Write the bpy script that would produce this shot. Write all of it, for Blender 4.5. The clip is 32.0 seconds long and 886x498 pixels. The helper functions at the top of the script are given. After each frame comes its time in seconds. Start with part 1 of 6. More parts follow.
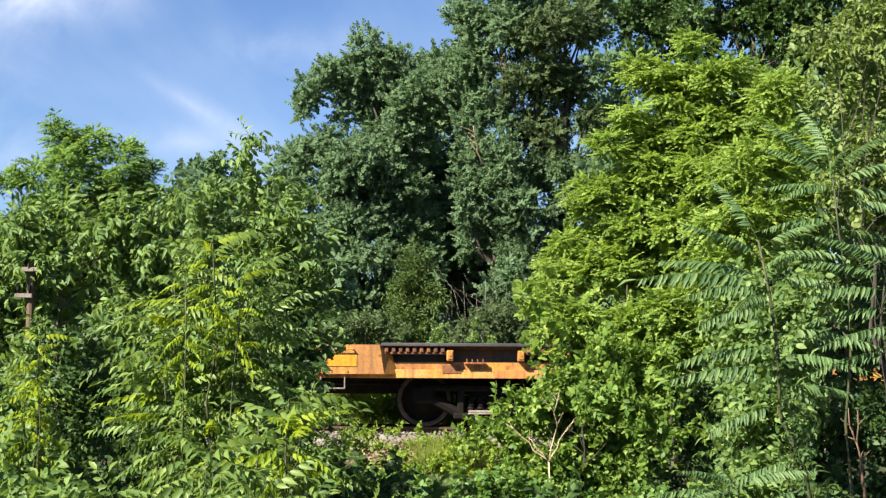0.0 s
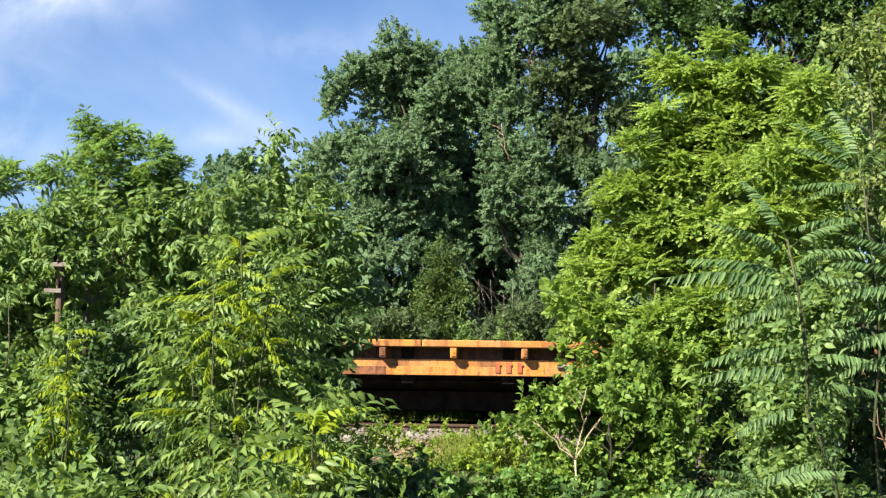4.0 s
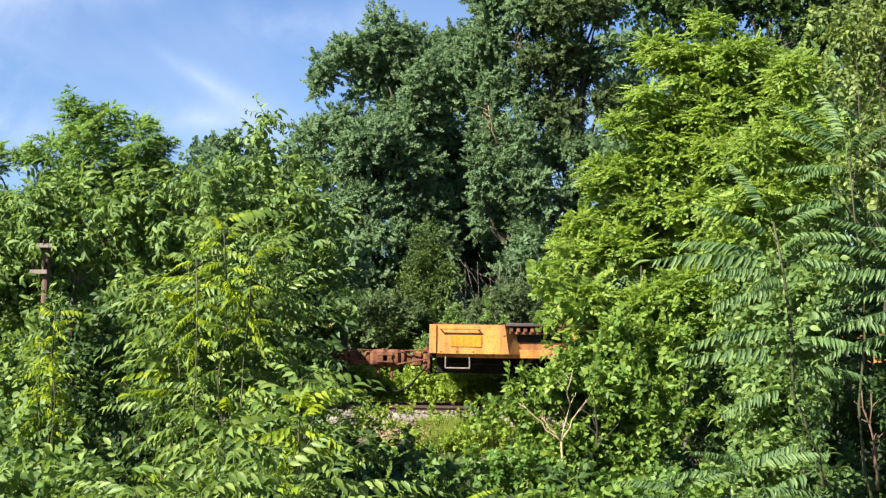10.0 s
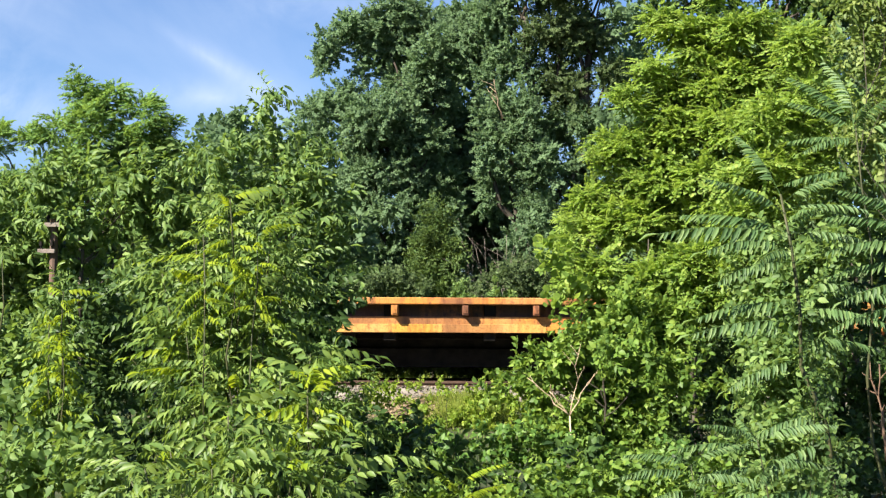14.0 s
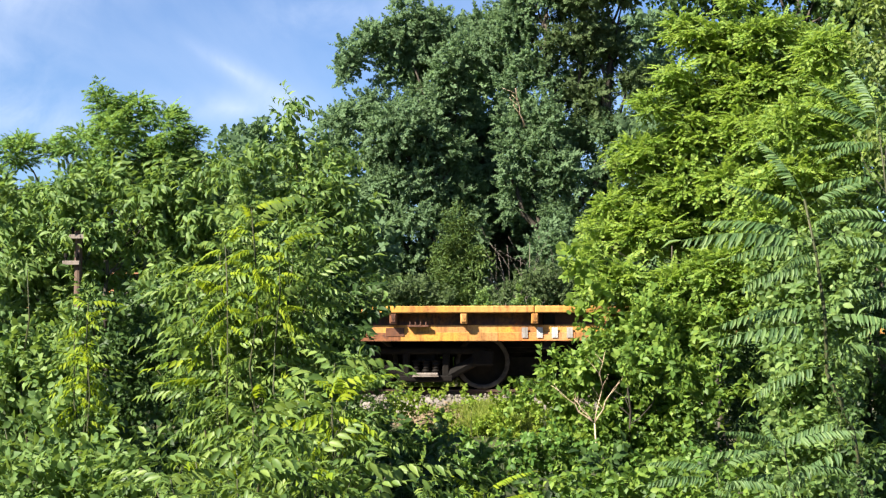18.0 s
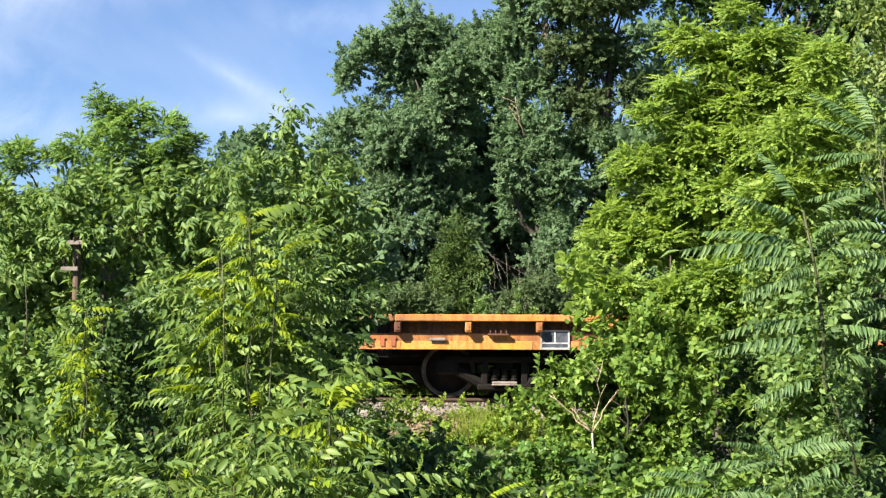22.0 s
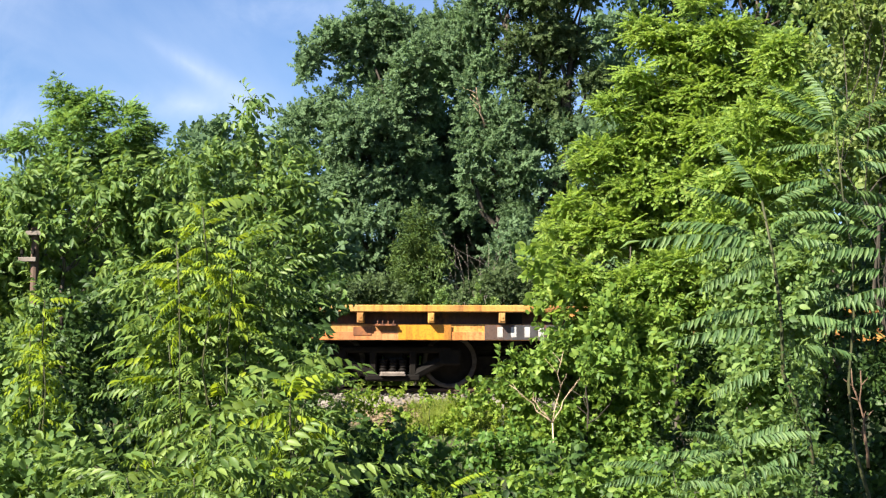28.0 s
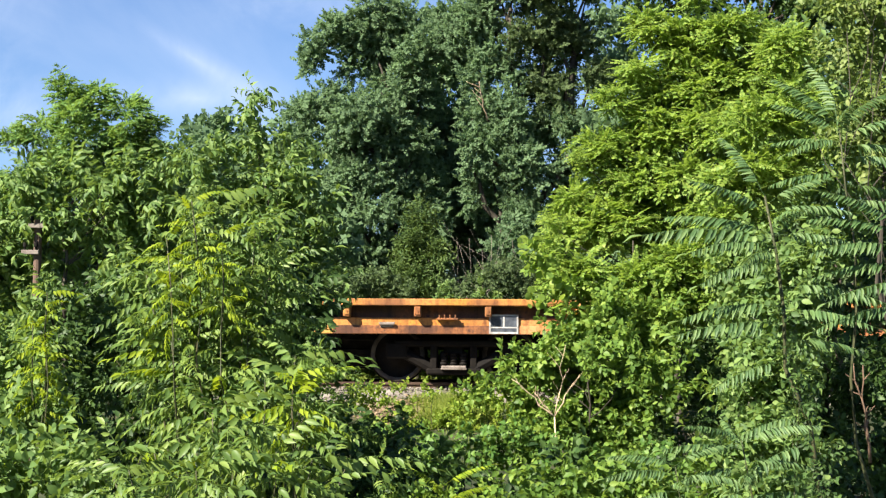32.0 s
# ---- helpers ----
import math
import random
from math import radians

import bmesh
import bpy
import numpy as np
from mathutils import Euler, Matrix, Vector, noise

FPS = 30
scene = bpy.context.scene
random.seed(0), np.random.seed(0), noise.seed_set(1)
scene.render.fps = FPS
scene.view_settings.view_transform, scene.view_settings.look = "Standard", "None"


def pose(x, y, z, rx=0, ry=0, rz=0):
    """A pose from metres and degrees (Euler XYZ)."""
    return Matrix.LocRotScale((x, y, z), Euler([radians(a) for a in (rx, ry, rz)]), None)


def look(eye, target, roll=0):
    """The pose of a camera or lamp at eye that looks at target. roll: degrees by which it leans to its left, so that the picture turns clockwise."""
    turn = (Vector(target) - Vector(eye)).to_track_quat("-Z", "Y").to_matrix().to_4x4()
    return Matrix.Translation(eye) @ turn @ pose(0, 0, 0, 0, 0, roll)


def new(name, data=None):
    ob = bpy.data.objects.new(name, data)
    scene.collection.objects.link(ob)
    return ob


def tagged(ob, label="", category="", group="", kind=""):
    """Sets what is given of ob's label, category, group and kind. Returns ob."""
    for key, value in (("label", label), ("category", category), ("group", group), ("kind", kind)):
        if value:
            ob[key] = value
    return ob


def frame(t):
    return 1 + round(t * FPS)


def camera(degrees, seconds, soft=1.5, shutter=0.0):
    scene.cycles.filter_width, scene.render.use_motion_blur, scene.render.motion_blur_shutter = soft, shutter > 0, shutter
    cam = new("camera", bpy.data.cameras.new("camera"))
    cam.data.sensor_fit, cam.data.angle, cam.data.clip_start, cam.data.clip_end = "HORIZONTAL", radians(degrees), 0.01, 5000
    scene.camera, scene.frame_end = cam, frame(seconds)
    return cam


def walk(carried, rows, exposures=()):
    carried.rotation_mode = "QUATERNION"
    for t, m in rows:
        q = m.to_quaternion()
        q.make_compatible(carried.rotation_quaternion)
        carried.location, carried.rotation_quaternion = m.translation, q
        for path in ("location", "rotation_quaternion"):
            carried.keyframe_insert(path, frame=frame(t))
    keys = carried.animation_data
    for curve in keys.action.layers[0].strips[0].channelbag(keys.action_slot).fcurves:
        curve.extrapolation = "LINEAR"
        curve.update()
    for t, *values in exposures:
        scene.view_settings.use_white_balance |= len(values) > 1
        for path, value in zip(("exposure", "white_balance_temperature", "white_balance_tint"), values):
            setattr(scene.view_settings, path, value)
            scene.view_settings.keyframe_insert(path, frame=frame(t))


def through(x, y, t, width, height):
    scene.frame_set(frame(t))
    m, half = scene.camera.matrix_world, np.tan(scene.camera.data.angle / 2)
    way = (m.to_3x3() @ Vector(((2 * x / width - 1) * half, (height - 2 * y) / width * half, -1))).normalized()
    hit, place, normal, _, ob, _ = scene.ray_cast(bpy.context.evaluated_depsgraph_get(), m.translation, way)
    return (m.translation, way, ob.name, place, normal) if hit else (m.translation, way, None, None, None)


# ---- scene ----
cam = camera(34.0, 32.0, soft=1.3)
EYE = (0.0, 0.0, 1.6)
# seconds and the turn of a camera held at one spot
PATH = [
    (0, 95.214, -0.339, -0.031), (0.5, 95.178, -0.349, 0.096), (1, 95.164, -0.070, 0.217), (1.5, 95.353, 0.139, 0.263),
    (2, 95.799, 0.024, 0.366), (2.5, 95.702, -0.357, 0.468), (3, 95.249, -0.691, 0.688), (3.5, 95.117, -0.831, 0.952),
    (5.5, 95.049, -0.452, 1.011), (6, 95.214, -0.983, 1.324), (6.5, 95.240, -1.478, 1.216), (7, 95.078, -1.507, 1.066),
    (7.5, 94.872, -1.309, 0.855), (8, 94.922, -1.219, 0.646), (8.5, 94.909, -1.267, 0.443), (9, 94.616, -1.087, 0.549),
    (9.5, 94.432, -0.783, 0.614), (10, 94.388, -0.798, 0.489), (10.5, 94.246, -0.745, 0.118), (11, 94.077, -0.280, 0.104),
    (11.5, 94.236, 0.049, 0.450), (12, 94.377, -0.030, 0.614), (12.5, 94.089, -0.204, 0.537), (13, 93.576, -0.001, 0.586),
    (13.5, 93.287, -0.154, 0.667), (14, 93.419, -0.292, 0.803), (14.5, 93.550, -0.208, 1.154), (16.5, 93.806, -0.088, 1.170),
    (17, 93.757, 0.110, 1.219), (17.5, 93.639, 0.063, 1.348), (18, 93.752, 0.147, 1.745), (18.5, 93.928, 0.061, 2.030),
    (19, 93.923, -0.004, 1.861), (19.5, 93.849, -0.006, 1.662), (20, 93.693, -0.066, 1.574), (20.5, 93.891, 0.205, 1.711),
    (21, 94.059, 0.183, 1.846), (21.5, 94.036, -0.102, 1.621), (22, 94.083, -0.228, 1.664), (22.5, 93.982, -0.283, 1.542),
    (23, 93.911, -0.274, 1.270), (23.5, 93.928, -0.283, 1.135), (24, 93.721, 0.040, 1.067), (24.5, 93.424, 0.091, 0.993),
    (25, 93.441, -0.208, 0.792), (25.5, 93.831, -0.442, 0.391), (27.5, 93.876, -0.066, -0.397), (28, 93.717, -0.144, 0.117),
    (28.5, 93.748, 0.060, 0.658), (29, 93.994, 0.046, 0.944), (29.5, 94.136, -0.333, 0.517), (30, 93.836, -0.566, 0.309),
    (30.5, 93.684, -0.562, 0.652), (31, 93.529, -0.355, 0.629), (31.5, 93.424, -0.262, 0.206), (32, 93.472, -0.295, 0.207),
]
walk(cam, [(t, pose(*EYE, rx, ry, rz)) for t, rx, ry, rz in PATH], [(0.0, 1.73), (1.0, 1.76), (3.0, 1.78), (6.0, 1.81), (12.0, 1.82), (20.0, 1.84), (28.0, 1.82), (32.0, 1.82)])

# ---- light ----
SUN_EL, SUN_AZ = 40.0, 228.0      # degrees; azimuth clockwise from +y
world = bpy.data.worlds.new("sky")
scene.world = world
world.use_nodes = True
wn, wl = world.node_tree.nodes, world.node_tree.links
wn.clear()
w_out = wn.new("ShaderNodeOutputWorld")
w_bg = wn.new("ShaderNodeBackground")
w_sky = wn.new("ShaderNodeTexSky")
w_sky.sky_type, w_sky.sun_disc = "NISHITA", False
w_sky.sun_elevation, w_sky.sun_rotation = radians(SUN_EL), radians(SUN_AZ)
w_sky.air_density, w_sky.dust_density, w_sky.ozone_density, w_sky.altitude = 1.0, 0.3, 3.0, 100.0
w_co = wn.new("ShaderNodeTexCoord")
w_map = wn.new("ShaderNodeMapping")
w_map.vector_type = "TEXTURE"
w_map.inputs["Rotation"].default_value = (0.0, radians(36), 0.0)
w_map.inputs["Scale"].default_value = (0.42, 0.55, 0.19)
w_noise = wn.new("ShaderNodeTexNoise")
w_noise.inputs["Scale"].default_value, w_noise.inputs["Detail"].default_value = 1.6, 7.0
w_noise.inputs["Roughness"].default_value, w_noise.inputs["Distortion"].default_value = 0.55, 0.45
w_ramp = wn.new("ShaderNodeValToRGB")
w_ramp.color_ramp.elements[0].position, w_ramp.color_ramp.elements[1].position = 0.46, 0.78
w_ramp.color_ramp.elements[0].color, w_ramp.color_ramp.elements[1].color = (0.0, 0.0, 0.0, 1), (0.22, 0.22, 0.22, 1)
w_mix = wn.new("ShaderNodeMix")
w_mix.data_type = "RGBA"
w_mix.inputs["B"].default_value = (7.2, 8.0, 9.6, 1)
wl.new(w_co.outputs["Generated"], w_map.inputs["Vector"])
wl.new(w_map.outputs["Vector"], w_noise.inputs["Vector"])
wl.new(w_noise.outputs["Fac"], w_ramp.inputs["Fac"])
w_fine = wn.new("ShaderNodeTexNoise")
w_fine.inputs["Scale"].default_value, w_fine.inputs["Detail"].default_value, w_fine.inputs["Roughness"].default_value = 16.0, 6.0, 0.6
w_fine.inputs["Distortion"].default_value = 0.6
wl.new(w_co.outputs["Generated"], w_fine.inputs["Vector"])
w_soft = wn.new("ShaderNodeMapRange")
for key, value in (("From Min", .32), ("From Max", .68), ("To Min", .12), ("To Max", 1.15)):
    w_soft.inputs[key].default_value = value
wl.new(w_fine.outputs["Fac"], w_soft.inputs["Value"])
w_sum = w_ramp.outputs["Color"]
# banks and a long thin streak of cirrus: way to the middle, slant, half length, half width, weight
for way, slant, long, wide, weight in (((-.275, .933, .246), -14, .17, .044, .72), ((-.330, .925, .190), -8, .13, .045, .42), ((-.172, .967, .186), 29, .085, .014, .36),
                                       ((-.295, .942, .150), 4, .12, .045, .60), ((-.10, .965, .225), -6, .12, .035, .35), ((-.17, .967, .160), 0, .12, .025, .35)):
    w_at, w_ball, w_mul, w_add = wn.new("ShaderNodeMapping"), wn.new("ShaderNodeTexGradient"), wn.new("ShaderNodeMath"), wn.new("ShaderNodeMath")
    w_at.vector_type, w_ball.gradient_type, w_mul.operation, w_add.operation = "TEXTURE", "QUADRATIC_SPHERE", "MULTIPLY", "MULTIPLY_ADD"
    w_at.inputs["Location"].default_value, w_at.inputs["Rotation"].default_value, w_at.inputs["Scale"].default_value = way, (0, radians(slant), 0), (long, .6, wide)
    wl.new(w_co.outputs["Generated"], w_at.inputs["Vector"])
    wl.new(w_at.outputs["Vector"], w_ball.inputs["Vector"])
    wl.new(w_ball.outputs["Fac"], w_mul.inputs[0])
    wl.new(w_soft.outputs["Result"], w_mul.inputs[1])
    wl.new(w_mul.outputs[0], w_add.inputs[0])
    w_add.inputs[1].default_value = weight
    wl.new(w_sum, w_add.inputs[2])
    w_sum = w_add.outputs[0]
wl.new(w_sum, w_mix.inputs["Factor"])
w_tint = wn.new("ShaderNodeMix")
w_tint.data_type, w_tint.blend_type = "RGBA", "MULTIPLY"
w_tint.inputs["Factor"].default_value, w_tint.inputs["B"].default_value = 1.0, (0.85, 0.97, 1.20, 1)
wl.new(w_sky.outputs["Color"], w_tint.inputs["A"])
wl.new(w_tint.outputs["Result"], w_mix.inputs["A"])
wl.new(w_mix.outputs["Result"], w_bg.inputs["Color"])
w_bg.inputs["Strength"].default_value = 0.039
wl.new(w_bg.outputs["Background"], w_out.inputs["Surface"])

sun = new("sun", bpy.data.lights.new("sun", "SUN"))
sun.data.energy, sun.data.angle, sun.data.color = 5.0, radians(0.6), (1.0, 0.93, 0.80)
SUN_WAY = Vector((math.sin(radians(SUN_AZ)) * math.cos(radians(SUN_EL)), math.cos(radians(SUN_AZ)) * math.cos(radians(SUN_EL)), math.sin(radians(SUN_EL))))
sun.matrix_world = look(SUN_WAY * 60, (0, 0, 0))
scene.view_settings.exposure = 1.82


# ---- materials ----
def node_mat(name):
    m = bpy.data.materials.new(name)
    m.use_nodes = True
    return m, m.node_tree.nodes, m.node_tree.links, m.node_tree.nodes["Principled BSDF"]


def ramp(nodes, stops):
    r = nodes.new("ShaderNodeValToRGB")
    while len(r.color_ramp.elements) < len(stops):
        r.color_ramp.elements.new(0.5)
    for e, (p, c) in zip(r.color_ramp.elements, stops):
        e.position, e.color = p, (*c, 1)
    return r


def noise_tex(nodes, links, scale, detail=4.0, stretch=(1, 1, 1), rough=0.55, shift=False):
    co, mp, n = nodes.new("ShaderNodeTexCoord"), nodes.new("ShaderNodeMapping"), nodes.new("ShaderNodeTexNoise")
    mp.inputs["Scale"].default_value = stretch
    n.inputs["Scale"].default_value, n.inputs["Detail"].default_value, n.inputs["Roughness"].default_value = scale, detail, rough
    links.new(co.outputs["Object"], mp.inputs["Vector"])
    if shift:
        info = nodes.new("ShaderNodeObjectInfo")
        mul = nodes.new("ShaderNodeMath")
        mul.operation, mul.inputs[1].default_value = "MULTIPLY", 37.0
        links.new(info.outputs["Random"], mul.inputs[0])
        links.new(mul.outputs[0], mp.inputs["Location"])
    links.new(mp.outputs["Vector"], n.inputs["Vector"])
    return n


def mix_col(nodes, links, fac, a, b, mode="MIX"):
    x = nodes.new("ShaderNodeMix")
    x.data_type, x.blend_type = "RGBA", mode
    for key, v in (("Factor", fac), ("A", a), ("B", b)):
        if isinstance(v, (tuple, float, int)):
            x.inputs[key].default_value = (*v, 1) if isinstance(v, tuple) else v
        else:
            links.new(v, x.inputs[key])
    return x.outputs["Result"]


def bump(nodes, links, bsdf, height, strength=0.3, distance=0.02):
    b = nodes.new("ShaderNodeBump")
    b.inputs["Strength"].default_value, b.inputs["Distance"].default_value = strength, distance
    links.new(height, b.inputs["Height"])
    links.new(b.outputs["Normal"], bsdf.inputs["Normal"])


def leaf_mat(name, stops, through=0.35, rough=0.45, patch=1.2, glow=(0.30, 0.42, 0.04)):
    """Leaves: each leaf its own green, with slow drifts over the crown; light comes through the blade."""
    m, nodes, links, bsdf = node_mat(name)
    geo = nodes.new("ShaderNodeNewGeometry")
    r = ramp(nodes, stops)
    n = noise_tex(nodes, links, patch, 3.0)
    add = nodes.new("ShaderNodeMath")
    add.operation = "MULTIPLY_ADD"
    add.inputs[1].default_value, add.inputs[2].default_value = 0.55, -0.05
    links.new(geo.outputs["Random Per Island"], add.inputs[0])
    add2 = nodes.new("ShaderNodeMath")
    add2.operation = "MULTIPLY_ADD"
    add2.inputs[1].default_value = 0.55
    links.new(n.outputs["Fac"], add2.inputs[0])
    links.new(add.outputs[0], add2.inputs[2])
    links.new(add2.outputs[0], r.inputs["Fac"])
    fine = noise_tex(nodes, links, 60.0, 2.0)
    col = mix_col(nodes, links, 0.35, r.outputs["Color"], mix_col(nodes, links, fine.outputs["Fac"], (0.6, 0.6, 0.55), (1.35, 1.35, 1.3)), "MULTIPLY")
    links.new(col, bsdf.inputs["Base Color"])
    bsdf.inputs["Roughness"].default_value = rough
    bsdf.inputs["Specular IOR Level"].default_value = 0.22
    t = nodes.new("ShaderNodeBsdfTranslucent")
    links.new(mix_col(nodes, links, 0.5, col, glow, "MIX"), t.inputs["Color"])
    sh = nodes.new("ShaderNodeMixShader")
    sh.inputs["Fac"].default_value = through
    links.new(bsdf.outputs["BSDF"], sh.inputs[1])
    links.new(t.outputs["BSDF"], sh.inputs[2])
    links.new(sh.outputs["Shader"], nodes["Material Output"].inputs["Surface"])
    return m


def rough_mat(name, stops, scale=6.0, rough=0.85, metal=0.0, stretch=(1, 1, 1), relief=0.3, vary=0.0):
    """A worn surface: two noises blend its colours; vary shifts whole objects against each other."""
    m, nodes, links, bsdf = node_mat(name)
    a, b = noise_tex(nodes, links, scale, 6.0, stretch), noise_tex(nodes, links, scale * 9, 3.0, stretch)
    s = nodes.new("ShaderNodeMath")
    s.operation = "MULTIPLY_ADD"
    s.inputs[1].default_value = 0.35
    links.new(b.outputs["Fac"], s.inputs[0])
    s2 = nodes.new("ShaderNodeMath")
    s2.operation = "MULTIPLY_ADD"
    s2.inputs[1].default_value, s2.inputs[2].default_value = 1.25, -0.30
    links.new(a.outputs["Fac"], s2.inputs[0])
    links.new(s2.outputs[0], s.inputs[2])
    value = s.outputs[0]
    if vary:
        info = nodes.new("ShaderNodeObjectInfo")
        v = nodes.new("ShaderNodeMath")
        v.operation = "MULTIPLY_ADD"
        v.inputs[1].default_value = vary
        links.new(info.outputs["Random"], v.inputs[0])
        links.new(value, v.inputs[2])
        value = v.outputs[0]
    r = ramp(nodes, stops)
    links.new(value, r.inputs["Fac"])
    links.new(r.outputs["Color"], bsdf.inputs["Base Color"])
    bsdf.inputs["Roughness"].default_value, bsdf.inputs["Metallic"].default_value = rough, metal
    bsdf.inputs["Specular IOR Level"].default_value = 0.3
    if relief:
        bump(nodes, links, bsdf, b.outputs["Fac"], relief, 0.01)
    return m


def paint_mat(name, paint, faded, rust, much=0.5, rough=0.55):
    """Railway paint: faded in broad patches, streaked down the side, rusted through in spots."""
    m, nodes, links, bsdf = node_mat(name)
    info = nodes.new("ShaderNodeObjectInfo")
    big = noise_tex(nodes, links, 1.3, 4.0, shift=True)
    streak = noise_tex(nodes, links, 5.0, 5.0, (2.2, 1.0, 0.35))
    spot = noise_tex(nodes, links, 16.0, 6.0)
    r1 = ramp(nodes, [(0.38, (0, 0, 0)), (0.66, (1, 1, 1))])
    links.new(big.outputs["Fac"], r1.inputs["Fac"])
    col = mix_col(nodes, links, r1.outputs["Color"], paint, faded)
    sm = nodes.new("ShaderNodeMath")
    sm.operation = "MULTIPLY"
    links.new(streak.outputs["Fac"], sm.inputs[0])
    links.new(spot.outputs["Fac"], sm.inputs[1])
    sa = nodes.new("ShaderNodeMath")
    sa.operation = "MULTIPLY_ADD"
    sa.inputs[1].default_value = 0.10
    links.new(info.outputs["Random"], sa.inputs[0])
    links.new(sm.outputs[0], sa.inputs[2])
    mid = noise_tex(nodes, links, 1.1, 2.0, (1.0, 1.0, 0.25), shift=True)
    r3 = ramp(nodes, [(0.56 - 0.16 * much, (0, 0, 0)), (0.68 - 0.16 * much, (1, 1, 1))])
    links.new(mid.outputs["Fac"], r3.inputs["Fac"])
    blend = tuple(.55 * r + .45 * f * .6 for r, f in zip(rust, faded))
    col = mix_col(nodes, links, r3.outputs["Color"], col, blend)
    top = 0.52 - 0.30 * much
    r2 = ramp(nodes, [(top - 0.05, (0, 0, 0)), (top + 0.10, (1, 1, 1))])
    links.new(sa.outputs[0], r2.inputs["Fac"])
    col = mix_col(nodes, links, r2.outputs["Color"], col, rust)
    run = noise_tex(nodes, links, 9.0, 6.0, (1.6, 1.0, 0.14), shift=True)
    r4 = ramp(nodes, [(0.30, (0.50, 0.44, 0.40)), (0.52, (1, 1, 1)), (0.75, (1.08, 1.06, 1.02))])
    links.new(run.outputs["Fac"], r4.inputs["Fac"])
    col = mix_col(nodes, links, 0.8, col, r4.outputs["Color"], "MULTIPLY")
    speck = noise_tex(nodes, links, 34.0, 5.0)
    r5 = ramp(nodes, [(0.34, (0.55, 0.42, 0.36)), (0.50, (1, 1, 1))])
    links.new(speck.outputs["Fac"], r5.inputs["Fac"])
    col = mix_col(nodes, links, 0.6, col, r5.outputs["Color"], "MULTIPLY")
    links.new(col, bsdf.inputs["Base Color"])
    bsdf.inputs["Roughness"].default_value = rough
    bump(nodes, links, bsdf, spot.outputs["Fac"], 0.15, 0.005)
    return m


RUST = (0.16, 0.065, 0.028)
M_YELLOW = paint_mat("yellow_paint", (0.52, 0.250, 0.034), (0.48, 0.255, 0.080), (0.27, 0.100, 0.028), 0.42)
M_ORANGE = paint_mat("faded_orange_paint", (0.49, 0.200, 0.030), (0.43, 0.200, 0.064), (0.20, 0.070, 0.022), 0.50)
M_FLANGE = paint_mat("sun_faded_red_orange_paint", (0.56, 0.190, 0.040), (0.58, 0.26, 0.10), (0.27, 0.085, 0.028), 0.36)
M_RUSTY = paint_mat("rusty_orange_paint", (0.30, 0.112, 0.032), (0.22, 0.082, 0.032), (0.085, 0.034, 0.018), 0.68)
M_PATCH = paint_mat("bright_yellow_patch", (0.54, 0.235, 0.006), (0.50, 0.21, 0.01), (0.30, 0.12, 0.02), 0.12)
M_BLACKED = paint_mat("blackened_paint", (0.035, 0.036, 0.042), (0.07, 0.065, 0.062), RUST, 0.35)
M_WHITE = paint_mat("chalky_white_paint", (0.44, 0.44, 0.43), (0.36, 0.35, 0.33), (0.20, 0.16, 0.13), 0.22)
M_RED = paint_mat("faded_red_paint", (0.36, 0.075, 0.03), (0.36, 0.13, 0.045), RUST, 0.3)
M_GLASS = rough_mat("dark_placard", [(0.3, (0.03, 0.035, 0.045)), (0.8, (0.10, 0.11, 0.13))], 9, 0.4)
M_RUST = rough_mat("brown_rust", [(0.2, (0.06, 0.026, 0.016)), (0.55, (0.13, 0.054, 0.03)), (0.85, (0.21, 0.10, 0.058))], 7, 0.9)
M_GRIME = rough_mat("black_grime", [(0.3, (0.006, 0.0055, 0.005)), (0.8, (0.022, 0.019, 0.016))], 5, 0.8)
M_STEEL = rough_mat("dull_steel", [(0.3, (0.004, 0.0034, 0.003)), (0.8, (0.012, 0.0095, 0.0075))], 6, 0.75, 0.0)
for dull in (M_GRIME, M_STEEL):
    dull.node_tree.nodes["Principled BSDF"].inputs["Specular IOR Level"].default_value = 0.12
M_COUPLER = rough_mat("orange_rust", [(0.25, (0.030, 0.014, 0.009)), (0.5, (0.105, 0.042, 0.021)), (0.8, (0.23, 0.098, 0.046))], 7, 0.9)
M_TREAD = rough_mat("worn_tread", [(0.3, (0.035, 0.030, 0.026)), (0.8, (0.10, 0.085, 0.07))], 8, 0.6, 0.3)
M_RAIL = rough_mat("rusty_rail", [(0.3, (0.05, 0.028, 0.018)), (0.8, (0.11, 0.07, 0.05))], 4, 0.7, 0.2)
M_TIE = rough_mat("creosoted_timber", [(0.3, (0.05, 0.04, 0.03)), (0.8, (0.16, 0.13, 0.10))], 3, 0.9, 0, (1, 0.3, 1))
M_STONE = rough_mat("grey_ballast_stone", [(0.2, (0.060, 0.050, 0.038)), (0.5, (0.135, 0.116, 0.094)), (0.85, (0.25, 0.222, 0.188))], 3, 0.9, vary=0.25)
M_SOIL = rough_mat("brown_soil_and_litter", [(0.25, (0.055, 0.038, 0.022)), (0.5, (0.135, 0.096, 0.058)), (0.8, (0.24, 0.185, 0.120))], 2.5, 0.95, relief=0.6)
M_LITTER = rough_mat("dry_brown_leaves", [(0.2, (0.085, 0.058, 0.034)), (0.5, (0.20, 0.145, 0.085)), (0.8, (0.34, 0.265, 0.165))], 9, 0.9, relief=0)
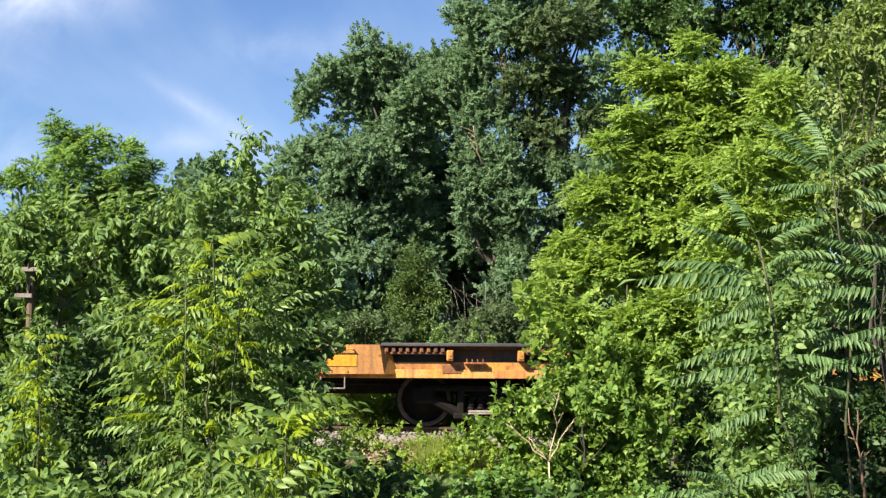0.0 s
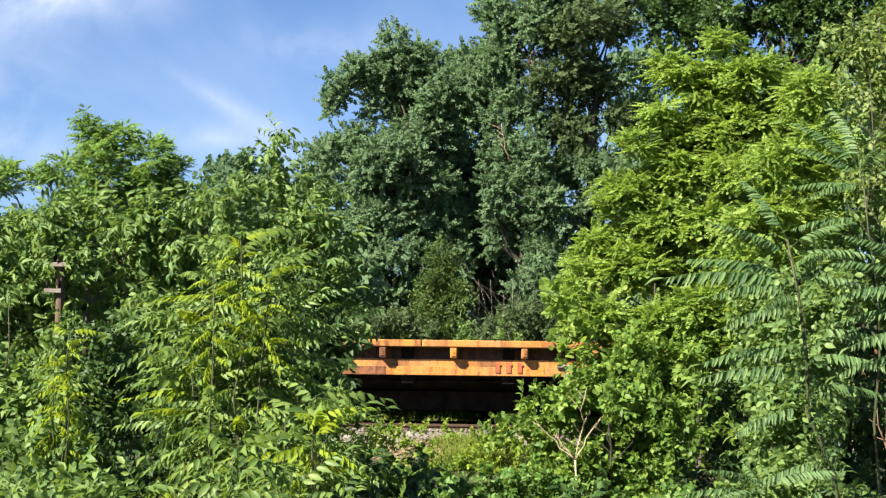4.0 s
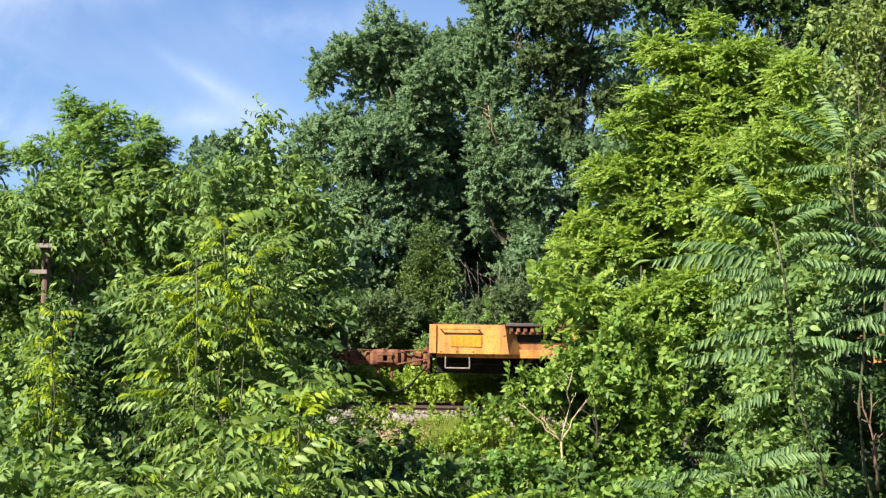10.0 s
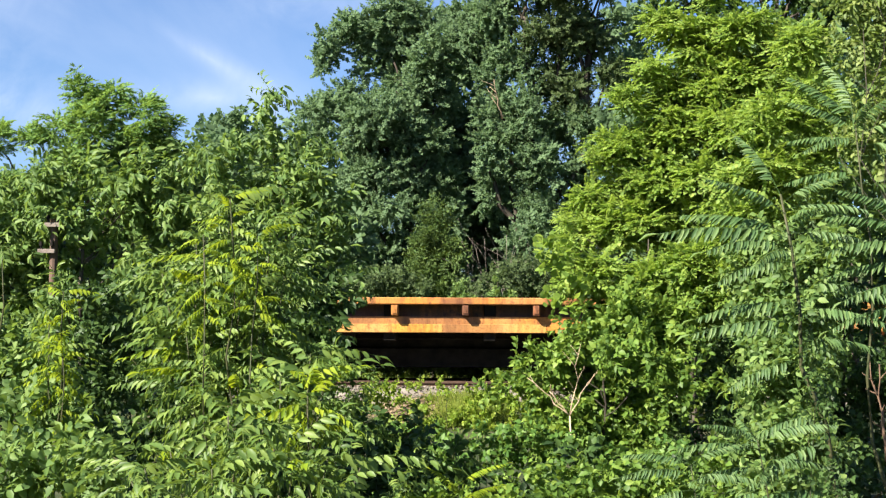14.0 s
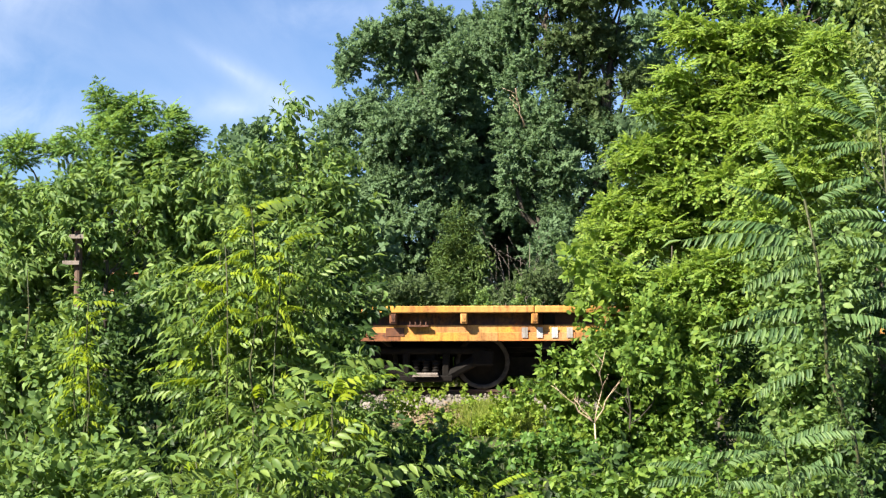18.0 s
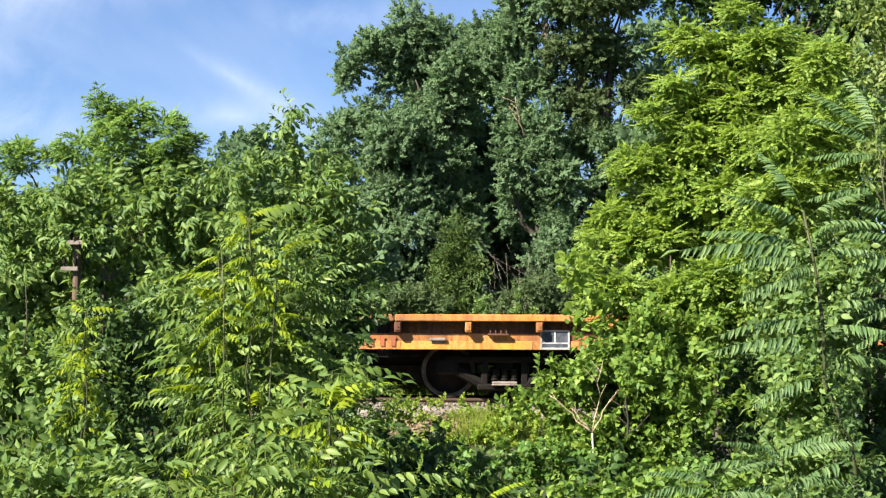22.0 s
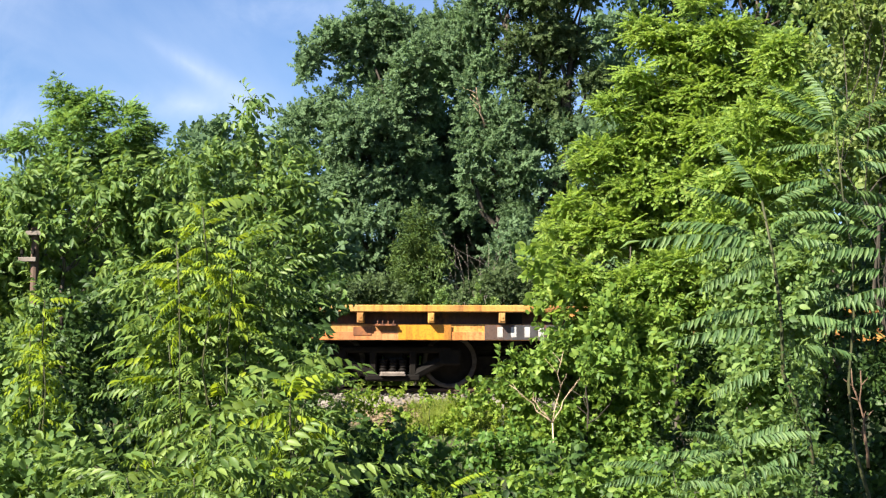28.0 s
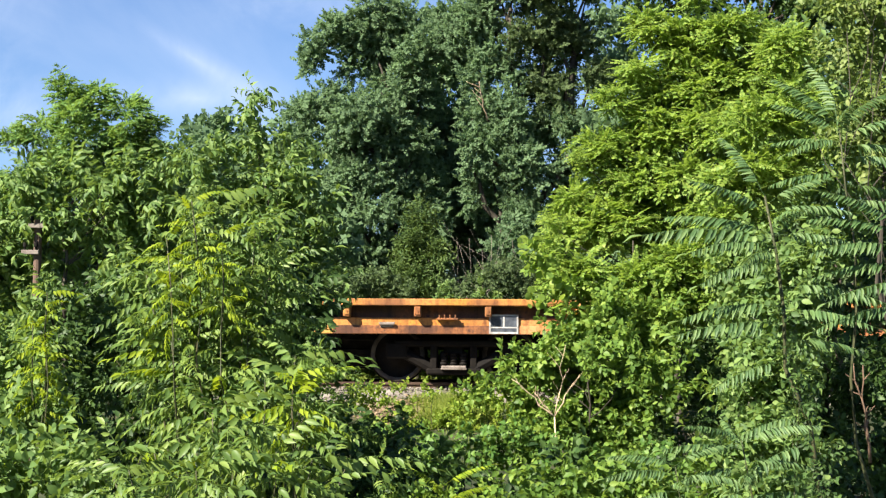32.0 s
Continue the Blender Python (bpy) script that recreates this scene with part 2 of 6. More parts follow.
M_GROUND = rough_mat("weedy_ground", [(0.2, (0.012, 0.018, 0.007)), (0.5, (0.030, 0.042, 0.013)), (0.8, (0.070, 0.058, 0.034))], 2.4, 0.95, relief=0.6)
M_BARK = rough_mat("grey_brown_bark", [(0.25, (0.022, 0.018, 0.013)), (0.55, (0.060, 0.050, 0.038)), (0.85, (0.125, 0.105, 0.082))], 6, 0.9, 0, (1, 1, 0.25), 0.6)
M_DEADWOOD = rough_mat("bleached_dead_wood", [(0.2, (0.30, 0.21, 0.13)), (0.8, (0.55, 0.43, 0.30))], 12, 0.85, 0, (1, 1, 0.2))
M_BROKEN = rough_mat("brown_dead_bark", [(0.2, (0.08, 0.048, 0.032)), (0.8, (0.20, 0.13, 0.085))], 10, 0.85, 0, (1, 1, 0.2))
M_STEM = rough_mat("reddish_green_stem", [(0.2, (0.025, 0.040, 0.012)), (0.8, (0.070, 0.062, 0.028))], 10, 0.6)
M_POLE = rough_mat("weathered_pole_timber", [(0.2, (0.06, 0.036, 0.026)), (0.8, (0.15, 0.10, 0.075))], 6, 0.9, 0, (1, 1, 0.15))
M_ARM = rough_mat("bleached_grey_timber", [(0.2, (0.12, 0.095, 0.08)), (0.8, (0.26, 0.22, 0.19))], 8, 0.9)

# distance haze is put into this green: bluer, paler, with a cool glow
L_OAK = leaf_mat("haze_blued_leaves", [(0.15, (0.086, 0.142, 0.074)), (0.5, (0.126, 0.202, 0.100)), (0.85, (0.168, 0.250, 0.126))], 0.45, 0.8, 0.7, (0.20, 0.31, 0.11))
L_DEEP = leaf_mat("dull_dark_leaves", [(0.15, (0.054, 0.084, 0.036)), (0.5, (0.084, 0.124, 0.050)), (0.85, (0.120, 0.162, 0.066))], 0.40, 0.8, 0.7, (0.16, 0.25, 0.07))
# deep green; in hollows and undergrowth this colour stands in for shade
L_BACK = leaf_mat("deep_green_and_shade_leaves", [(0.15, (0.018, 0.038, 0.012)), (0.5, (0.041, 0.080, 0.021)), (0.85, (0.080, 0.135, 0.033))], 0.22, 0.50, 0.5, (0.12, 0.22, 0.03))
L_FINE = leaf_mat("soft_green_leaflets", [(0.15, (0.066, 0.135, 0.042)), (0.5, (0.130, 0.240, 0.066)), (0.85, (0.205, 0.315, 0.088))], 0.42, 0.6, 0.9)
L_ASH = leaf_mat("mid_green_leaves", [(0.15, (0.052, 0.098, 0.034)), (0.5, (0.118, 0.198, 0.054)), (0.85, (0.210, 0.288, 0.088))], 0.38, 0.52, 1.5)
L_SUMAC = leaf_mat("fresh_green_leaflets", [(0.12, (0.038, 0.075, 0.022)), (0.5, (0.108, 0.178, 0.043)), (0.88, (0.225, 0.295, 0.070))], 0.36, 0.44, 2.2)
L_YOUNG = leaf_mat("yellow_green_leaflets", [(0.12, (0.11, 0.19, 0.012)), (0.5, (0.20, 0.285, 0.016)), (0.88, (0.31, 0.36, 0.024))], 0.45, 0.65, 2.2, (0.40, 0.48, 0.02))
L_LOCUST = leaf_mat("light_green_leaflets", [(0.12, (0.090, 0.166, 0.036)), (0.5, (0.205, 0.312, 0.060)), (0.88, (0.325, 0.405, 0.084))], 0.50, 0.55, 1.3, (0.34, 0.46, 0.04))
L_AILANTHUS = leaf_mat("blue_green_leaflets", [(0.15, (0.046, 0.096, 0.036)), (0.5, (0.090, 0.160, 0.056)), (0.85, (0.155, 0.226, 0.080))], 0.30, 0.48, 2.0)
L_SHRUB = leaf_mat("bright_shrub_leaves", [(0.12, (0.050, 0.102, 0.024)), (0.5, (0.124, 0.212, 0.038)), (0.88, (0.242, 0.322, 0.060))], 0.38, 0.50, 1.8)
L_COVER = leaf_mat("cool_green_ground_leaves", [(0.12, (0.034, 0.086, 0.020)), (0.5, (0.084, 0.168, 0.034)), (0.88, (0.168, 0.262, 0.048))], 0.32, 0.50, 1.5)
L_WEED = leaf_mat("yellow_green_weeds", [(0.12, (0.090, 0.168, 0.022)), (0.5, (0.180, 0.264, 0.034)), (0.88, (0.288, 0.348, 0.054))], 0.42, 0.50, 1.6, (0.38, 0.48, 0.05))
L_VINE = leaf_mat("dusty_vine_leaves", [(0.12, (0.060, 0.100, 0.028)), (0.5, (0.140, 0.195, 0.052)), (0.88, (0.240, 0.280, 0.090))], 0.36, 0.5, 1.8)
L_CEDAR = leaf_mat("dark_cedar_foliage", [(0.12, (0.026, 0.052, 0.013)), (0.5, (0.055, 0.098, 0.023)), (0.88, (0.098, 0.143, 0.034))], 0.15, 0.60, 0.9)
L_GRASS = leaf_mat("sunlit_grass", [(0.12, (0.085, 0.145, 0.020)), (0.5, (0.175, 0.230, 0.035)), (0.88, (0.32, 0.32, 0.075))], 0.40, 0.55, 1.0)


# ---- building blocks ----
def link_mesh(name, me, material, parent=None, label="", at=None):
    """ONE object on a mesh that others may share; the material sits on the object."""
    if not me.materials:
        me.materials.append(material)
    ob = new(name, me)
    if me.materials[0] != material:
        ob.material_slots[0].link = "OBJECT"
        ob.material_slots[0].material = material
    if parent:
        ob.parent = parent
    if at is not None:
        ob.matrix_basis = at
    if label:
        ob["label"] = label
    return ob


def part(name, bm, material, parent=None, label="", at=None, smooth=False):
    me = bpy.data.meshes.new(name)
    if smooth:
        for fc in bm.faces:
            fc.smooth = True
    bm.to_mesh(me)
    bm.free()
    return link_mesh(name, me, material, parent, label, at)


def to_mesh(name, bm, smooth=False):
    me = bpy.data.meshes.new(name)
    if smooth:
        for fc in bm.faces:
            fc.smooth = True
    bm.to_mesh(me)
    bm.free()
    return me


def box(bm, x0, x1, y0, y1, z0, z1, bev=0.006, turn=None):
    m = Matrix.LocRotScale(((x0 + x1) / 2, (y0 + y1) / 2, (z0 + z1) / 2), None, (x1 - x0, y1 - y0, z1 - z0))
    vs = bmesh.ops.create_cube(bm, size=1.0, matrix=(turn @ m) if turn else m)["verts"]
    if bev:
        es = list({e for v in vs for e in v.link_edges})
        bmesh.ops.bevel(bm, geom=es, offset=bev, segments=1, profile=0.5, affect="EDGES")


def rod(bm, a, b, r0, r1=None, sides=8):
    a, b = Vector(a), Vector(b)
    d = b - a
    m = Matrix.Translation((a + b) / 2) @ d.to_track_quat("Z", "Y").to_matrix().to_4x4()
    bmesh.ops.create_cone(bm, cap_ends=True, segments=sides, radius1=r0, radius2=r0 if r1 is None else r1, depth=d.length, matrix=m)


def tube(bm, pts, radii, sides=7):
    """A bent, tapering limb through pts."""
    rings = []
    for i, p in enumerate(pts):
        p = Vector(p)
        d = (Vector(pts[min(i + 1, len(pts) - 1)]) - Vector(pts[max(i - 1, 0)])).normalized()
        q = d.to_track_quat("Z", "Y")
        rings.append([bm.verts.new(p + q @ Vector((math.cos(a) * radii[i], math.sin(a) * radii[i], 0))) for a in (math.tau * k / sides for k in range(sides))])
    for r0, r1 in zip(rings, rings[1:]):
        for k in range(sides):
            bm.faces.new((r0[k], r0[(k + 1) % sides], r1[(k + 1) % sides], r1[k])).smooth = True
    bm.faces.new(rings[0][::-1]), bm.faces.new(rings[-1])


def limb_pts(a, b, rng, n=5, wob=0.06, sag=0.0):
    a, b = Vector(a), Vector(b)
    ln = (b - a).length
    out = []
    for i in range(n):
        k = i / (n - 1)
        w = math.sin(k * math.pi) * wob * ln
        out.append(a.lerp(b, k) + Vector((rng.uniform(-1, 1) * w, rng.uniform(-1, 1) * w, rng.uniform(-.5, .5) * w + sag * math.sin(k * math.pi))))
    return out


def tri_mesh(name, verts, tris):
    me = bpy.data.meshes.new(name)
    me.vertices.add(len(verts))
    me.vertices.foreach_set("co", np.asarray(verts, dtype=np.float32).ravel())
    me.loops.add(tris.size)
    me.loops.foreach_set("vertex_index", tris.astype(np.int32).ravel())
    me.polygons.add(len(tris))
    me.polygons.foreach_set("loop_start", np.arange(0, tris.size, 3, dtype=np.int32))
    me.update(calc_edges=True)
    return me


def unit(v):
    return v / np.maximum(np.linalg.norm(v, axis=-1, keepdims=True), 1e-9)


def frames_of(d, up):
    """Turns whose x runs along d and whose z leans to up."""
    x = unit(d)
    y = unit(np.cross(up, x))
    return np.stack([x, y, np.cross(x, y)], axis=-1)


BLADE = (np.array([(0, 0, 0), (.20, -.38, .05), (.55, -.48, .06), (1, 0, -.20), (.55, .48, .06), (.20, .38, .05), (.5, 0, -.02)]), np.array([(0, 1, 6), (1, 2, 6), (2, 3, 6), (3, 4, 6), (4, 5, 6), (5, 0, 6)]))
BLADE2 = (np.array([(0, 0, 0), (.22, -.40, .05), (.68, -.42, .03), (1, 0, -.12), (.68, .42, .03), (.22, .40, .05)]), np.array([(0, 1, 5), (1, 2, 4), (1, 4, 5), (2, 3, 4)]))
BLADE3 = (np.array([(0, 0, 0), (.45, -.5, .06), (1, 0, -.10), (.45, .5, .06)]), np.array([(0, 1, 2), (0, 2, 3)]))
ROUND = (np.array([(0, 0, 0), (.02, -.40, .02), (.45, -.55, .05), (.85, -.34, .0), (1, 0, -.12), (.85, .34, .0), (.45, .55, .05), (.02, .40, .02), (.45, 0, -.04)]), np.array([(k, (k + 1) % 8, 8) for k in range(8)]))


def gather(items):
    vs, ts, n = [], [], 0
    for v, t in items:
        vs.append(v)
        ts.append(t + n)
        n += len(v)
    return np.concatenate(vs), np.concatenate(ts)


def one_leaf(shape, at, d, up, length, width):
    v, t = shape
    m = frames_of(np.array(d, float), np.array(up, float))
    return (v * (length, width, length)) @ m.T + at, t


def stem_strip(pts, w):
    """A thin three-sided stalk."""
    pts = np.array(pts)
    n = len(pts)
    off = np.array([(0, -w, 0), (0, w, 0), (0, 0, -w)])
    v = np.concatenate([p + off for p in pts])
    t = []
    for i in range(n - 1):
        for k in range(3):
            a, b = 3 * i + k, 3 * i + (k + 1) % 3
            t += [(a, b, b + 3), (a, b + 3, a + 3)]
    return v, np.array(t)


def frond(seed, pairs, leaflet, width, length, droop=0.35, shape=BLADE, hang=0.35, stalk=0.0035):
    """A feathered leaf: a stalk along x that bows down, with pairs of leaflets and one at its tip."""
    rs = np.random.RandomState(seed)
    out = []

    def at(k):
        return np.array((length * k, length * .03 * math.sin(k * 5 + seed), -droop * length * k * k))
    if stalk:
        out.append(stem_strip([at(k) for k in (0, .35, .7, 1)], stalk))
    for i in range(pairs):
        k = .22 + .74 * i / max(pairs - 1, 1)
        s = math.sin(math.pi * (.18 + .78 * k)) ** .5
        for side in (-1, 1):
            d = (.42 + rs.uniform(-.12, .12), side, -hang + rs.uniform(-.22, .22) - droop * k)
            up = (rs.uniform(-.25, .25), side * rs.uniform(-.1, .35), 1)
            out.append(one_leaf(shape, at(k + rs.uniform(-.02, .02)), d, up, leaflet * s * rs.uniform(.85, 1.1), width * s * rs.uniform(.85, 1.1)))
    out.append(one_leaf(shape, at(1), (1, rs.uniform(-.2, .2), -droop * 1.6), (0, 0, 1), leaflet, width))
    return gather(out)


def twig(seed, leaves, leaf, width, length, shape=BLADE2, droop=0.5, stalk=0.004):
    """A shoot along x with single leaves to all sides."""
    rs = np.random.RandomState(seed)
    out = [stem_strip([(0, 0, 0), (length * .5, 0, .02 * length), (length, 0, -.05 * length)], stalk)] if stalk else []
    for i in range(leaves):
        k = .12 + .88 * i / max(leaves - 1, 1)
        a = i * 2.4 + rs.uniform(-.4, .4)
        d = (.55 + rs.uniform(-.3, .3), math.cos(a), math.sin(a) * .6 - droop)
        out.append(one_leaf(shape, np.array((length * k, 0, 0)), d, (rs.uniform(-.6, .6), rs.uniform(-.6, .6), 1), leaf * rs.uniform(.75, 1.2), width * rs.uniform(.75, 1.2)))
    return gather(out)


def spread(kinds, pts, dirs, ups, sizes, rs):
    """Many shoots in one mesh's arrays."""
    pick = rs.randint(len(kinds), size=len(pts))
    vs, ts, n = [], [], 0
    turns = frames_of(dirs, ups) * sizes[:, None, None]
    for k, (v, t) in enumerate(kinds):
        i = np.nonzero(pick == k)[0]
        if not len(i):
            continue
        p = np.einsum("nij,vj->nvi", turns[i], v) + pts[i][:, None, :]
        vs.append(p.reshape(-1, 3))
        ts.append((t[None] + (np.arange(len(i)) * len(v))[:, None, None] + n).reshape(-1, 3))
        n += len(i) * len(v)
    return np.concatenate(vs), np.concatenate(ts)


def shoots(clumps, density, rs, lift=0.1, wild=0.45, reach=0.0, flat=0.9, pads=6):
    """Places and ways of shoots in a crown made of uneven clumps, each of a few loose pads with gaps between."""
    P, D, U = [], [], []
    for x, y, z, r in clumps:
        r = max(r - reach, r * .45)
        c = unit(rs.normal(size=(pads, 3))) * (r * rs.uniform(.45, .78, (pads, 1)))
        c[0] *= .2
        n = max(6, int(density * r * r))
        own = rs.randint(pads, size=n)
        d = unit(rs.normal(size=(n, 3)))
        k = r * .46 * rs.uniform(.25, 1.08, n) ** .6 * rs.uniform(.75, 1.2, pads)[own]
        off = (c[own] + d * k[:, None]) * (1, 1, flat)
        P.append(np.array((x, y, z)) + off)
        out = unit(d * .6 + unit(off) * .6)
        D.append(unit(out * .45 + (0, 0, lift) + rs.normal(size=(n, 3)) * wild))
        U.append(unit(out * .75 + (0, 0, .55) + rs.normal(size=(n, 3)) * .33))
    return np.concatenate(P), np.concatenate(D), np.concatenate(U)


def tiers(clumps, density, rs, lift=0.1, wild=0.3, pads=5, flat=0.35, ref=0.2, low=0.25, spray=0.5, pull=0.65):
    """Places, ways and sizes of feathered leaves in a crown of level sprays, one above the other, with dark gaps between."""
    P, D, U, S = [], [], [], []
    for x, y, z, r in clumps:
        n = max(5, int(density * r * r))
        c = unit(rs.normal(size=(pads, 3)) + (0, -.25, .15)) * (r * rs.uniform(.30, .80, (pads, 1)))
        tilt = rs.normal(size=(pads, 3)) * .22
        own = rs.randint(pads, size=n)
        a, k = rs.uniform(0, math.tau, n), np.sqrt(rs.uniform(0, 1, n))
        ring = np.stack([np.cos(a), np.sin(a), np.zeros(n)], 1)
        wide = r * spray * rs.uniform(.7, 1.2, pads)[own]
        off = ring * (k * wide)[:, None]
        off[:, 2] += -flat * wide * k * k + rs.normal(size=n) * .05 * r + (off * tilt[own]).sum(1)
        P.append(np.array((x, y, z)) + c[own] * (1, 1, .95) + off)
        out = unit(c[own] * (1, 1, .3) + 1e-4)
        D.append(unit(ring * .75 + out * pull + (0, 0, lift) + rs.normal(size=(n, 3)) * wild * (1, 1, .7) - np.stack([0 * k, 0 * k, low * k], 1)))
        U.append(unit(tilt[own] * (-1, -1, 0) + (0, -.12, 1) + rs.normal(size=(n, 3)) * .38))
        S.append(np.full(n, min(max(r / ref, .5), 1.1)))
    return np.concatenate(P), np.concatenate(D), np.concatenate(U), np.concatenate(S)


def plant(name, label, category, base, clumps, kinds, leaf_material, density, seed, trunk=0.06, bark=M_BARK, limbs=8, lift=0.1, wild=0.45,
          size=1.0, singles=0, group="", single_name="leaf", single_material=None, flat=0.9, reach=0.0, ref=0.0, pads=5, spray=0.5, pull=0.65, low=0.12):
    """A tree or shrub: an empty at its foot, a bent trunk, limbs that reach into the clumps, and its leaves."""
    rng, rs = random.Random(seed), np.random.RandomState(seed)
    root = tagged(new(name), label, category, group)
    root.location = base
    o = Vector(base)
    ctr = sum((Vector(c[:3]) for c in clumps), Vector()) / len(clumps)
    top = max(c[2] for c in clumps)
    head = Vector((ctr.x, ctr.y, o.z + (top - o.z) * .82))
    spine = limb_pts((0, 0, 0), head - o, rng, 8, .035)
    bm = bmesh.new()
    tube(bm, spine, [trunk * (1 - .85 * i / 7) for i in range(8)], 9)
    part("trunk", bm, bark, root)
    for c in rng.sample(clumps, min(limbs, len(clumps))):
        end = Vector(c[:3]) - o
        k = min(max((end.z / max(head.z - o.z, .1)) - rng.uniform(.15, .4), .08), .9)
        i = k * 7
        a = spine[int(i)].lerp(spine[min(int(i) + 1, 7)], i - int(i))
        bm = bmesh.new()
        r = trunk * (1 - .85 * k) * .55
        tube(bm, limb_pts(a, end, rng, 6, .08), [r * (1 - .8 * j / 5) for j in range(6)], 6)
        part("branch", bm, bark, root)
    if ref:
        P, D, U, S = tiers(clumps, density, rs, lift, wild, pads, flat, ref, low, spray, pull)
    else:
        P, D, U = shoots(clumps, density, rs, lift, wild, reach, flat)
        S = np.ones(len(P))
    S = S * size * rs.uniform(.72, 1.25, size=len(P))
    own = np.zeros(len(P), bool)
    singles = min(singles, len(P) // 2)
    if singles:
        own[np.argsort(P[:, 1] + rs.uniform(-.08, .08, len(P)))[:singles]] = True
    v, t = spread(kinds, P[~own] - np.array(base), D[~own], U[~own], S[~own], rs)
    crown = link_mesh("crown", tri_mesh("crown", v, t), leaf_material, root)
    crown["kind"] = "stuff"
    if singles:
        meshes = [tri_mesh(single_name, *k) for k in kinds]
        turns = frames_of(D, U)
        for i in np.nonzero(own)[0]:
            m = Matrix([[*(turns[i][r] * S[i]), P[i][r] - base[r]] for r in range(3)] + [[0, 0, 0, 1]])
            link_mesh(single_name, meshes[rng.randrange(len(meshes))], single_material if single_material and rng.random() < .10 else leaf_material, root, "", m)
    return root


# ---- ground and track ----
CAR_Y = 23.25                 # the track's middle
RAIL_Z = 0.90                 # top of the rails


def ground_z(x, y):
    """Level by the camera, a low bank up to the ballast, level behind the track."""
    y = np.asarray(y, float)
    z = np.interp(y, [-3000, 12, 15, 17.5, 19.5, 20.5, 21.4, 25.6, 26.6, 28, 60, 4000], [0, 0, .08, .24, .53, .70, .60, .60, .62, .72, 1.0, 1.0])
    near = np.exp(-((y - 17) / 12.0) ** 2)
    return z + near * (.05 * np.sin(np.asarray(x) * 1.7 + y) + .04 * np.sin(np.asarray(x) * 3.1 - y * 2.3))


xs = np.concatenate([[-3000, -1200, -500, -200, -90, -45, -25], np.arange(-15, 15.01, .3), [25, 45, 90, 200, 500, 1200, 3000]])
ys = np.concatenate([[-2000, -500, -100, -30, -8, 0, 4, 7], np.arange(9, 30.01, .3), [34, 40, 50, 70, 120, 300, 900, 3500]])
gx, gy = np.meshgrid(xs, ys)
gv = np.stack([gx, gy, ground_z(gx, gy)], -1).reshape(-1, 3)
nx = len(xs)
q = (np.arange(len(ys) - 1)[:, None] * nx + np.arange(nx - 1)[None]).ravel()
ground = tagged(link_mesh("ground", tri_mesh("ground", gv, np.concatenate([np.stack([q, q + 1, q + nx + 1], 1), np.stack([q, q + nx + 1, q + nx], 1)])), M_GROUND),
                "weedy ground that rises in a low bank to the track", "ground", kind="structure")

# bare soil on the bank, where the weeds leave a gap
bm = bmesh.new()
cells = {}
for i in range(25):
    for j in range(13):
        x, y = -1.75 + i * .11, 19.0 + j * .125
        e = max(0, 1 - ((x + .48) / 1.0) ** 2 - ((y - 19.75) / .72) ** 2)
        cells[i, j] = bm.verts.new((x, y, float(ground_z(x, y)) - .03 + .05 * min(e * 2, 1) + .05 * min(e * 3, 1) * noise.noise((x * 5, y * 5, 3)) + .02 * noise.noise((x * 17, y * 17, 1))))
for i in range(24):
    for j in range(12):
        bm.faces.new((cells[i, j], cells[i + 1, j], cells[i + 1, j + 1], cells[i, j + 1])).smooth = True
tagged(part("soil_bank", bm, M_SOIL), "bare brown soil with dry litter on the bank", "soil", kind="structure")

bm = bmesh.new()
profile = [(-3.05, .55), (-2.6, .66), (-1.85, .80), (1.85, .80), (2.6, .62), (3.0, .5)]
rows = []
for x in (-1500, -60, -20, -8, 0, 8, 20, 60, 1500):
    rows.append([bm.verts.new((x, CAR_Y + y, z)) for y, z in profile])
for a, b in zip(rows, rows[1:]):
    for k in range(len(profile) - 1):
        bm.faces.new((a[k], b[k], b[k + 1], a[k + 1]))
bed = tagged(part("ballast_bed", bm, M_STONE), "grey crushed-stone ballast bed under the railway track", "ballast", kind="structure")

# loose stones on the bed, all along the stretch in view
ico = bmesh.new()
bmesh.ops.create_cone(ico, cap_ends=False, segments=5, radius1=1.0, radius2=.45, depth=1.3)
bmesh.ops.contextual_create(ico, geom=[v for v in ico.verts if v.co.z > 0])
bmesh.ops.triangulate(ico, faces=ico.faces)
ico_v, ico_t = np.array([v.co[:] for v in ico.verts]), np.array([[v.index for v in fc.verts] for fc in ico.faces])
ico.free()
rs = np.random.RandomState(5)
stone_kinds = [(ico_v * rs.uniform(.65, 1.1, (len(ico_v), 1)) * rs.uniform(.6, 1.1, (1, 3)), ico_t) for _ in range(5)]
n = 5000
sx = rs.uniform(-5.5, 5.5, n)
sy = CAR_Y + rs.uniform(-3.15, -.75, n)
sz = np.interp(sy - CAR_Y, [p[0] for p in profile], [p[1] for p in profile]) + rs.uniform(-.005, .02, n)
v, t = spread(stone_kinds, np.stack([sx, sy, sz], 1), unit(rs.normal(size=(n, 3))), unit(rs.normal(size=(n, 3))), rs.uniform(.012, .030, n), rs)
stones = tagged(link_mesh("ballast_stones", tri_mesh("ballast_stones", v, t), M_STONE), "loose grey ballast stones beside the rail", "ballast", kind="stuff")

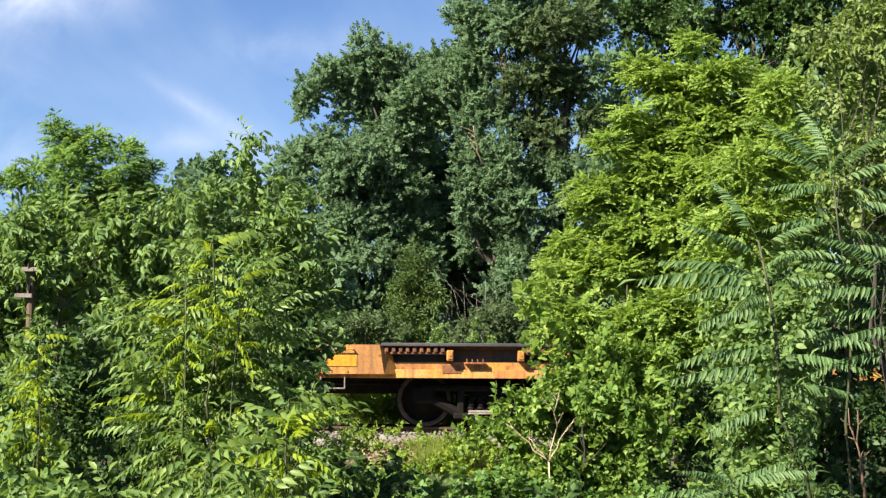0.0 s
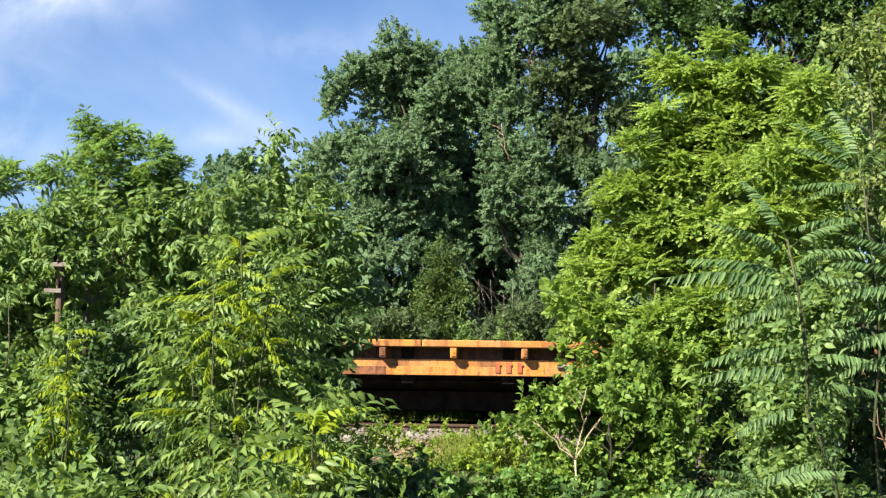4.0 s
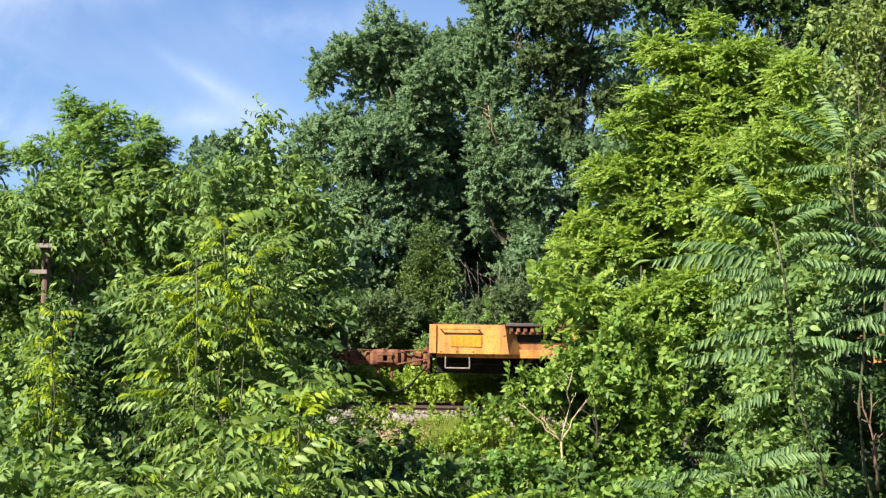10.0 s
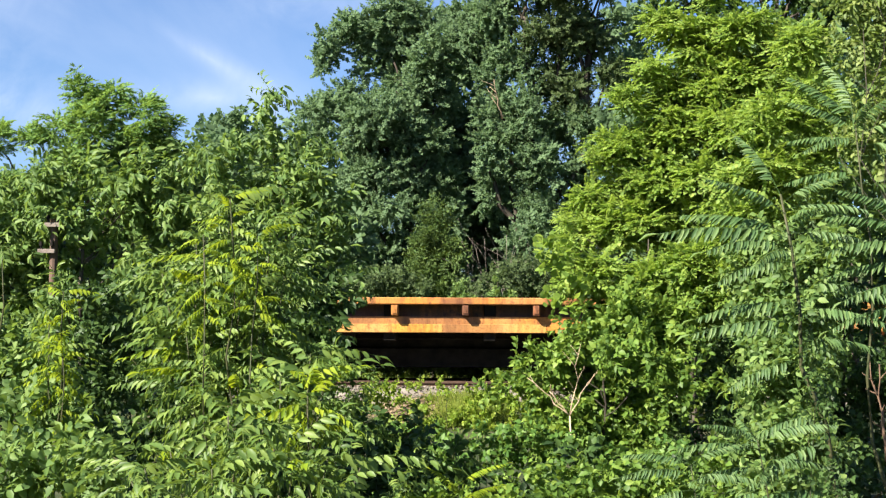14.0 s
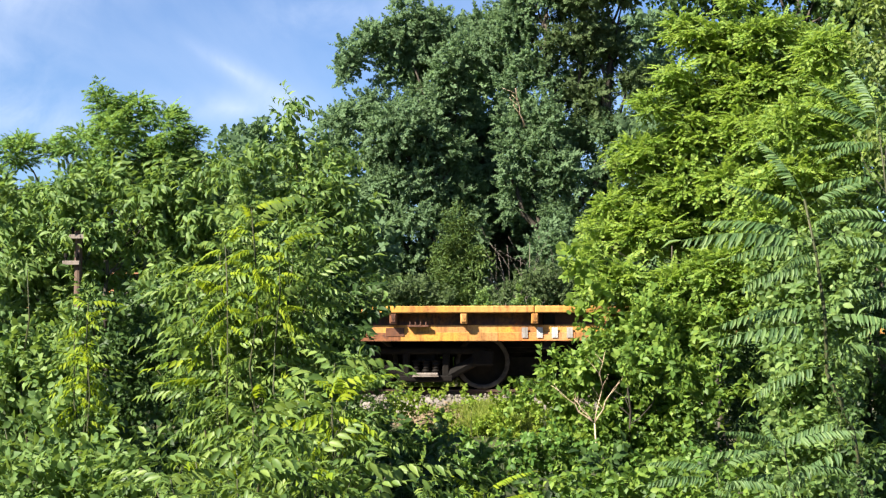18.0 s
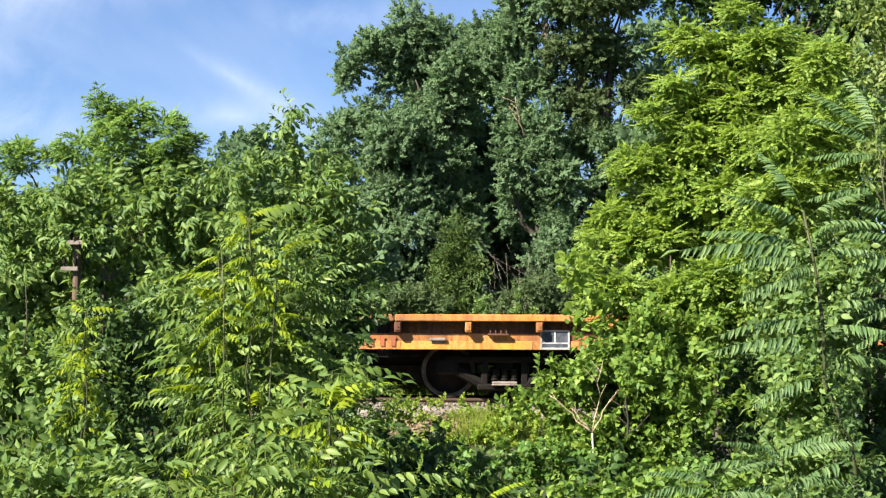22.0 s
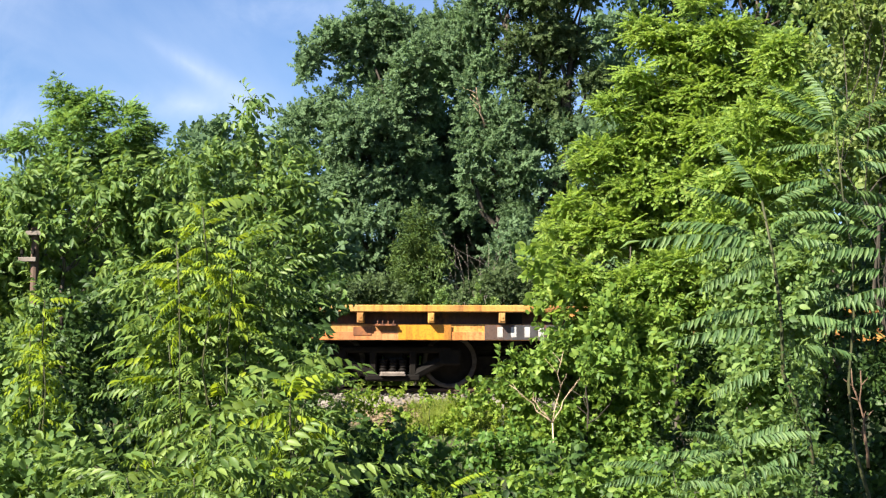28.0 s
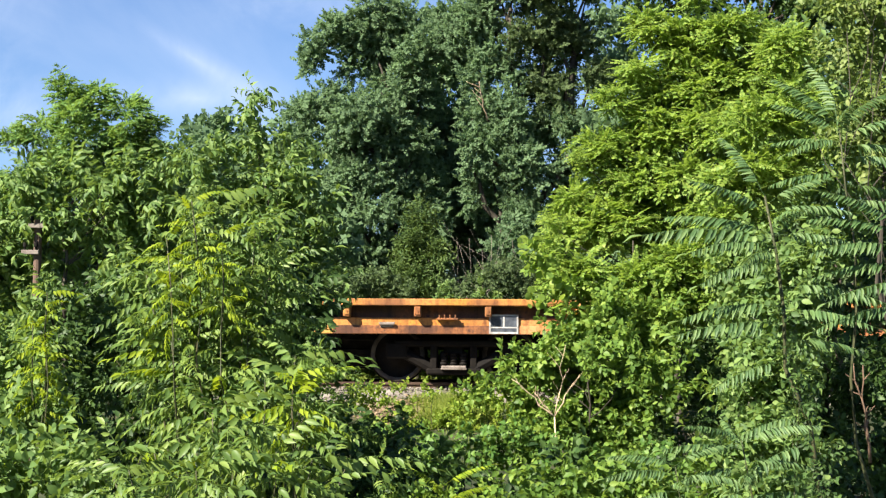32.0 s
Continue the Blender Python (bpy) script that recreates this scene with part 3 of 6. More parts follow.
track = tagged(new("railway_track"), "rusty steel rails on creosoted timber sleepers", "railway track", kind="structure")
track.location = (0, CAR_Y, 0)
for side in (-1, 1):
    bm = bmesh.new()
    rp = [(-.07, 0), (.07, 0), (.07, .012), (.012, .03), (.012, .125), (.036, .135), (.036, .168), (.028, .172), (-.028, .172), (-.036, .168), (-.036, .135), (-.012, .125), (-.012, .03), (-.07, .012)]
    ends = [[bm.verts.new((x, side * .755 + y, RAIL_Z - .172 + z)) for y, z in rp] for x in (-1500, 1500)]
    for k in range(len(rp)):
        bm.faces.new((ends[0][k], ends[1][k], ends[1][(k + 1) % len(rp)], ends[0][(k + 1) % len(rp)]))
    part("rail", bm, M_RAIL, track)
bm = bmesh.new()
box(bm, -.115, .115, -1.3, 1.3, -.17, 0, .01)
tie = to_mesh("sleeper", bm)
for i in range(80):
    link_mesh("sleeper", tie, M_TIE, track, "", pose((i - 39.5) * .5, 0, RAIL_Z - .176))

# ---- the train ----
BODY, PITCH = 18.14, 19.597
cache = {}


def shared(key, build):
    if key not in cache:
        bm = bmesh.new()
        build(bm)
        cache[key] = to_mesh(key.split(":")[0], bm)
    return cache[key]


def b_deck(bm):
    box(bm, -BODY + .05, -.05, -1.36, 1.36, 1.175, 1.245, .006)


def b_edge(x0, x1, thin=False):
    def go(bm):
        box(bm, x0, x1, -1.53, -1.361, 1.165 if not thin else 1.215, 1.27, .012)
    return go


def b_sill(bm):
    """A low channel along the side, with an open recess between it and the deck's lip."""
    box(bm, -BODY + .66, -.76, -1.355, -1.335, .77, .985, 0)
    box(bm, -BODY + .66, -.76, -1.34, -1.20, .962, .984, 0)
    box(bm, -BODY + .66, -.76, -1.36, -1.28, .742, .768, .004)


def b_recess(bm):
    box(bm, -BODY + .06, -.06, -1.20, -1.18, .90, 1.174, 0)


def b_flange(x0, x1):
    def go(bm):
        box(bm, x0, x1, -1.376, -1.356, .745, .872, .004)
    return go


def b_pocket(bm):
    box(bm, -.052, .052, -1.515, -1.21, 1.0, 1.163, .012)
    box(bm, -.040, .040, -1.53, -1.5, 1.03, 1.14, .006)
    rod(bm, (0, -1.54, 1.085), (0, -1.53, 1.085), .018, .018, 6)


def b_stud(bm):
    box(bm, -.03, .03, -1.50, -1.40, 1.13, 1.205, .008)


def b_stud_ledge(bm):
    box(bm, -.48, .48, -1.47, -1.362, 1.10, 1.135, .005)


def b_end_plain(long):
    """The flush plate at a car's end with its raking return; x runs inward from the end."""
    def go(bm):
        front = [bm.verts.new((-x, -1.532, z)) for x, z in ((0, .80), (long + .07, .80), (long, 1.235), (0, 1.235))]
        back = [bm.verts.new((-x, -1.36, z)) for x, z in ((.02, .80), (long + .26, .80), (long + .15, 1.235), (.02, 1.235))]
        bm.faces.new(front)
        for k in range(4):
            bm.faces.new((front[k], back[k], back[(k + 1) % 4], front[(k + 1) % 4]))
        bm.faces.new(back[::-1])
        bmesh.ops.recalc_face_normals(bm, faces=bm.faces)
        box(bm, -.10, .005, -1.552, -1.535, .805, 1.23, .004)
        for x in (.16, .40, .64):
            rod(bm, (-x, -1.532, .84), (-x, -1.545, .84), .012, .012, 6)
    return go


def b_end_hole(bm):
    for x0, x1, z0, z1 in ((0, .10, .70, 1.25), (.10, .62, 1.12, 1.165), (.10, .62, .775, .83), (.52, .62, .83, 1.12)):
        box(bm, -x1, -x0, -1.50, -1.36, z0, z1, .008)


def b_hole_back(bm):
    box(bm, -.56, -.06, -1.24, -1.225, .78, 1.16, 0)


def b_well_back(bm):
    box(bm, -.72, -.10, -1.195, -1.18, .56, 1.018, 0)


def b_end_brake(bm):
    """The brake end: a deep panel beside an open step well."""
    box(bm, -1.55, -.72, -1.53, -1.33, .74, 1.235, .01)
    box(bm, -.72, -.06, -1.53, -1.33, 1.02, 1.235, .01)
    box(bm, -.13, -.06, -1.53, -1.40, .86, 1.02, .006)
    vs = [bm.verts.new(p) for p in ((-1.55, -1.53, 1.235), (-1.55, -1.53, .64), (-1.68, -1.53, .64), (-1.95, -1.53, 1.235), (-1.55, -1.34, 1.235), (-1.55, -1.34, .64), (-1.68, -1.34, .64), (-1.95, -1.34, 1.235))]
    for ids in ((0, 1, 2, 3), (7, 6, 5, 4), (0, 4, 5, 1), (1, 5, 6, 2), (2, 6, 7, 3), (3, 7, 4, 0)):
        bm.faces.new([vs[i] for i in ids])
    bmesh.ops.recalc_face_normals(bm, faces=bm.faces)


def b_well_frame(bm):
    for x0, x1, z0, z1 in ((.70, .735, .58, 1.02), (.09, .125, .58, 1.02), (.09, .735, .56, .585)):
        box(bm, -x1, -x0, -1.525, -1.49, z0, z1, .004)


def b_brake_gear(bm):
    rod(bm, (-1.30, -1.62, .98), (-1.30, -1.54, .98), .16, .13, 14)
    box(bm, -1.46, -1.18, -1.66, -1.54, .86, 1.08, .03)
    rod(bm, (-1.20, -1.62, 1.10), (-.98, -1.60, 1.16), .03, .02, 8)
    rod(bm, (-1.45, -1.60, .90), (-1.60, -1.58, .66), .035, .03, 8)
    rod(bm, (-1.18, -1.60, .95), (-1.0, -1.58, .98), .045, .045, 8)
    rod(bm, (-1.42, -1.60, 1.12), (-1.24, -1.60, 1.16), .055, .045, 10)
    box(bm, -1.66, -1.52, -1.60, -1.54, .92, 1.10, .02)
    rod(bm, (-1.58, -1.58, .95), (-1.66, -1.56, .60), .028, .022, 8)
    for i in range(7):
        rod(bm, (-1.70 - i * .055, -1.55, .60 - .012 * i * (6 - i) / 3), (-1.745 - i * .055, -1.55, .60 - .012 * (i + 1) * (5 - i) / 3), .016, .010, 6)


def b_brake_rod(bm):
    rod(bm, (-2.08, -1.55, .60), (-3.05, -1.50, .655), .012, .012, 8)
    rod(bm, (-2.05, -1.55, .585), (-2.16, -1.55, .615), .026, .026, 8)
    box(bm, -3.09, -3.03, -1.52, -1.30, .60, .745, .006)


def b_tall_rail(bm):
    for a, b in (((-.68, 1.24), (-.66, 1.78)), ((-.14, 1.24), (-.12, 1.78)), ((-.66, 1.78), (-.12, 1.78)), ((-.67, 1.52), (-.13, 1.52))):
        rod(bm, (a[0], -1.47, a[1]), (b[0], -1.47, b[1]), .012, .012, 8)


def b_mid_rail(bm):
    for a, b in (((-.62, 1.235), (-.62, 1.50)), ((-.10, 1.235), (-.08, 1.62)), ((-.66, 1.38), (-.06, 1.36)), ((-.64, 1.50), (-.58, 1.50))):
        rod(bm, (a[0], -1.47, a[1]), (b[0], -1.47, b[1]), .014, .014, 8)
    rod(bm, (-.72, -1.44, 1.235), (-.62, -1.47, 1.45), .010, .010, 6)


def b_low_rail(bm):
    for a, b in (((-.10, 1.26), (-.10, 1.40)), ((-.60, 1.26), (-.60, 1.40)), ((-.10, 1.40), (-.60, 1.40))):
        rod(bm, (a[0], -1.44, a[1]), (b[0], -1.44, b[1]), .013, .013, 8)


def b_step(bm):
    for a, b in (((-.24, .79), (-.24, .585)), ((-.60, .79), (-.60, .585)), ((-.235, .585), (-.605, .585))):
        rod(bm, (a[0], -1.49, a[1]), (b[0], -1.49, b[1]), .012, .012, 6)


def b_grab(bm):
    for a, b in (((-.16, -1.535, 1.17), (-.16, -1.59, 1.17)), ((-.72, -1.535, 1.17), (-.72, -1.59, 1.17)), ((-.15, -1.59, 1.17), (-.73, -1.59, 1.17))):
        rod(bm, a, b, .011, .011, 6)


def b_center(bm):
    box(bm, -BODY + .1, -.1, -.33, .33, .50, 1.17, .01)
    # made-up lower box: fills the shade under the car with black
    box(bm, -BODY + 3.6, -3.6, -.42, .42, .20, .50, .01)


def b_bearer(bm):
    box(bm, -.09, .09, -1.29, 1.29, .62, 1.17, .01)


def b_end_sill(bm):
    box(bm, -.10, 0, -1.46, 1.46, .74, 1.17, .01)
    box(bm, -.02, .05, -.36, .36, .48, 1.06, .02)


def b_coupler(bm):
    """A drawbar and its knuckle; x runs outward from the car's end."""
    box(bm, .0, .52, -.085, .085, .64, .79, .02)
    box(bm, .48, .80, -.18, .15, .58, .86, .05)
    box(bm, .66, .87, -.21, -.04, .62, .82, .035)
    box(bm, .02, .12, -.24, .24, .52, .90, .02)
    box(bm, .14, .30, -.12, .12, .60, .83, .02)
    box(bm, .40, .50, -.13, .13, .60, .84, .03)
    box(bm, .52, .70, .10, .22, .60, .84, .04)
    rod(bm, (.70, -.12, .585), (.70, -.12, .875), .032, .032, 8)
    for z in (.665, .775):
        box(bm, .60, .80, -.215, -.19, z - .018, z + .018, .008)
    box(bm, .0, .05, -.42, -.22, .56, .84, .015)
    rod(bm, (.03, -.95, .80), (.03, -.30, .86), .012, .012, 6)
    rod(bm, (.03, -.30, .86), (.50, -.14, .84), .012, .012, 6)
    rod(bm, (.62, -.08, .58), (.62, -.08, .38), .028, .02, 8)
    rod(bm, (.05, -.30, .72), (.56, -.16, .62), .014, .014, 6)


def b_hose(bm):
    pts = [(.05, -.35, .62), (.18, -.36, .46), (.34, -.33, .28), (.52, -.26, .20), (.70, -.2, .22), (.80, -.16, .28)]
    tube(bm, pts, [.016] * 6, 8)


def b_side_frame(bm):
    """A cast truck frame, bowed down to the spring basket."""
    for s in (-1, 1):
        box(bm, min(s * .70, s * 1.04), max(s * .70, s * 1.04), -.09, .09, .36, .62, .03)
        rod(bm, (s * .78, 0, .46), (s * .30, 0, .20), .085, .085, 8)
        box(bm, min(s * .25, s * .36), max(s * .25, s * .36), -.08, .08, .20, .58, .02)
    box(bm, -.92, .92, -.08, .08, .545, .66, .03)
    box(bm, -.42, .42, -.10, .10, .12, .225, .025)


def b_spring(bm):
    pts = [(0, 0, .235 + k * .0125) for k in range(19)]
    tube(bm, pts, [.066 if k % 4 in (0, 1) else .05 for k in range(19)], 10)


def b_seat(bm):
    box(bm, -.20, .20, -.19, .125, .200, .222, .008)
    box(bm, -.19, .19, -.18, .125, .221, .262, .010)


def b_bolster(bm):
    box(bm, -.16, .16, -.95, .95, .42, .60, .03)


def b_wheelset(bm):
    prof = [(.02, .05), (.02, .16), (-.01, .17), (-.015, .34), (.04, .352), (.045, .40), (.04, .419), (-.07, .423), (-.075, .447), (-.10, .447), (-.10, .35), (-.05, .33), (-.05, .10), (-.03, .05)]
    for side in (-1, 1):
        rings = []
        for dy, r in prof:
            y = side * (.755 + dy)
            rings.append([bm.verts.new((math.cos(a) * r, y, math.sin(a) * r)) for a in (math.tau * k / 22 for k in range(22))])
        for n, (r0, r1) in enumerate(zip(rings, rings[1:])):
            for k in range(22):
                fc = bm.faces.new((r0[k], r0[(k + 1) % 22], r1[(k + 1) % 22], r1[k]))
                fc.smooth = True
                fc.material_index = 1 if n in (4, 5, 6) else 0
    rod(bm, (0, -.98, 0), (0, .98, 0), .075, .075, 14)
    for side in (-1, 1):
        for k in range(3):
            a = math.tau * k / 3
            rod(bm, (math.cos(a) * .05, side * .99, math.sin(a) * .05), (math.cos(a) * .05, side * .975, math.sin(a) * .05), .014, .014, 6)
    bmesh.ops.recalc_face_normals(bm, faces=bm.faces)


def b_brake_cyl(bm):
    rod(bm, (-.35, -.75, .70), (.25, -.75, .70), .14, .14, 14)
    rod(bm, (.25, -.75, .70), (.9, -.72, .68), .03, .03, 8)
    rod(bm, (.95, -.78, .72), (1.5, -.78, .72), .17, .17, 14)


def b_pipe(bm):
    rod(bm, (-BODY + .3, -.52, .66), (-.3, -.52, .66), .022, .022, 8)
    rod(bm, (-BODY + 3.2, -.62, .58), (-BODY + 8.2, -.60, .60), .016, .016, 6)


def b_rack(bm):
    box(bm, -.16, .16, -1.47, -1.357, .955, .985, .005)
    for i in range(4):
        rod(bm, (-.12 + i * .08, -1.46, .985), (-.12 + i * .08, -1.46, 1.035), .011, .011, 6)


def b_plate(w, h):
    def go(bm):
        box(bm, -w / 2, w / 2, -.008, .0, -h / 2, h / 2, .002)
    return go


def b_ledge(bm):
    box(bm, -.12, .12, -.05, 0, -.025, .02, .008)
    box(bm, -.10, .10, -.012, 0, -.06, -.02, .004)


def b_board_frame(bm):
    for x0, x1, z0, z1 in ((-.22, .22, .12, .145), (-.22, .22, -.06, -.04), (-.22, .22, -.145, -.115), (-.22, -.195, -.12, .12), (.195, .22, -.12, .12), (-.012, .012, -.04, .12)):
        box(bm, x0, x1, -.014, -.004, z0, z1, 0)


def b_glyph(wide):
    def go(bm):
        box(bm, -wide / 2, wide / 2, -.003, 0, -.078, .078, 0)
    return go


wheelsets = []      # each turning wheelset with its car's number and place on it
cars = []


def flat_car(k, paint, lead="plain", trail="plain", studs=False, dark=None, marks=(), spots=(), low_beam=False, label=""):
    """A flat car whose leading end is x = 0 and whose rail top is z = 0."""
    rng = random.Random(100 + k)
    car = tagged(new("flat_car"), label, "flat car", "flat cars of the train")
    cars.append(car)
    end_paint = M_YELLOW if paint is M_ORANGE else paint
    link_mesh("deck", shared("deck", b_deck), M_RUST, car)
    e0, e1 = (-.03 if lead != "plain" else -.78), (-BODY + (.03 if trail != "plain" else 1.14))
    dark = dark or ()
    cuts = [e0] + [x for pair in dark for x in pair] + sorted((e0 + (e1 - e0) * (i + rng.uniform(-.25, .25)) / 4 for i in (1, 2, 3)), reverse=True) + [e1]
    cuts.sort(reverse=True)
    for i, (a, b) in enumerate(zip(cuts, cuts[1:])):
        pm = M_BLACKED if (studs or any(p >= (a + b) / 2 >= q for p, q in dark)) else (M_ORANGE if paint is M_RUSTY else paint)
        link_mesh("deck_edge", shared("deck_edge:%d:%d:%s" % (k, i, studs), b_edge(b + .004, a - .004, studs)), pm, car)
    link_mesh("deck_edge", shared("deck_edge:far", b_edge(-BODY + .03, -.03)), paint, car, "", pose(-BODY, 0, 0, 0, 0, 180))
    link_mesh("side_sill", shared("side_sill", b_sill), paint, car)
    link_mesh("side_sill", shared("side_sill", b_sill), paint, car, "", pose(-BODY, 0, 0, 0, 0, 180))
    for m in (None, pose(-BODY, 0, 0, 0, 0, 180)):
        link_mesh("sill_recess", shared("sill_recess", b_recess), M_RUSTY, car, "", m)
    x, stop = (-.76 if lead == "brake" else -.08), -BODY + (.64 if trail == "hole" else .08)
    while x > stop + .02:       # the lower flange, repainted in lengths
        x1 = max(x - rng.uniform(.7, 2.6), stop)
        tone = rng.random()
        pm = M_RUSTY if tone < (.75 if paint is M_RUSTY else .12) else M_ORANGE if paint is M_RUSTY else (M_YELLOW if tone < .45 else (M_FLANGE if tone < .75 else paint))
        part_bm = bmesh.new()
        b_flange(x1 + .004, x)(part_bm)
        part("sill_flange", part_bm, pm, car)
        x = x1
    step = 1.11 if lead == "brake" and trail == "hole" else 1.064
    for i in range(16 if step < 1.1 else 15):
        x = -1.07 - i * step
        link_mesh("stake_pocket", shared("stake_pocket", b_pocket), M_RUSTY if rng.random() < .4 else paint, car, "", pose(x, 0, 0))
        if studs and i < 15 and i % 5 != 3 and not (k == 5 and i in (10, 11)):
            pm = M_RUSTY if rng.random() < .5 else M_ORANGE
            ledge = link_mesh("stud_ledge", shared("stud_ledge", b_stud_ledge), pm, car, "", pose(x - .53, 0, 0))
            for j in range(9):
                link_mesh("stud", shared("stud", b_stud), pm, ledge, "", pose(-.42 + j * .105, 0, 0))
        link_mesh("stake_pocket", shared("stake_pocket", b_pocket), paint, car, "", pose(x, 0, 0) @ pose(0, 0, 0, 0, 0, 180))
    for end, sort in ((0, lead), (1, trail)):
        m = pose(0, 0, 0) if not end else pose(-BODY, 0, 0) @ Matrix.Diagonal((-1, 1, 1, 1))
        far = pose(0, 0, 0, 0, 0, 180) @ Matrix.Diagonal((-1, 1, 1, 1)) if not end else pose(-BODY, 0, 0, 0, 0, 180)
        for mm, near in ((m, True), (far, False)):
            if sort in ("plain", "rail") or not near:
                link_mesh("end_panel", shared("end_panel:%d" % end, b_end_plain(1.12 if end else .76)), end_paint, car, "", mm)
                link_mesh("grab_iron", shared("grab_iron", b_grab), paint, car, "", mm)
                link_mesh("stirrup_step", shared("stirrup_step", b_step), M_ARM, car, "", mm)
                if near and sort == "rail":
                    link_mesh("handrail", shared("handrail:mid", b_mid_rail), paint, car, "end handrail", mm)
                    link_mesh("paint_patch", shared("paint_patch:door", b_plate(.46, .23)), M_PATCH, car, "bright orange patch", pose(-.38, -1.545, .925))
                    bd = link_mesh("notice_board", shared("notice_board:b", b_plate(.42, .29)), M_WHITE, car, "white notice board with black panels", pose(-.98, -1.535, 1.04))
                    for dx in (-.10, .09):
                        link_mesh("black_panel", shared("black_panel:0.15:0.15", b_plate(.15, .15)), M_BLACKED, bd, "", pose(dx, -.010, .04))
            elif sort == "hole":
                link_mesh("end_panel", shared("end_panel:hole", b_end_hole), paint, car, "end panel with a hand hole", mm)
                link_mesh("hand_hole", shared("hand_hole", b_hole_back), M_GRIME, car, "", mm)
                link_mesh("handrail", shared("handrail:low", b_low_rail), M_RUSTY, car, "", mm)
            else:
                link_mesh("end_panel", shared("end_panel:brake", b_end_brake), paint, car, "deep end panel over an open step", mm)
                link_mesh("step_well", shared("step_well", b_well_back), M_GRIME, car, "", mm)
                link_mesh("step_frame", shared("step_frame", b_well_frame), paint, car, "", mm)
                link_mesh("brake_gear", shared("brake_gear", b_brake_gear), M_RUST if k in (5, 19, 15) else M_GRIME, car, "", mm)
                link_mesh("brake_rod", shared("brake_rod", b_brake_rod), M_ARM, car, "", mm)
                if not studs:
                    link_mesh("handrail", shared("handrail:tall", b_tall_rail), paint, car, "tall end handrail", mm)
                bd = link_mesh("notice_board", shared("notice_board:b", b_plate(.42, .29)), M_WHITE, car, "white notice board with black panels", pose(-.98, -1.535, 1.04))
                for dx, dz, w, h in ((-.10, .04, .15, .15), (.09, .04, .15, .15), (0, -.09, .34, .05)):
                    link_mesh("black_panel", shared("black_panel:%.2f:%.2f" % (w, h), b_plate(w, h)), M_BLACKED, bd, "", pose(dx, -.010, dz))
        link_mesh("end_sill", shared("end_sill", b_end_sill), M_GRIME, car, "", m)
        link_mesh("coupler", shared("coupler", b_coupler), M_COUPLER, car, "", m)
        link_mesh("air_hose", shared("air_hose", b_hose), M_GRIME, car, "", m)
    link_mesh("center_sill", shared("center_sill", b_center), M_GRIME, car)
    for i in range(7):
        link_mesh("cross_bearer", shared("cross_bearer", b_bearer), M_GRIME, car, "", pose(-4.5 - i * 1.52, 0, 0))
    link_mesh("brake_cylinder", shared("brake_cylinder", b_brake_cyl), M_GRIME, car, "", pose(-9.6, 0, 0))
    link_mesh("train_pipe", shared("train_pipe", b_pipe), M_GRIME, car)
    for x in (-2.65, -BODY + 2.65):
        truck = link_mesh("truck", shared("truck", b_bolster), M_GRIME, car, "", pose(x, 0, 0))
        for side in (-1, 1):
            link_mesh("side_frame", shared("side_frame", b_side_frame), M_STEEL, truck, "", pose(0, side * 1.0, 0))
            link_mesh("spring_seat", shared("spring_seat", b_seat), M_ARM, truck, "", pose(0, side * 1.0, 0, 0, 0, 0 if side < 0 else 180))
            for i in (-1, 0, 1):
                link_mesh("spring", shared("spring", b_spring), M_STEEL, truck, "", pose(i * .15, side * 1.0, 0))
        for ax in (-.865, .865):
            w = link_mesh("wheelset", shared("wheelset", b_wheelset), M_STEEL, truck, "", pose(ax, 0, .423))
            if len(w.data.materials) < 2:
                w.data.materials.append(M_TREAD)
            wheelsets.append((w, k, x + ax, ax))
        link_mesh("tie_rack", shared("tie_rack", b_rack), M_RUSTY, car, "", pose(x - .1, 0, 0))
    if lead == "plain":
        bd = link_mesh("notice_board", shared("notice_board:a", b_plate(.44, .27)), M_GLASS, car, "dark notice board in a white frame", pose(-1.90, -1.379, .895))
        link_mesh("board_frame", shared("board_frame", b_board_frame), M_WHITE, bd)
    link_mesh("card_holder", shared("card_holder", b_ledge), M_ARM, car, "", pose(-3.66, -1.377, .90))
    link_mesh("builder_plate", shared("builder_plate", b_plate(.28, .13)), M_RUSTY, car, "", pose(-BODY + 2.2, -1.377, .88))
    if low_beam:
        bm_key = "low_beam"

        def b_low(bm):
            box(bm, -4.6, -1.8, -1.372, -1.345, .64, .675, .004)
            for x in (-4.55, -3.9, -2.6, -1.85):
                box(bm, x - .02, x + .02, -1.372, -1.345, .675, .742, 0)
        link_mesh("lower_beam", shared(bm_key, b_low), paint, car)
    if studs:
        # a black strip along the recess below the deck edge
        link_mesh("soot_band", shared("soot_band", b_plate(BODY - 2.4, .19)), M_BLACKED, car, "black soot under the deck edge", pose(-BODY / 2, -1.2035, 1.075))
    for x0, x1, pm in spots:      # patches of other paint on the sill
        link_mesh("paint_patch", shared("paint_patch:%.2f" % (x0 - x1), b_plate(x0 - x1, .225)), pm, car, "", pose((x0 + x1) / 2, -1.379, .862))
    for x, pm in (((-.62, M_PATCH),) if lead == "plain" and rng.random() < .6 else ()) + (((-BODY + .55, M_PATCH),) if trail == "plain" and rng.random() < .7 else ()):
        link_mesh("paint_patch", shared("paint_patch:end", b_plate(.46, .17)), pm, car, "", pose(x, -1.534, .98 + rng.uniform(-.03, .03)))
    for x0, x1, count, pm in marks:   # lettering as plain bars
        w = (x1 - x0) / count
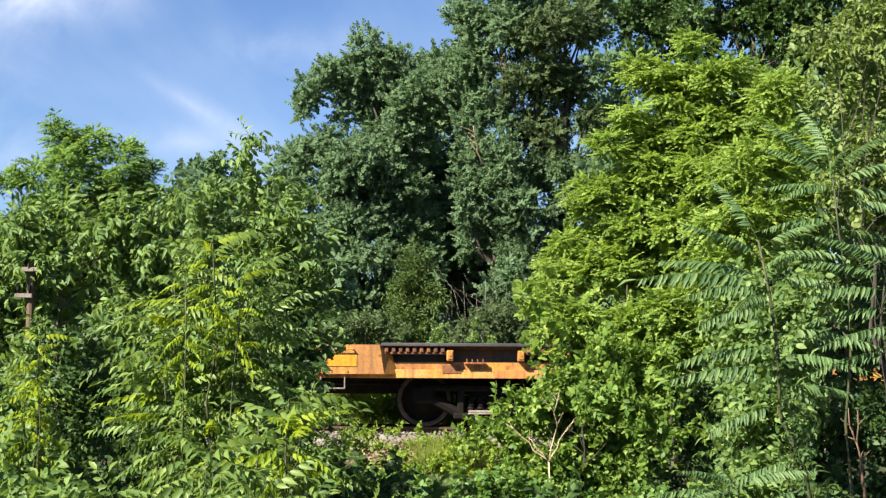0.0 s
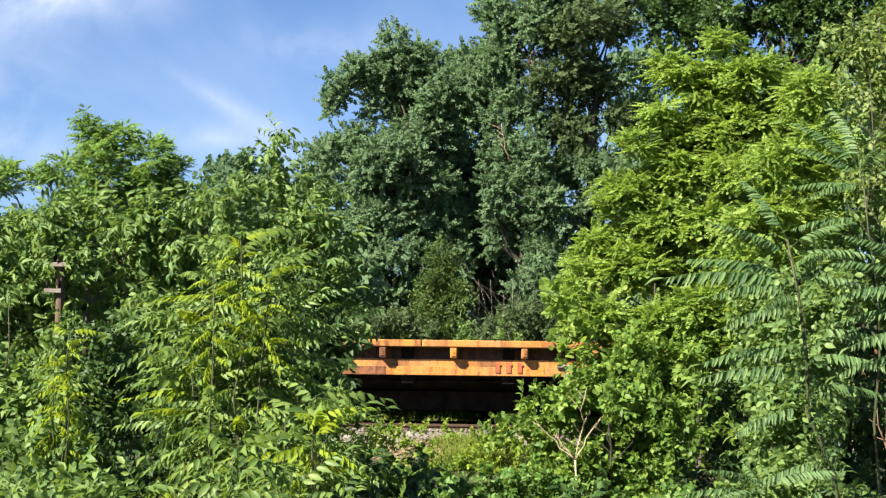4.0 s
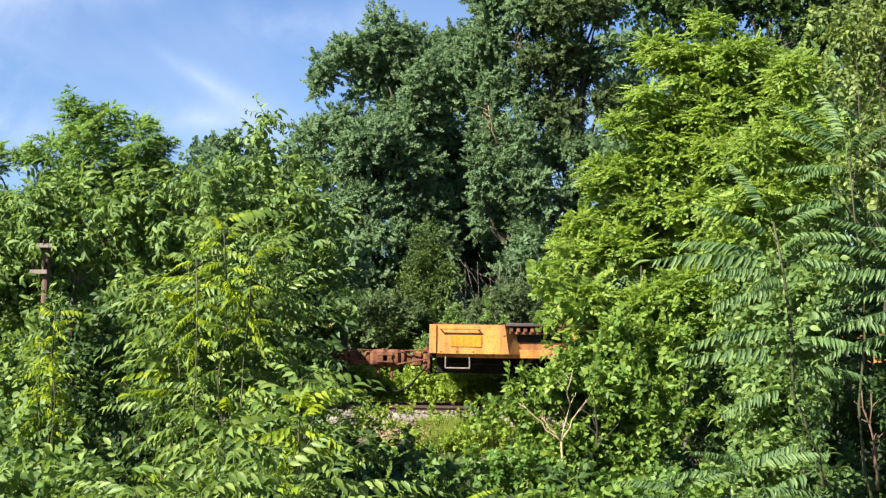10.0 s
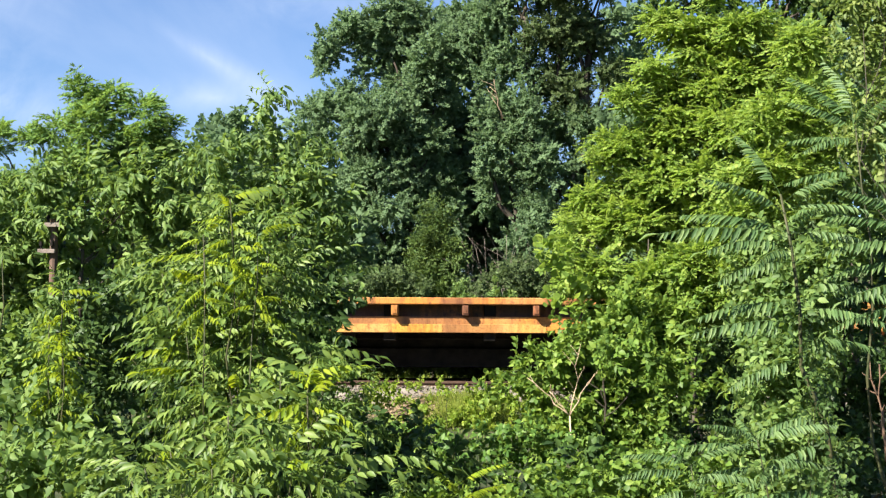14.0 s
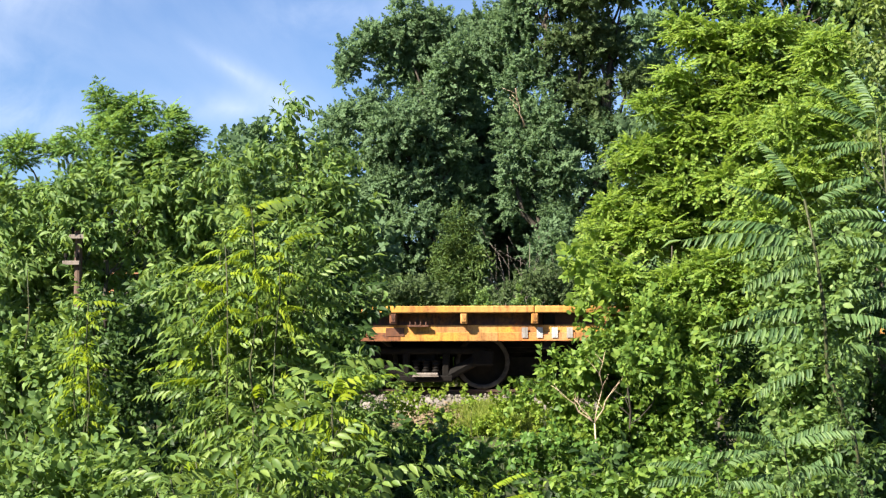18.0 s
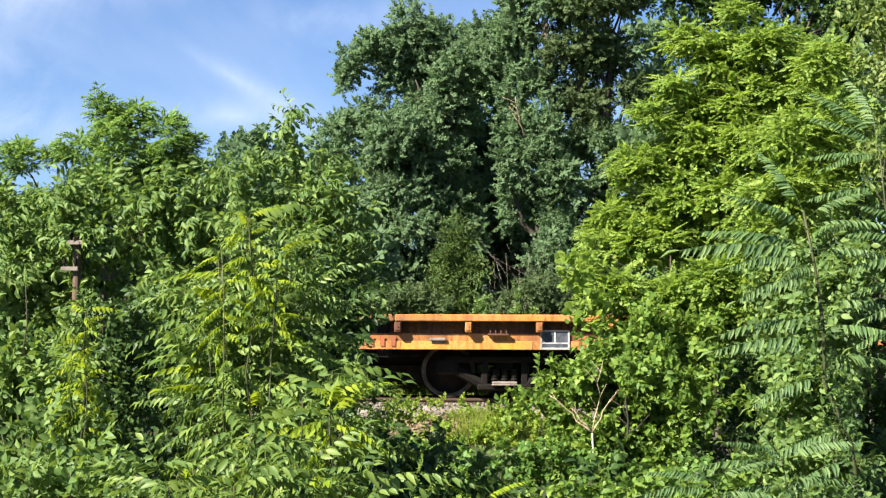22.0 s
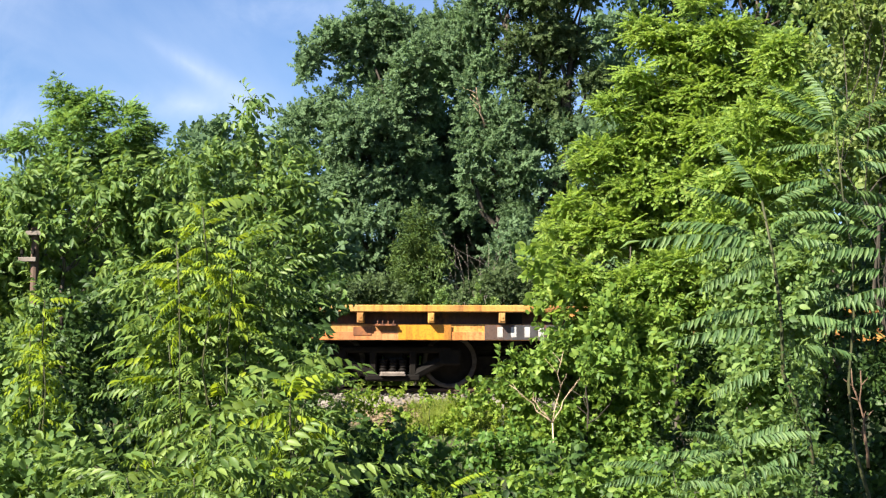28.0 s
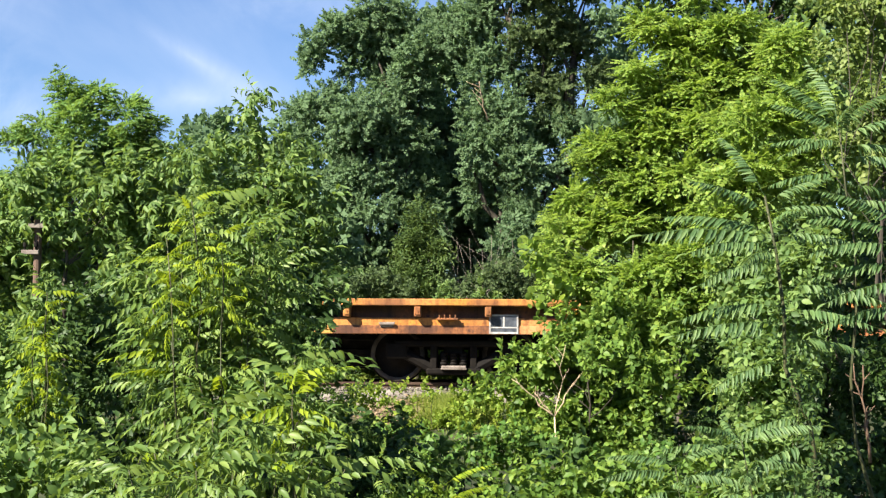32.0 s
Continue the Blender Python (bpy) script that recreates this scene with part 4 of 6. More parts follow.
        for i in range(count):
            link_mesh("letter_bar", shared("letter_bar:%.3f" % w, b_glyph(w * .4)), pm, car, "", pose(x0 + (i + .5) * w, -1.388, .868))
    return car


def marks_at(a, b, pm=None):
    return ((a[0], a[1], 4, pm or M_WHITE), (b[0], b[1], 5, pm or M_WHITE))


PLAIN_MARK = marks_at((-13.65, -13.2), (-12.6, -12.1))
WIDE_MARK = marks_at((-14.1, -13.2), (-12.65, -11.8))
RED_MARK = ((-4.75, -4.25, 3, M_RED),)
DARK_BOARD = ((-11.5, -14.0, M_BLACKED),)
ORANGE_L = "faded orange steel flat car with rust streaks"
FLEET = [
    dict(paint=M_ORANGE, studs=True, label="weathered orange flat car with blackened studded deck edge"),
    dict(paint=M_ORANGE, studs=True, marks=marks_at((-13.58, -12.66), (-11.99, -11.0)), spots=((-12.15, -12.55, M_PATCH), (-9.5, -10.6, M_YELLOW)), label="weathered orange flat car with blackened studded deck edge"),
    dict(paint=M_ORANGE, marks=PLAIN_MARK + RED_MARK, spots=DARK_BOARD, label="faded orange flat car with rust streaks and black lettering panel"),
    dict(paint=M_ORANGE, marks=PLAIN_MARK + RED_MARK, label=ORANGE_L),
    dict(paint=M_YELLOW, lead="brake", trail="hole", low_beam=True, marks=marks_at((-14.1, -13.4), (-12.9, -11.9)) + RED_MARK, spots=((-11.6, -14.2, M_BLACKED), (-7.6, -8.2, M_PATCH)), label="bright yellow steel flat car with a black lettering panel"),
    dict(paint=M_ORANGE, lead="brake", studs=True, marks=marks_at((-13.78, -13.02), (-12.7, -11.74)) + ((-6.2, -5.4, 4, M_RED),), spots=((-11.68, -13.8, M_BLACKED), (-6.44, -6.9, M_PATCH), (-14.35, -15.2, M_BLACKED), (-2.3, -3.3, M_RUSTY)), label="weathered orange flat car with blackened studded deck and rusty brake gear"),
    dict(paint=M_ORANGE, studs=True, marks=marks_at((-14.1, -13.4), (-12.7, -11.9)) + ((-5.82, -5.5, 2, M_WHITE), (-5.15, -4.73, 3, M_WHITE)), spots=((-11.6, -14.4, M_BLACKED), (-7.12, -7.7, M_PATCH)), label="weathered orange flat car with blackened studded deck edge"),
    dict(paint=M_ORANGE, marks=PLAIN_MARK + RED_MARK, spots=DARK_BOARD + ((-11.0, -11.5, M_PATCH), (-7.3, -7.7, M_PATCH), (-14.1, -14.5, M_PATCH)), label="faded orange flat car with rust streaks and black lettering panel"),
    dict(paint=M_RUSTY, marks=WIDE_MARK + RED_MARK, spots=((-.85, -1.62, M_ORANGE), (-2.18, -3.40, M_YELLOW), (-3.9, -5.0, M_ORANGE)), label="rusty brown-orange steel flat car with paler repainted lengths"),
    dict(paint=M_ORANGE, marks=WIDE_MARK + RED_MARK, label=ORANGE_L),
    dict(paint=M_ORANGE, marks=PLAIN_MARK, label=ORANGE_L),
    dict(paint=M_YELLOW, marks=WIDE_MARK + RED_MARK, label="yellow-orange steel flat car with white lettering"),
    dict(paint=M_ORANGE, lead="brake", trail="hole", low_beam=True, dark=((-6.6, -7.17),), marks=marks_at((-14.05, -13.5), (-13.2, -12.75)) + RED_MARK, spots=((-12.6, -14.3, M_BLACKED), (-11.0, -11.4, M_BLACKED), (-6.0, -6.7, M_YELLOW)), label="orange steel flat car with brake gear and an end handrail"),
    dict(paint=M_ORANGE, lead="brake", trail="hole", low_beam=True, dark=((-3.0, -6.25), (-11.6, -15.2)), marks=marks_at((-13.84, -13.38), (-12.59, -11.8)) + RED_MARK, spots=((-11.6, -14.2, M_BLACKED), (-9.1, -9.5, M_BLACKED)), label="orange flat car with a partly blackened deck edge"),
    dict(paint=M_ORANGE, dark=((-11.8, -13.7),), marks=marks_at((-13.58, -13.19), (-12.61, -12.13)) + RED_MARK, spots=((-11.4, -14.0, M_BLACKED), (-9.6, -10.3, M_BLACKED)), label="faded orange flat car with rust streaks and black lettering panel"),
    dict(paint=M_YELLOW, lead="brake", trail="hole", low_beam=True, marks=marks_at((-14.75, -13.93), (-13.5, -12.5)) + RED_MARK, spots=((-13.0, -14.9, M_BLACKED), (-3.0, -3.5, M_PATCH)), label="yellow steel flat car with brake gear and an end handrail"),
    dict(paint=M_ORANGE, marks=PLAIN_MARK + RED_MARK, spots=((-2.2, -2.7, M_WHITE),), label=ORANGE_L),
    dict(paint=M_YELLOW, marks=marks_at((-13.97, -13.15), (-12.65, -11.77)), spots=((-11.6, -14.1, M_BLACKED), (-14.6, -15.4, M_PATCH)), label="yellow-orange steel flat car with a black lettering panel"),
    dict(paint=M_ORANGE, marks=marks_at((-13.94, -13.22), (-12.44, -11.61)) + RED_MARK, spots=((-11.3, -14.1, M_BLACKED), (-9.0, -10.2, M_RUSTY), (-6.0, -7.4, M_YELLOW)), label="faded orange flat car with rust streaks and black lettering panel"),
    dict(paint=M_ORANGE, lead="rail", marks=marks_at((-14.68, -14.24), (-12.62, -12.14)) + ((-5.3, -4.9, 3, M_RED),), spots=((-11.9, -14.75, M_BLACKED), (-13.4, -13.75, M_PATCH), (-14.9, -15.3, M_PATCH), (-4.2, -5.0, M_PATCH)), label="orange steel flat car with an end handrail and black lettering panel"),
    dict(paint=M_ORANGE, marks=PLAIN_MARK, spots=((-6.9, -8.2, M_YELLOW),), label=ORANGE_L),
]
for k, spec in enumerate(FLEET):
    flat_car(k, **spec)


def lead_x(k, t):
    """Where the leading end of car k stands at t seconds; the train slows a little."""
    return 16.082 + 11.968 * t - .00428 * t * t - PITCH * k


# ---- plants behind the track ----
# clumps of the crowns: x, y, z, radius
BIG_A = [
    (-1.72, 33.04, 9.0, 0.77), (-2.44, 33.17, 8.71, 0.71), (-3.13, 32.87, 8.14, 0.54), (-3.33, 33.00, 7.68, 0.28), (-1.92, 33.40, 8.23, 0.91),
    (-1.13, 33.34, 8.89, 0.78), (-0.84, 32.65, 7.83, 0.83), (0.05, 32.81, 8.92, 0.58), (0.19, 32.64, 8.22, 0.70), (-1.37, 32.95, 7.22, 0.77),
    (-1.86, 32.53, 6.76, 0.89), (-3.31, 32.97, 6.82, 0.58), (-2.70, 33.10, 6.95, 0.59), (-2.38, 32.79, 6.02, 0.83), (-1.37, 33.18, 6.07, 0.91),
    (-0.65, 33.06, 6.98, 0.58), (-0.60, 32.75, 5.96, 0.46), (-0.42, 33.03, 5.14, 0.41), (-0.49, 32.92, 7.55, 0.31), (-0.24, 32.96, 4.23, 0.41),
    (-1.86, 32.80, 5.11, 0.83), (-1.10, 33.18, 5.16, 0.84), (-2.11, 32.95, 4.22, 0.77), (-1.20, 32.70, 4.20, 0.77), (-0.57, 33.03, 4.49, 0.58),
    (-1.73, 33.24, 3.33, 0.78), (-2.48, 32.86, 3.31, 0.64), (-3.67, 32.82, 6.01, 0.58),
]
BIG_B = [
    (0.56, 32.19, 9.69, 0.75), (1.44, 31.85, 9.74, 0.99), (0.95, 32.23, 8.79, 0.82), (1.07, 31.98, 7.71, 0.75), (0.63, 31.91, 7.18, 0.50),
    (1.18, 31.56, 6.50, 0.74), (2.22, 32.20, 6.22, 0.75), (0.87, 31.46, 5.73, 0.61), (0.50, 31.70, 6.39, 0.35), (0.47, 31.78, 5.39, 0.32),
    (0.42, 31.90, 4.53, 0.32), (1.80, 31.55, 5.37, 0.74), (2.71, 32.05, 5.31, 0.62), (1.02, 32.17, 4.93, 0.69), (1.68, 31.50, 4.37, 0.80),
    (2.45, 31.87, 4.41, 0.62), (2.79, 31.53, 6.25, 0.49), (1.17, 31.66, 10.85, 1.11), (1.43, 31.45, 3.50, 0.67),
]
BIG_C = [
    (2.42, 31.49, 9.53, 0.98), (3.16, 32.03, 9.41, 0.56), (1.92, 31.49, 8.38, 0.92), (2.91, 32.12, 8.39, 0.69), (2.19, 31.79, 7.30, 0.87),
    (3.14, 31.86, 7.32, 0.47), (2.48, 32.17, 11.13, 1.25), (3.33, 31.81, 10.26, 0.56), (2.69, 31.72, 6.40, 0.37),
]
BACK_R = [
    (5.25, 38.46, 11.45, 1.05), (6.51, 37.78, 11.28, 1.18), (7.99, 38.43, 11.15, 1.20), (9.11, 37.39, 10.90, 1.17), (10.33, 37.48, 11.38, 1.17),
    (5.98, 38.14, 12.77, 1.34), (7.78, 38.04, 12.90, 1.34), (9.71, 37.87, 13.02, 1.48), (5.02, 37.89, 10.08, 0.59), (6.71, 38.12, 10.14, 0.89),
    (8.17, 37.93, 9.80, 1.04), (9.93, 38.31, 10.05, 1.20), (11.71, 38.03, 12.15, 1.33), (11.40, 38.10, 10.63, 1.19),
]
FOREST = [
    (-4.24, 35.60, 5.12, 0.83), (-3.46, 36.26, 4.33, 0.85), (-2.99, 35.94, 3.19, 0.84), (-4.29, 36.21, 3.76, 0.85), (-2.03, 36.45, 2.79, 0.85),
    (-0.89, 36.03, 2.78, 0.77), (0.24, 36.00, 2.93, 0.77), (1.34, 35.63, 2.78, 0.76), (2.47, 35.78, 3.21, 0.84), (3.32, 36.00, 3.79, 0.84),
    (3.91, 36.17, 4.80, 0.85), (4.20, 36.29, 3.25, 0.85), (-5.38, 35.87, 4.29, 0.98), (0.79, 35.69, 3.62, 0.63), (-4.98, 35.87, 5.56, 0.56),
    (4.93, 36.45, 4.11, 1.00), (-0.05, 35.82, 4.04, 0.56), (-6.37, 35.95, 4.01, 0.98), (-6.19, 36.20, 6.45, 0.42), (-5.63, 35.79, 6.61, 0.39),
    (-5.31, 36.06, 6.22, 0.53),
]
FAR_L = [
    (-7.63, 28.11, 6.64, 0.26), (-7.52, 28.24, 6.32, 0.46), (-7.02, 28.25, 6.22, 0.61), (-6.29, 28.02, 5.90, 0.60), (-7.95, 27.86, 5.65, 0.46),
    (-7.10, 27.58, 5.50, 0.75), (-6.42, 27.95, 5.23, 0.65), (-5.75, 27.96, 5.68, 0.35), (-8.48, 28.01, 5.44, 0.42), (-7.63, 27.98, 5.00, 0.65),
    (-6.76, 28.04, 4.79, 0.66), (-5.72, 28.02, 5.13, 0.49), (-9.24, 28.16, 5.35, 0.55), (-9.10, 28.18, 4.35, 0.77), (-8.19, 28.10, 4.35, 0.77),
    (-9.81, 27.95, 4.87, 0.65),
]
MID_L = [
    (-4.01, 13.38, 3.01, 0.22), (-3.78, 13.50, 3.05, 0.22), (-3.52, 13.50, 3.11, 0.22), (-3.17, 13.39, 3.02, 0.26), (-2.83, 13.39, 3.07, 0.26),
    (-2.56, 13.43, 3.21, 0.21), (-4.40, 13.47, 2.86, 0.29), (-3.95, 13.41, 2.65, 0.31), (-3.52, 13.37, 2.65, 0.29), (-3.07, 13.45, 2.66, 0.31),
    (-2.59, 13.38, 2.76, 0.31), (-4.06, 13.63, 2.18, 0.32), (-3.58, 13.63, 2.24, 0.27), (-2.97, 13.31, 2.18, 0.36), (-2.56, 13.57, 2.30, 0.32),
    (-4.51, 13.53, 2.34, 0.37), (-4.48, 13.66, 1.81, 0.37), (-3.97, 13.56, 1.76, 0.32), (-3.67, 12.90, 2.08, 0.15), (-3.70, 12.90, 1.86, 0.19), (-3.62, 12.88, 1.66, 0.18),
]
MID_R = [
    (-1.70, 12.52, 3.73, 0.07), (-1.64, 12.46, 3.63, 0.07), (-1.71, 12.51, 3.50, 0.10), (-1.55, 12.56, 3.29, 0.21), (-1.79, 12.50, 3.25, 0.17),
    (-1.32, 12.44, 3.20, 0.19), (-1.38, 12.41, 2.88, 0.27), (-1.70, 12.57, 2.84, 0.25), (-1.15, 12.42, 2.66, 0.22), (-2.14, 12.40, 3.09, 0.22),
    (-2.04, 12.55, 2.79, 0.24), (-1.17, 12.60, 2.35, 0.21), (-1.47, 12.35, 2.43, 0.26), (-1.77, 12.50, 2.25, 0.27), (-1.09, 12.55, 2.11, 0.15),
    (-1.23, 12.52, 1.96, 0.20), (-0.94, 12.52, 2.15, 0.10), (-1.01, 12.47, 1.96, 0.12), (-1.39, 12.60, 1.86, 0.22), (-1.68, 12.56, 1.86, 0.24),
]
BUSH_A = [
    (-1.39, 8.56, 2.44, 0.12), (-1.13, 8.51, 2.21, 0.16), (-1.56, 8.59, 2.21, 0.16), (-1.80, 8.64, 2.04, 0.16), (-1.35, 8.58, 2.04, 0.20),
    (-1.05, 8.60, 1.98, 0.17), (-0.79, 8.55, 1.89, 0.10), (-1.62, 8.60, 1.84, 0.22), (-1.30, 8.72, 1.71, 0.24), (-1.02, 8.67, 1.71, 0.19),
    (-1.49, 8.49, 1.44, 0.25), (-1.15, 8.71, 1.37, 0.25),
]
BUSH_B = [
    (-0.72, 7.55, 1.45, 0.13), (-0.70, 7.62, 1.52, 0.08), (-0.60, 7.58, 1.48, 0.07), (-0.53, 7.60, 1.41, 0.05), (-0.56, 7.56, 1.33, 0.07),
    (-0.66, 7.67, 1.33, 0.15), (-0.84, 7.70, 1.22, 0.23), (-1.09, 7.00, 1.18, 0.23), (-1.47, 7.30, 0.95, 0.20), (-1.62, 7.20, 0.86, 0.17),
    (-0.57, 7.53, 1.15, 0.13), (-0.54, 7.64, 1.29, 0.07), (-0.83, 6.70, 1.02, 0.21), (-1.11, 6.40, 0.97, 0.20), (-0.56, 6.60, 1.00, 0.18),
    (-1.43, 6.40, 0.97, 0.20), (-0.34, 7.20, 0.92, 0.15), (-0.23, 7.40, 1.02, 0.09), (-0.41, 7.57, 1.09, 0.06),
]
# the four clumps at y 10.00 are added out of view to cast shade
BUSH_C = [
    (-2.81, 9.55, 1.49, 0.17), (-3.67, 10.00, 1.87, 0.31), (-3.69, 10.00, 2.26, 0.31), (-3.62, 10.00, 1.48, 0.31), (-3.62, 10.00, 2.57, 0.23),
    (-2.75, 9.43, 1.35, 0.22), (-2.71, 9.56, 1.16, 0.17), (-2.65, 9.00, 1.05, 0.25), (-2.39, 8.60, 0.88, 0.25), (-3.15, 9.65, 1.41, 0.30),
    (-3.18, 9.68, 1.00, 0.34), (-2.69, 8.30, 0.74, 0.29), (-2.12, 8.10, 0.73, 0.25),
]
LOCUST = [
    (2.44, 14.00, 4.93, 0.19), (1.97, 14.07, 4.66, 0.23), (2.29, 14.14, 4.54, 0.33), (2.71, 13.85, 4.54, 0.27), (1.82, 13.96, 4.22, 0.21),
    (2.32, 14.20, 4.10, 0.39), (2.79, 14.01, 4.12, 0.35), (3.22, 13.93, 4.39, 0.33), (2.84, 14.01, 3.23, 0.33), (1.59, 13.94, 3.91, 0.21),
    (2.03, 14.13, 3.69, 0.39), (2.50, 13.93, 3.61, 0.38), (1.49, 14.01, 3.45, 0.25), (1.24, 13.92, 3.38, 0.15), (1.80, 14.07, 3.18, 0.38),
    (2.26, 13.88, 3.10, 0.38), (1.28, 14.11, 3.01, 0.23), (1.62, 13.95, 2.67, 0.38), (2.07, 14.09, 2.68, 0.33), (1.19, 14.08, 2.70, 0.27),
]
LOCUST_NEAR = [
    (2.47, 10.70, 3.74, 0.25), (2.12, 10.50, 2.82, 0.29), (2.25, 10.48, 3.24, 0.25), (2.56, 10.56, 3.34, 0.25), (2.47, 10.54, 2.87, 0.23),
    (2.27, 10.61, 2.54, 0.21), (2.02, 10.56, 3.16, 0.16), (2.64, 10.55, 3.00, 0.21),
]
LOCUST_LOW = [
    (0.87, 12.45, 2.36, 0.16), (1.15, 12.51, 2.17, 0.27), (1.59, 12.52, 2.12, 0.32), (1.96, 12.35, 2.16, 0.29), (0.86, 12.48, 2.60, 0.11),
    (2.36, 12.41, 2.56, 0.29), (2.93, 12.55, 2.97, 0.24), (0.83, 12.46, 2.05, 0.12), (0.97, 12.45, 1.88, 0.10), (1.36, 12.62, 1.83, 0.25),
    (1.89, 12.52, 1.78, 0.29), (2.30, 12.36, 2.07, 0.29),
]
VINES = [
    (2.70, 9.55, 3.82, 0.22), (2.91, 9.61, 3.61, 0.22), (2.60, 9.54, 3.49, 0.17), (2.84, 9.49, 3.20, 0.22), (2.54, 9.64, 3.98, 0.13),
    (2.98, 9.63, 4.04, 0.19), (2.71, 9.63, 2.92, 0.23), (3.01, 9.62, 2.84, 0.23), (3.13, 9.48, 3.70, 0.22), (3.18, 9.56, 3.10, 0.26),
    (2.82, 9.67, 4.17, 0.15),
]
BACKING = [
    (2.31, 9.23, 2.13, 0.16), (2.21, 9.20, 1.84, 0.29), (2.05, 9.31, 1.49, 0.27), (2.18, 9.12, 1.31, 0.21), (1.89, 9.26, 1.20, 0.16),
    (1.78, 8.90, 1.32, 0.10), (1.76, 9.22, 1.17, 0.08), (2.10, 10.40, 2.08, 0.22), (2.25, 10.20, 1.91, 0.22), (2.22, 10.40, 2.24, 0.20),
    (2.09, 10.40, 1.71, 0.16), (2.36, 10.00, 1.56, 0.21), (2.00, 8.80, 1.02, 0.21), (2.14, 8.70, 0.93, 0.15), (1.71, 8.70, 0.89, 0.17),
    (1.83, 8.20, 0.68, 0.26),
]
HOLLOW = [
    (3.30, 11.18, 2.12, 0.26), (3.22, 11.40, 1.77, 0.36), (3.33, 11.20, 1.21, 0.35), (3.18, 11.16, 0.78, 0.35), (3.61, 11.23, 1.69, 0.35),
    (3.60, 11.11, 0.87, 0.39), (3.07, 11.35, 1.25, 0.27), (3.02, 11.39, 0.72, 0.27), (2.63, 9.80, 0.55, 0.23), (2.97, 9.80, 0.47, 0.27),
    (2.28, 13.30, 1.33, 0.31), (2.33, 13.30, 0.92, 0.31), (2.15, 13.30, 0.62, 0.31), (2.42, 13.30, 1.69, 0.26), (3.63, 11.51, 0.36, 0.40),
    (3.53, 11.34, 2.48, 0.27), (3.04, 11.6, 1.05, .30), (2.85, 11.6, 1.25, .30), (2.80, 11.8, .90, .30), (2.75, 11.7, .6, .3),
]
SHRUB = [
    (0.61, 12.01, 1.48, 0.13), (0.42, 12.05, 1.41, 0.10), (0.55, 12.05, 1.50, 0.09), (0.33, 12.03, 1.27, 0.09), (0.46, 11.93, 1.20, 0.13),
    (0.26, 12.02, 1.13, 0.08), (0.88, 11.98, 1.66, 0.13), (0.83, 12.01, 1.37, 0.28), (0.68, 12.03, 1.15, 0.20), (1.05, 11.90, 1.54, 0.28),
    (1.31, 11.93, 1.77, 0.26), (1.33, 11.00, 1.54, 0.17), (1.12, 11.00, 1.44, 0.17), (1.46, 11.00, 1.33, 0.17), (1.21, 12.08, 1.21, 0.33),
    (1.59, 12.10, 1.49, 0.33), (1.56, 12.11, 1.07, 0.28), (1.81, 12.04, 1.03, 0.12), (1.77, 11.20, 1.52, 0.13), (1.62, 11.20, 1.31, 0.18),
    (1.69, 11.00, 1.19, 0.09), (1.87, 11.00, 1.22, 0.09), (2.04, 11.00, 1.23, 0.10), (1.02, 11.83, 0.90, 0.32), (0.70, 11.88, 0.85, 0.27),
    (1.39, 12.11, 0.75, 0.38), (1.77, 11.94, 1.77, 0.21), (0.44, 11.98, 1.33, 0.06), (0.62, 12.05, 0.97, 0.12),
]
COVER = [
    (-0.59, 10.92, 0.70, 0.16), (-0.49, 10.97, 0.84, 0.15), (-0.18, 11.03, 0.78, 0.14), (0.20, 10.92, 0.84, 0.14), (0.50, 10.94, 0.86, 0.17),
    (-0.34, 10.90, 0.64, 0.19), (-0.01, 10.96, 0.65, 0.17), (0.33, 11.03, 0.65, 0.17), (-0.26, 10.96, 0.69, 0.16), (0.08, 11.01, 0.70, 0.15),
    (0.37, 10.92, 0.72, 0.17), (0.72, 11.10, 0.65, 0.24), (-0.67, 10.88, 0.45, 0.30), (-0.09, 10.89, 0.45, 0.30), (0.50, 11.00, 0.40, 0.30),
    (1.15, 11.14, 0.43, 0.35), (1.62, 11.09, 0.53, 0.30), (-0.82, 11.07, 0.81, 0.13),
]
POCKET = [
    (-3.00, 12.06, 1.74, 0.22), (-2.67, 12.00, 1.65, 0.21), (-2.43, 12.07, 1.63, 0.21), (-2.08, 11.88, 1.62, 0.21), (-1.76, 11.92, 1.62, 0.20),
    (-1.52, 11.99, 1.62, 0.17), (-2.25, 12.10, 1.39, 0.27), (-1.75, 11.90, 1.35, 0.26), (-1.98, 11.88, 1.74, 0.17), (-2.87, 11.93, 2.00, 0.17),
    (-2.89, 11.91, 1.22, 0.22), (-3.11, 11.92, 1.91, 0.17), (-3.06, 12.01, 1.47, 0.26), (-3.14, 12.07, 1.12, 0.26), (-2.99, 11.96, 0.83, 0.26),
    (-3.32, 11.90, 1.52, 0.17),
]
COVER_R = [
    (-0.07, 8.66, 0.57, 0.15), (0.26, 8.62, 0.58, 0.17), (0.59, 8.55, 0.59, 0.20), (0.92, 8.53, 0.63, 0.20), (1.25, 8.58, 0.62, 0.20),
    (1.57, 8.51, 0.65, 0.20), (-0.27, 8.63, 0.57, 0.15), (1.42, 8.59, 0.79, 0.15), (0.53, 8.61, 0.76, 0.15), (0.82, 8.58, 0.77, 0.17),
    (1.09, 8.58, 0.77, 0.17),
]
